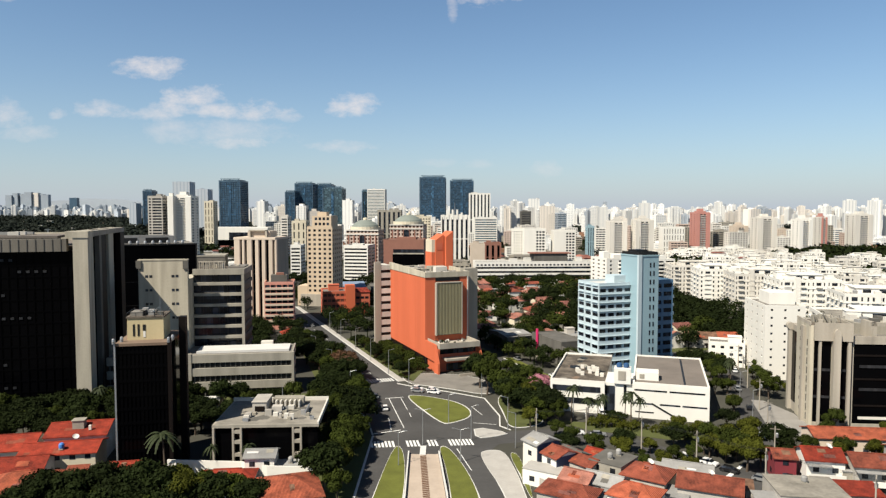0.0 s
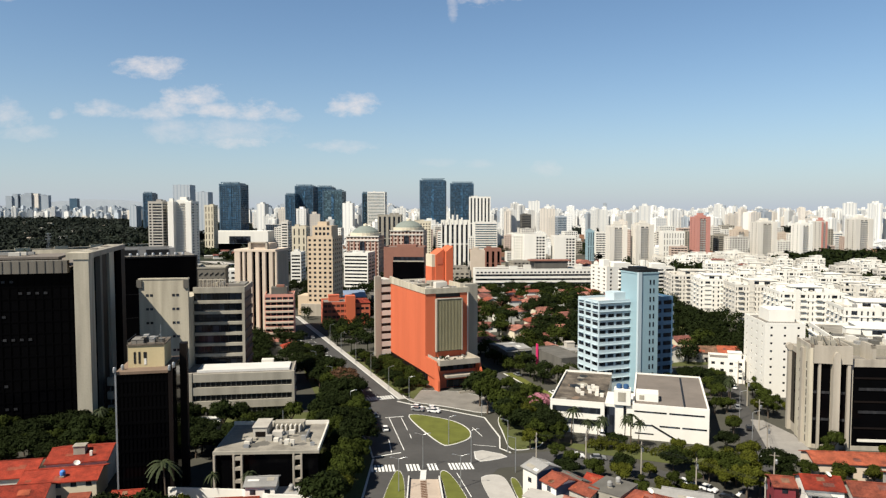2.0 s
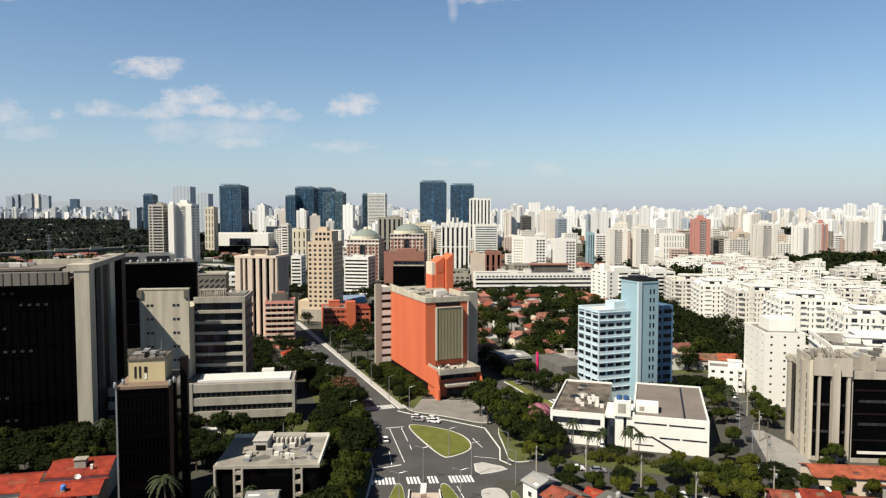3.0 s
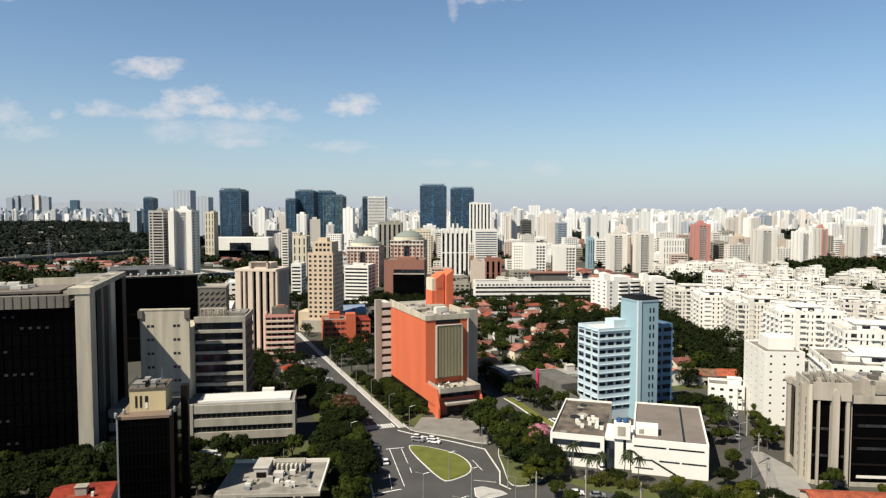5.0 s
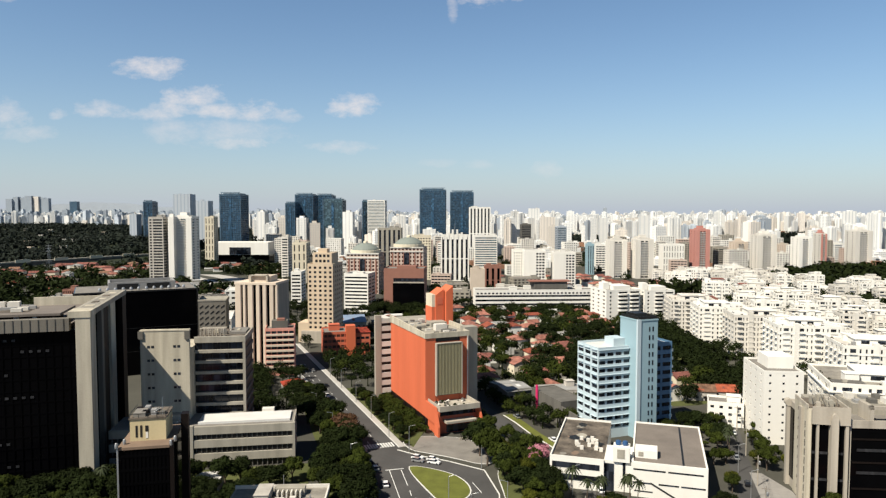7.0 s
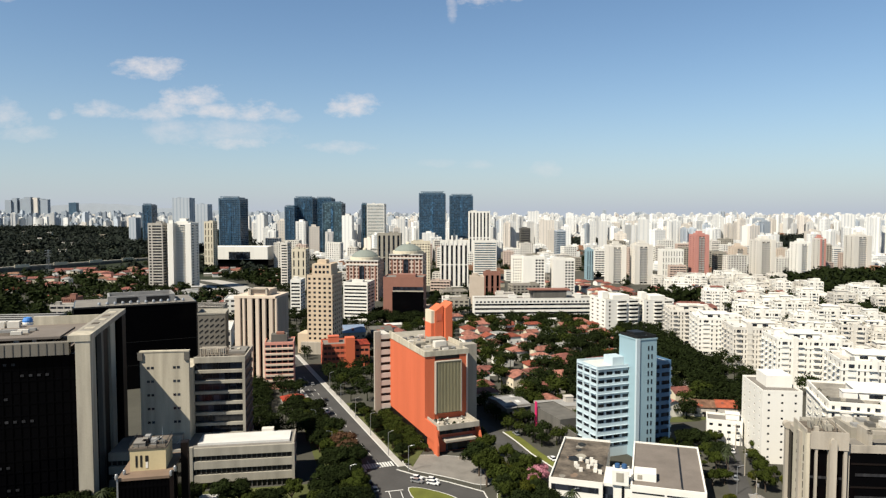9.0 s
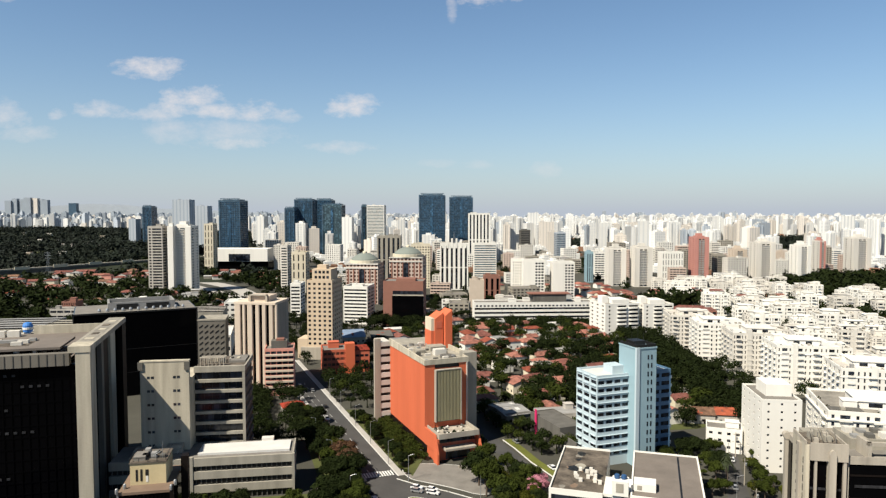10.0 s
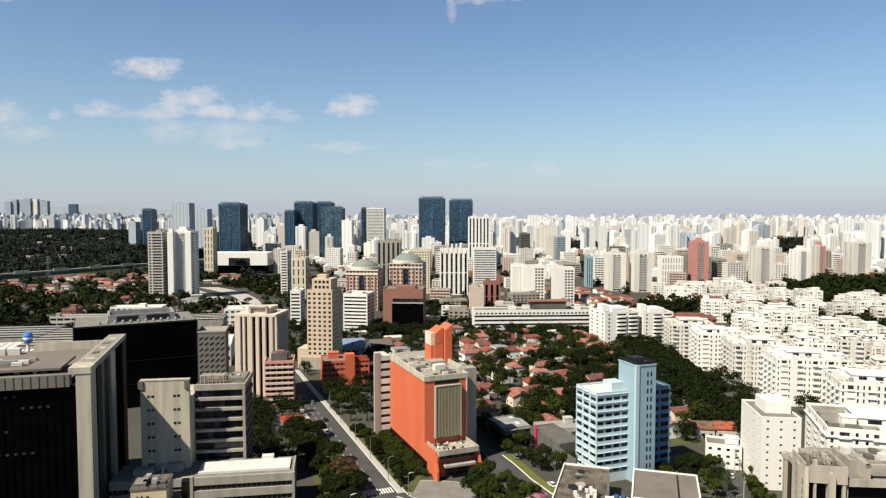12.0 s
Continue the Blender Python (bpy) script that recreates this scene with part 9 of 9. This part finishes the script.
for paint, x, y, yaw in (("car_white", -8.6, 226.0, -24), ("car_white", -3.4, 224.2, -22), ("car_white", -3.0, 221.6, -22), ("car_silver", -8.4, 223.2, -22), ("car_white", -17.6, 203.5, 100), ("car_silver", -22.0, 216.5, 112), ("car_black", -24.5, 222, 112),
                         ("car_black", -33, 254, 112), ("car_silver", -36, 262, 112), ("car_white", -43.5, 282, 112), ("car_black", -56, 322, 112), ("car_silver", -68, 352, 112), ("car_white", -52.0, 303, -68), ("car_white", -88, 398, 112), ("car_red", -76, 360, -68),
                         ("car_white", 36, 180.4, 0), ("car_silver", 41.5, 179, -5), ("car_black", 46, 176, -30), ("car_white", 59, 162, -50), ("car_black", 66, 154, -40), ("car_silver", 71, 148.5, -40), ("car_white", 63, 158.5, -46), ("car_red", 76, 143, -40), ("car_white", 84.5, 178, 70), ("car_black", 93, 204, 70),
                         ("car_white", 40, 244, 110), ("car_silver", 30, 272, 110), ("car_black", 45, 222, 100), ("car_white", 47, 199, 90), ("car_silver", 99, 226, 75), ("car_white", 109, 252, 75)):
    park(paint, x, y, yaw)


# ---- poles, lamps and wires ----
def lamp_post(x, y, yaw=0, h=9.0, arms=1):
    th = thing("street_lamp", pose(x, y, 0, 0, 0, yaw), "pale steel street lamp on the kerb", "street lamp", "street lamps")
    part("pole", Bm().tube((0, 0, 0), (0, 0, h), 0.13, 0.08, 8), "steel", th)
    for s in ((1,) if arms == 1 else (1, -1)):
        part("arm", Bm().tube((0, 0, h - 0.1), (s * 1.6, 0, h + 0.35), 0.06, 0.05, 6), "steel", th)
        part("lamp_head", Bm().box(min(s * 1.5, s * 2.1), -0.12, h + 0.28, max(s * 1.5, s * 2.1), 0.12, h + 0.42), "steel", th)


for x, y, yaw, h, arms in ((7.4, 176, 0, 9, 1), (-5.2, 172.5, 0, 9, 2), (18.4, 170, 180, 9, 1), (1.6, 190.8, 0, 8, 1), (-10.5, 158, 0, 8, 2), (4.2, 160, 0, 8, 2), (17.8, 184.5, 180, 9, 1), (12.5, 217.5, 0, 9, 1), (-11.8, 233, 0, 9, 1), (-20, 248, 22, 9, 1), (-29, 271, 22, 9, 1), (-38, 294, 22, 9, 1), (-48, 318, 22, 9, 1), (-57, 341, 22, 9, 1),
                           (-29.6, 215, 0, 9, 1), (-41, 249, 202, 9, 1), (-52, 276, 202, 9, 1), (88.5, 192, 0, 9, 1), (94.4, 214, 0, 9, 1), (105, 246, 0, 9, 1), (38, 196, 0, 9, 1)):
    lamp_post(x, y, yaw, h, arms)


def utility_pole(x, y, yaw):
    th = thing("utility_pole", pose(x, y, 0, 0, 0, yaw), "grey concrete utility pole carrying wires", "utility pole", "utility poles")
    part("pole", Bm().tube((0, 0, 0), (0, 0, 9.5), 0.19, 0.13, 8), "concrete", th)
    part("crossarm", Bm().box(-1.1, -0.06, 8.7, 1.1, 0.06, 8.84), "wood", th)
    part("transformer", Bm().lathe([(0.3, 6.8), (0.34, 7.0), (0.34, 7.7), (0.2, 7.9)], 10, 0.42, 0), "steel", th)
    return x, y


poles = [utility_pole(*p) for p in ((24, 172.5, 70), (37, 173.5, 80), (49, 165.5, 50), (58.5, 154.5, 45), (69, 143, 50), (83, 128, 50))]
line2 = [utility_pole(*p) for p in ((78.2, 158, -20), (87.0, 180, -20), (95.5, 203, -20), (103.5, 229, -15), (112, 256, -15))]
for seq in (poles, line2):
    for (xa, ya), (xb, yb) in zip(seq, seq[1:]):
        b = Bm()
        for off in (-0.9, 0.0, 0.9):
            last = None
            for k in range(9):
                q = k / 8
                p = (xa + (xb - xa) * q + off * 0.6, ya + (yb - ya) * q + off * 0.6, 8.86 - 1.4 * q * (1 - q))
                if last:
                    b.tube(last, p, 0.025, 0.025, 4)
                last = p
        solid("power_lines", b, "mullion", "thin dark wires between utility poles", "wires", "stuff", "overhead wires")


# ---- a raised railway with pale walls before the wooded ridge, and pylons ----
via = thing("viaduct", pose(0, 0, 0), "long pale raised railway before woods", "viaduct", kind="structure")
line = RAIL
for a, b in zip(line, line[1:]):
    part("deck", Bm().prism(strip([a, b], 7), 6.0, 8.2), "concrete_grey", via)
    part("base_wall", Bm().prism(strip([a, b], 5), 0, 6.0), "concrete_dark", via)
    n = int(math.hypot(b[0] - a[0], b[1] - a[1]) / 52)
    ang = math.degrees(math.atan2(b[1] - a[1], b[0] - a[0]))
    for k in range(n):
        q = (k + 0.5) / n
        part("noise_wall", Bm().box(-11, -4.4, 6, 11, -3.6, 11), "cream", via, m=pose(a[0] + (b[0] - a[0]) * q, a[1] + (b[1] - a[1]) * q, 0, 0, 0, ang))


def pylon(x, y, h=34):
    th = thing("pylon", pose(x, y, 0), "slender steel lattice power pylon", "pylon", "pylons")
    for sx, sy in ((-1, -1), (1, -1), (1, 1), (-1, 1)):
        part("leg", Bm().tube((sx * 2.4, sy * 2.4, 0), (sx * 0.4, sy * 0.4, h), 0.2, 0.14, 5), "steel", th)
    for z in (h * 0.72, h * 0.84, h * 0.95):
        part("crossarm", Bm().box(-4.5, -0.2, z, 4.5, 0.2, z + 0.4), "steel", th)


for x, y in ((-585, 1010), (-470, 1130), (-360, 1160), (-650, 890)):
    pylon(x, y)
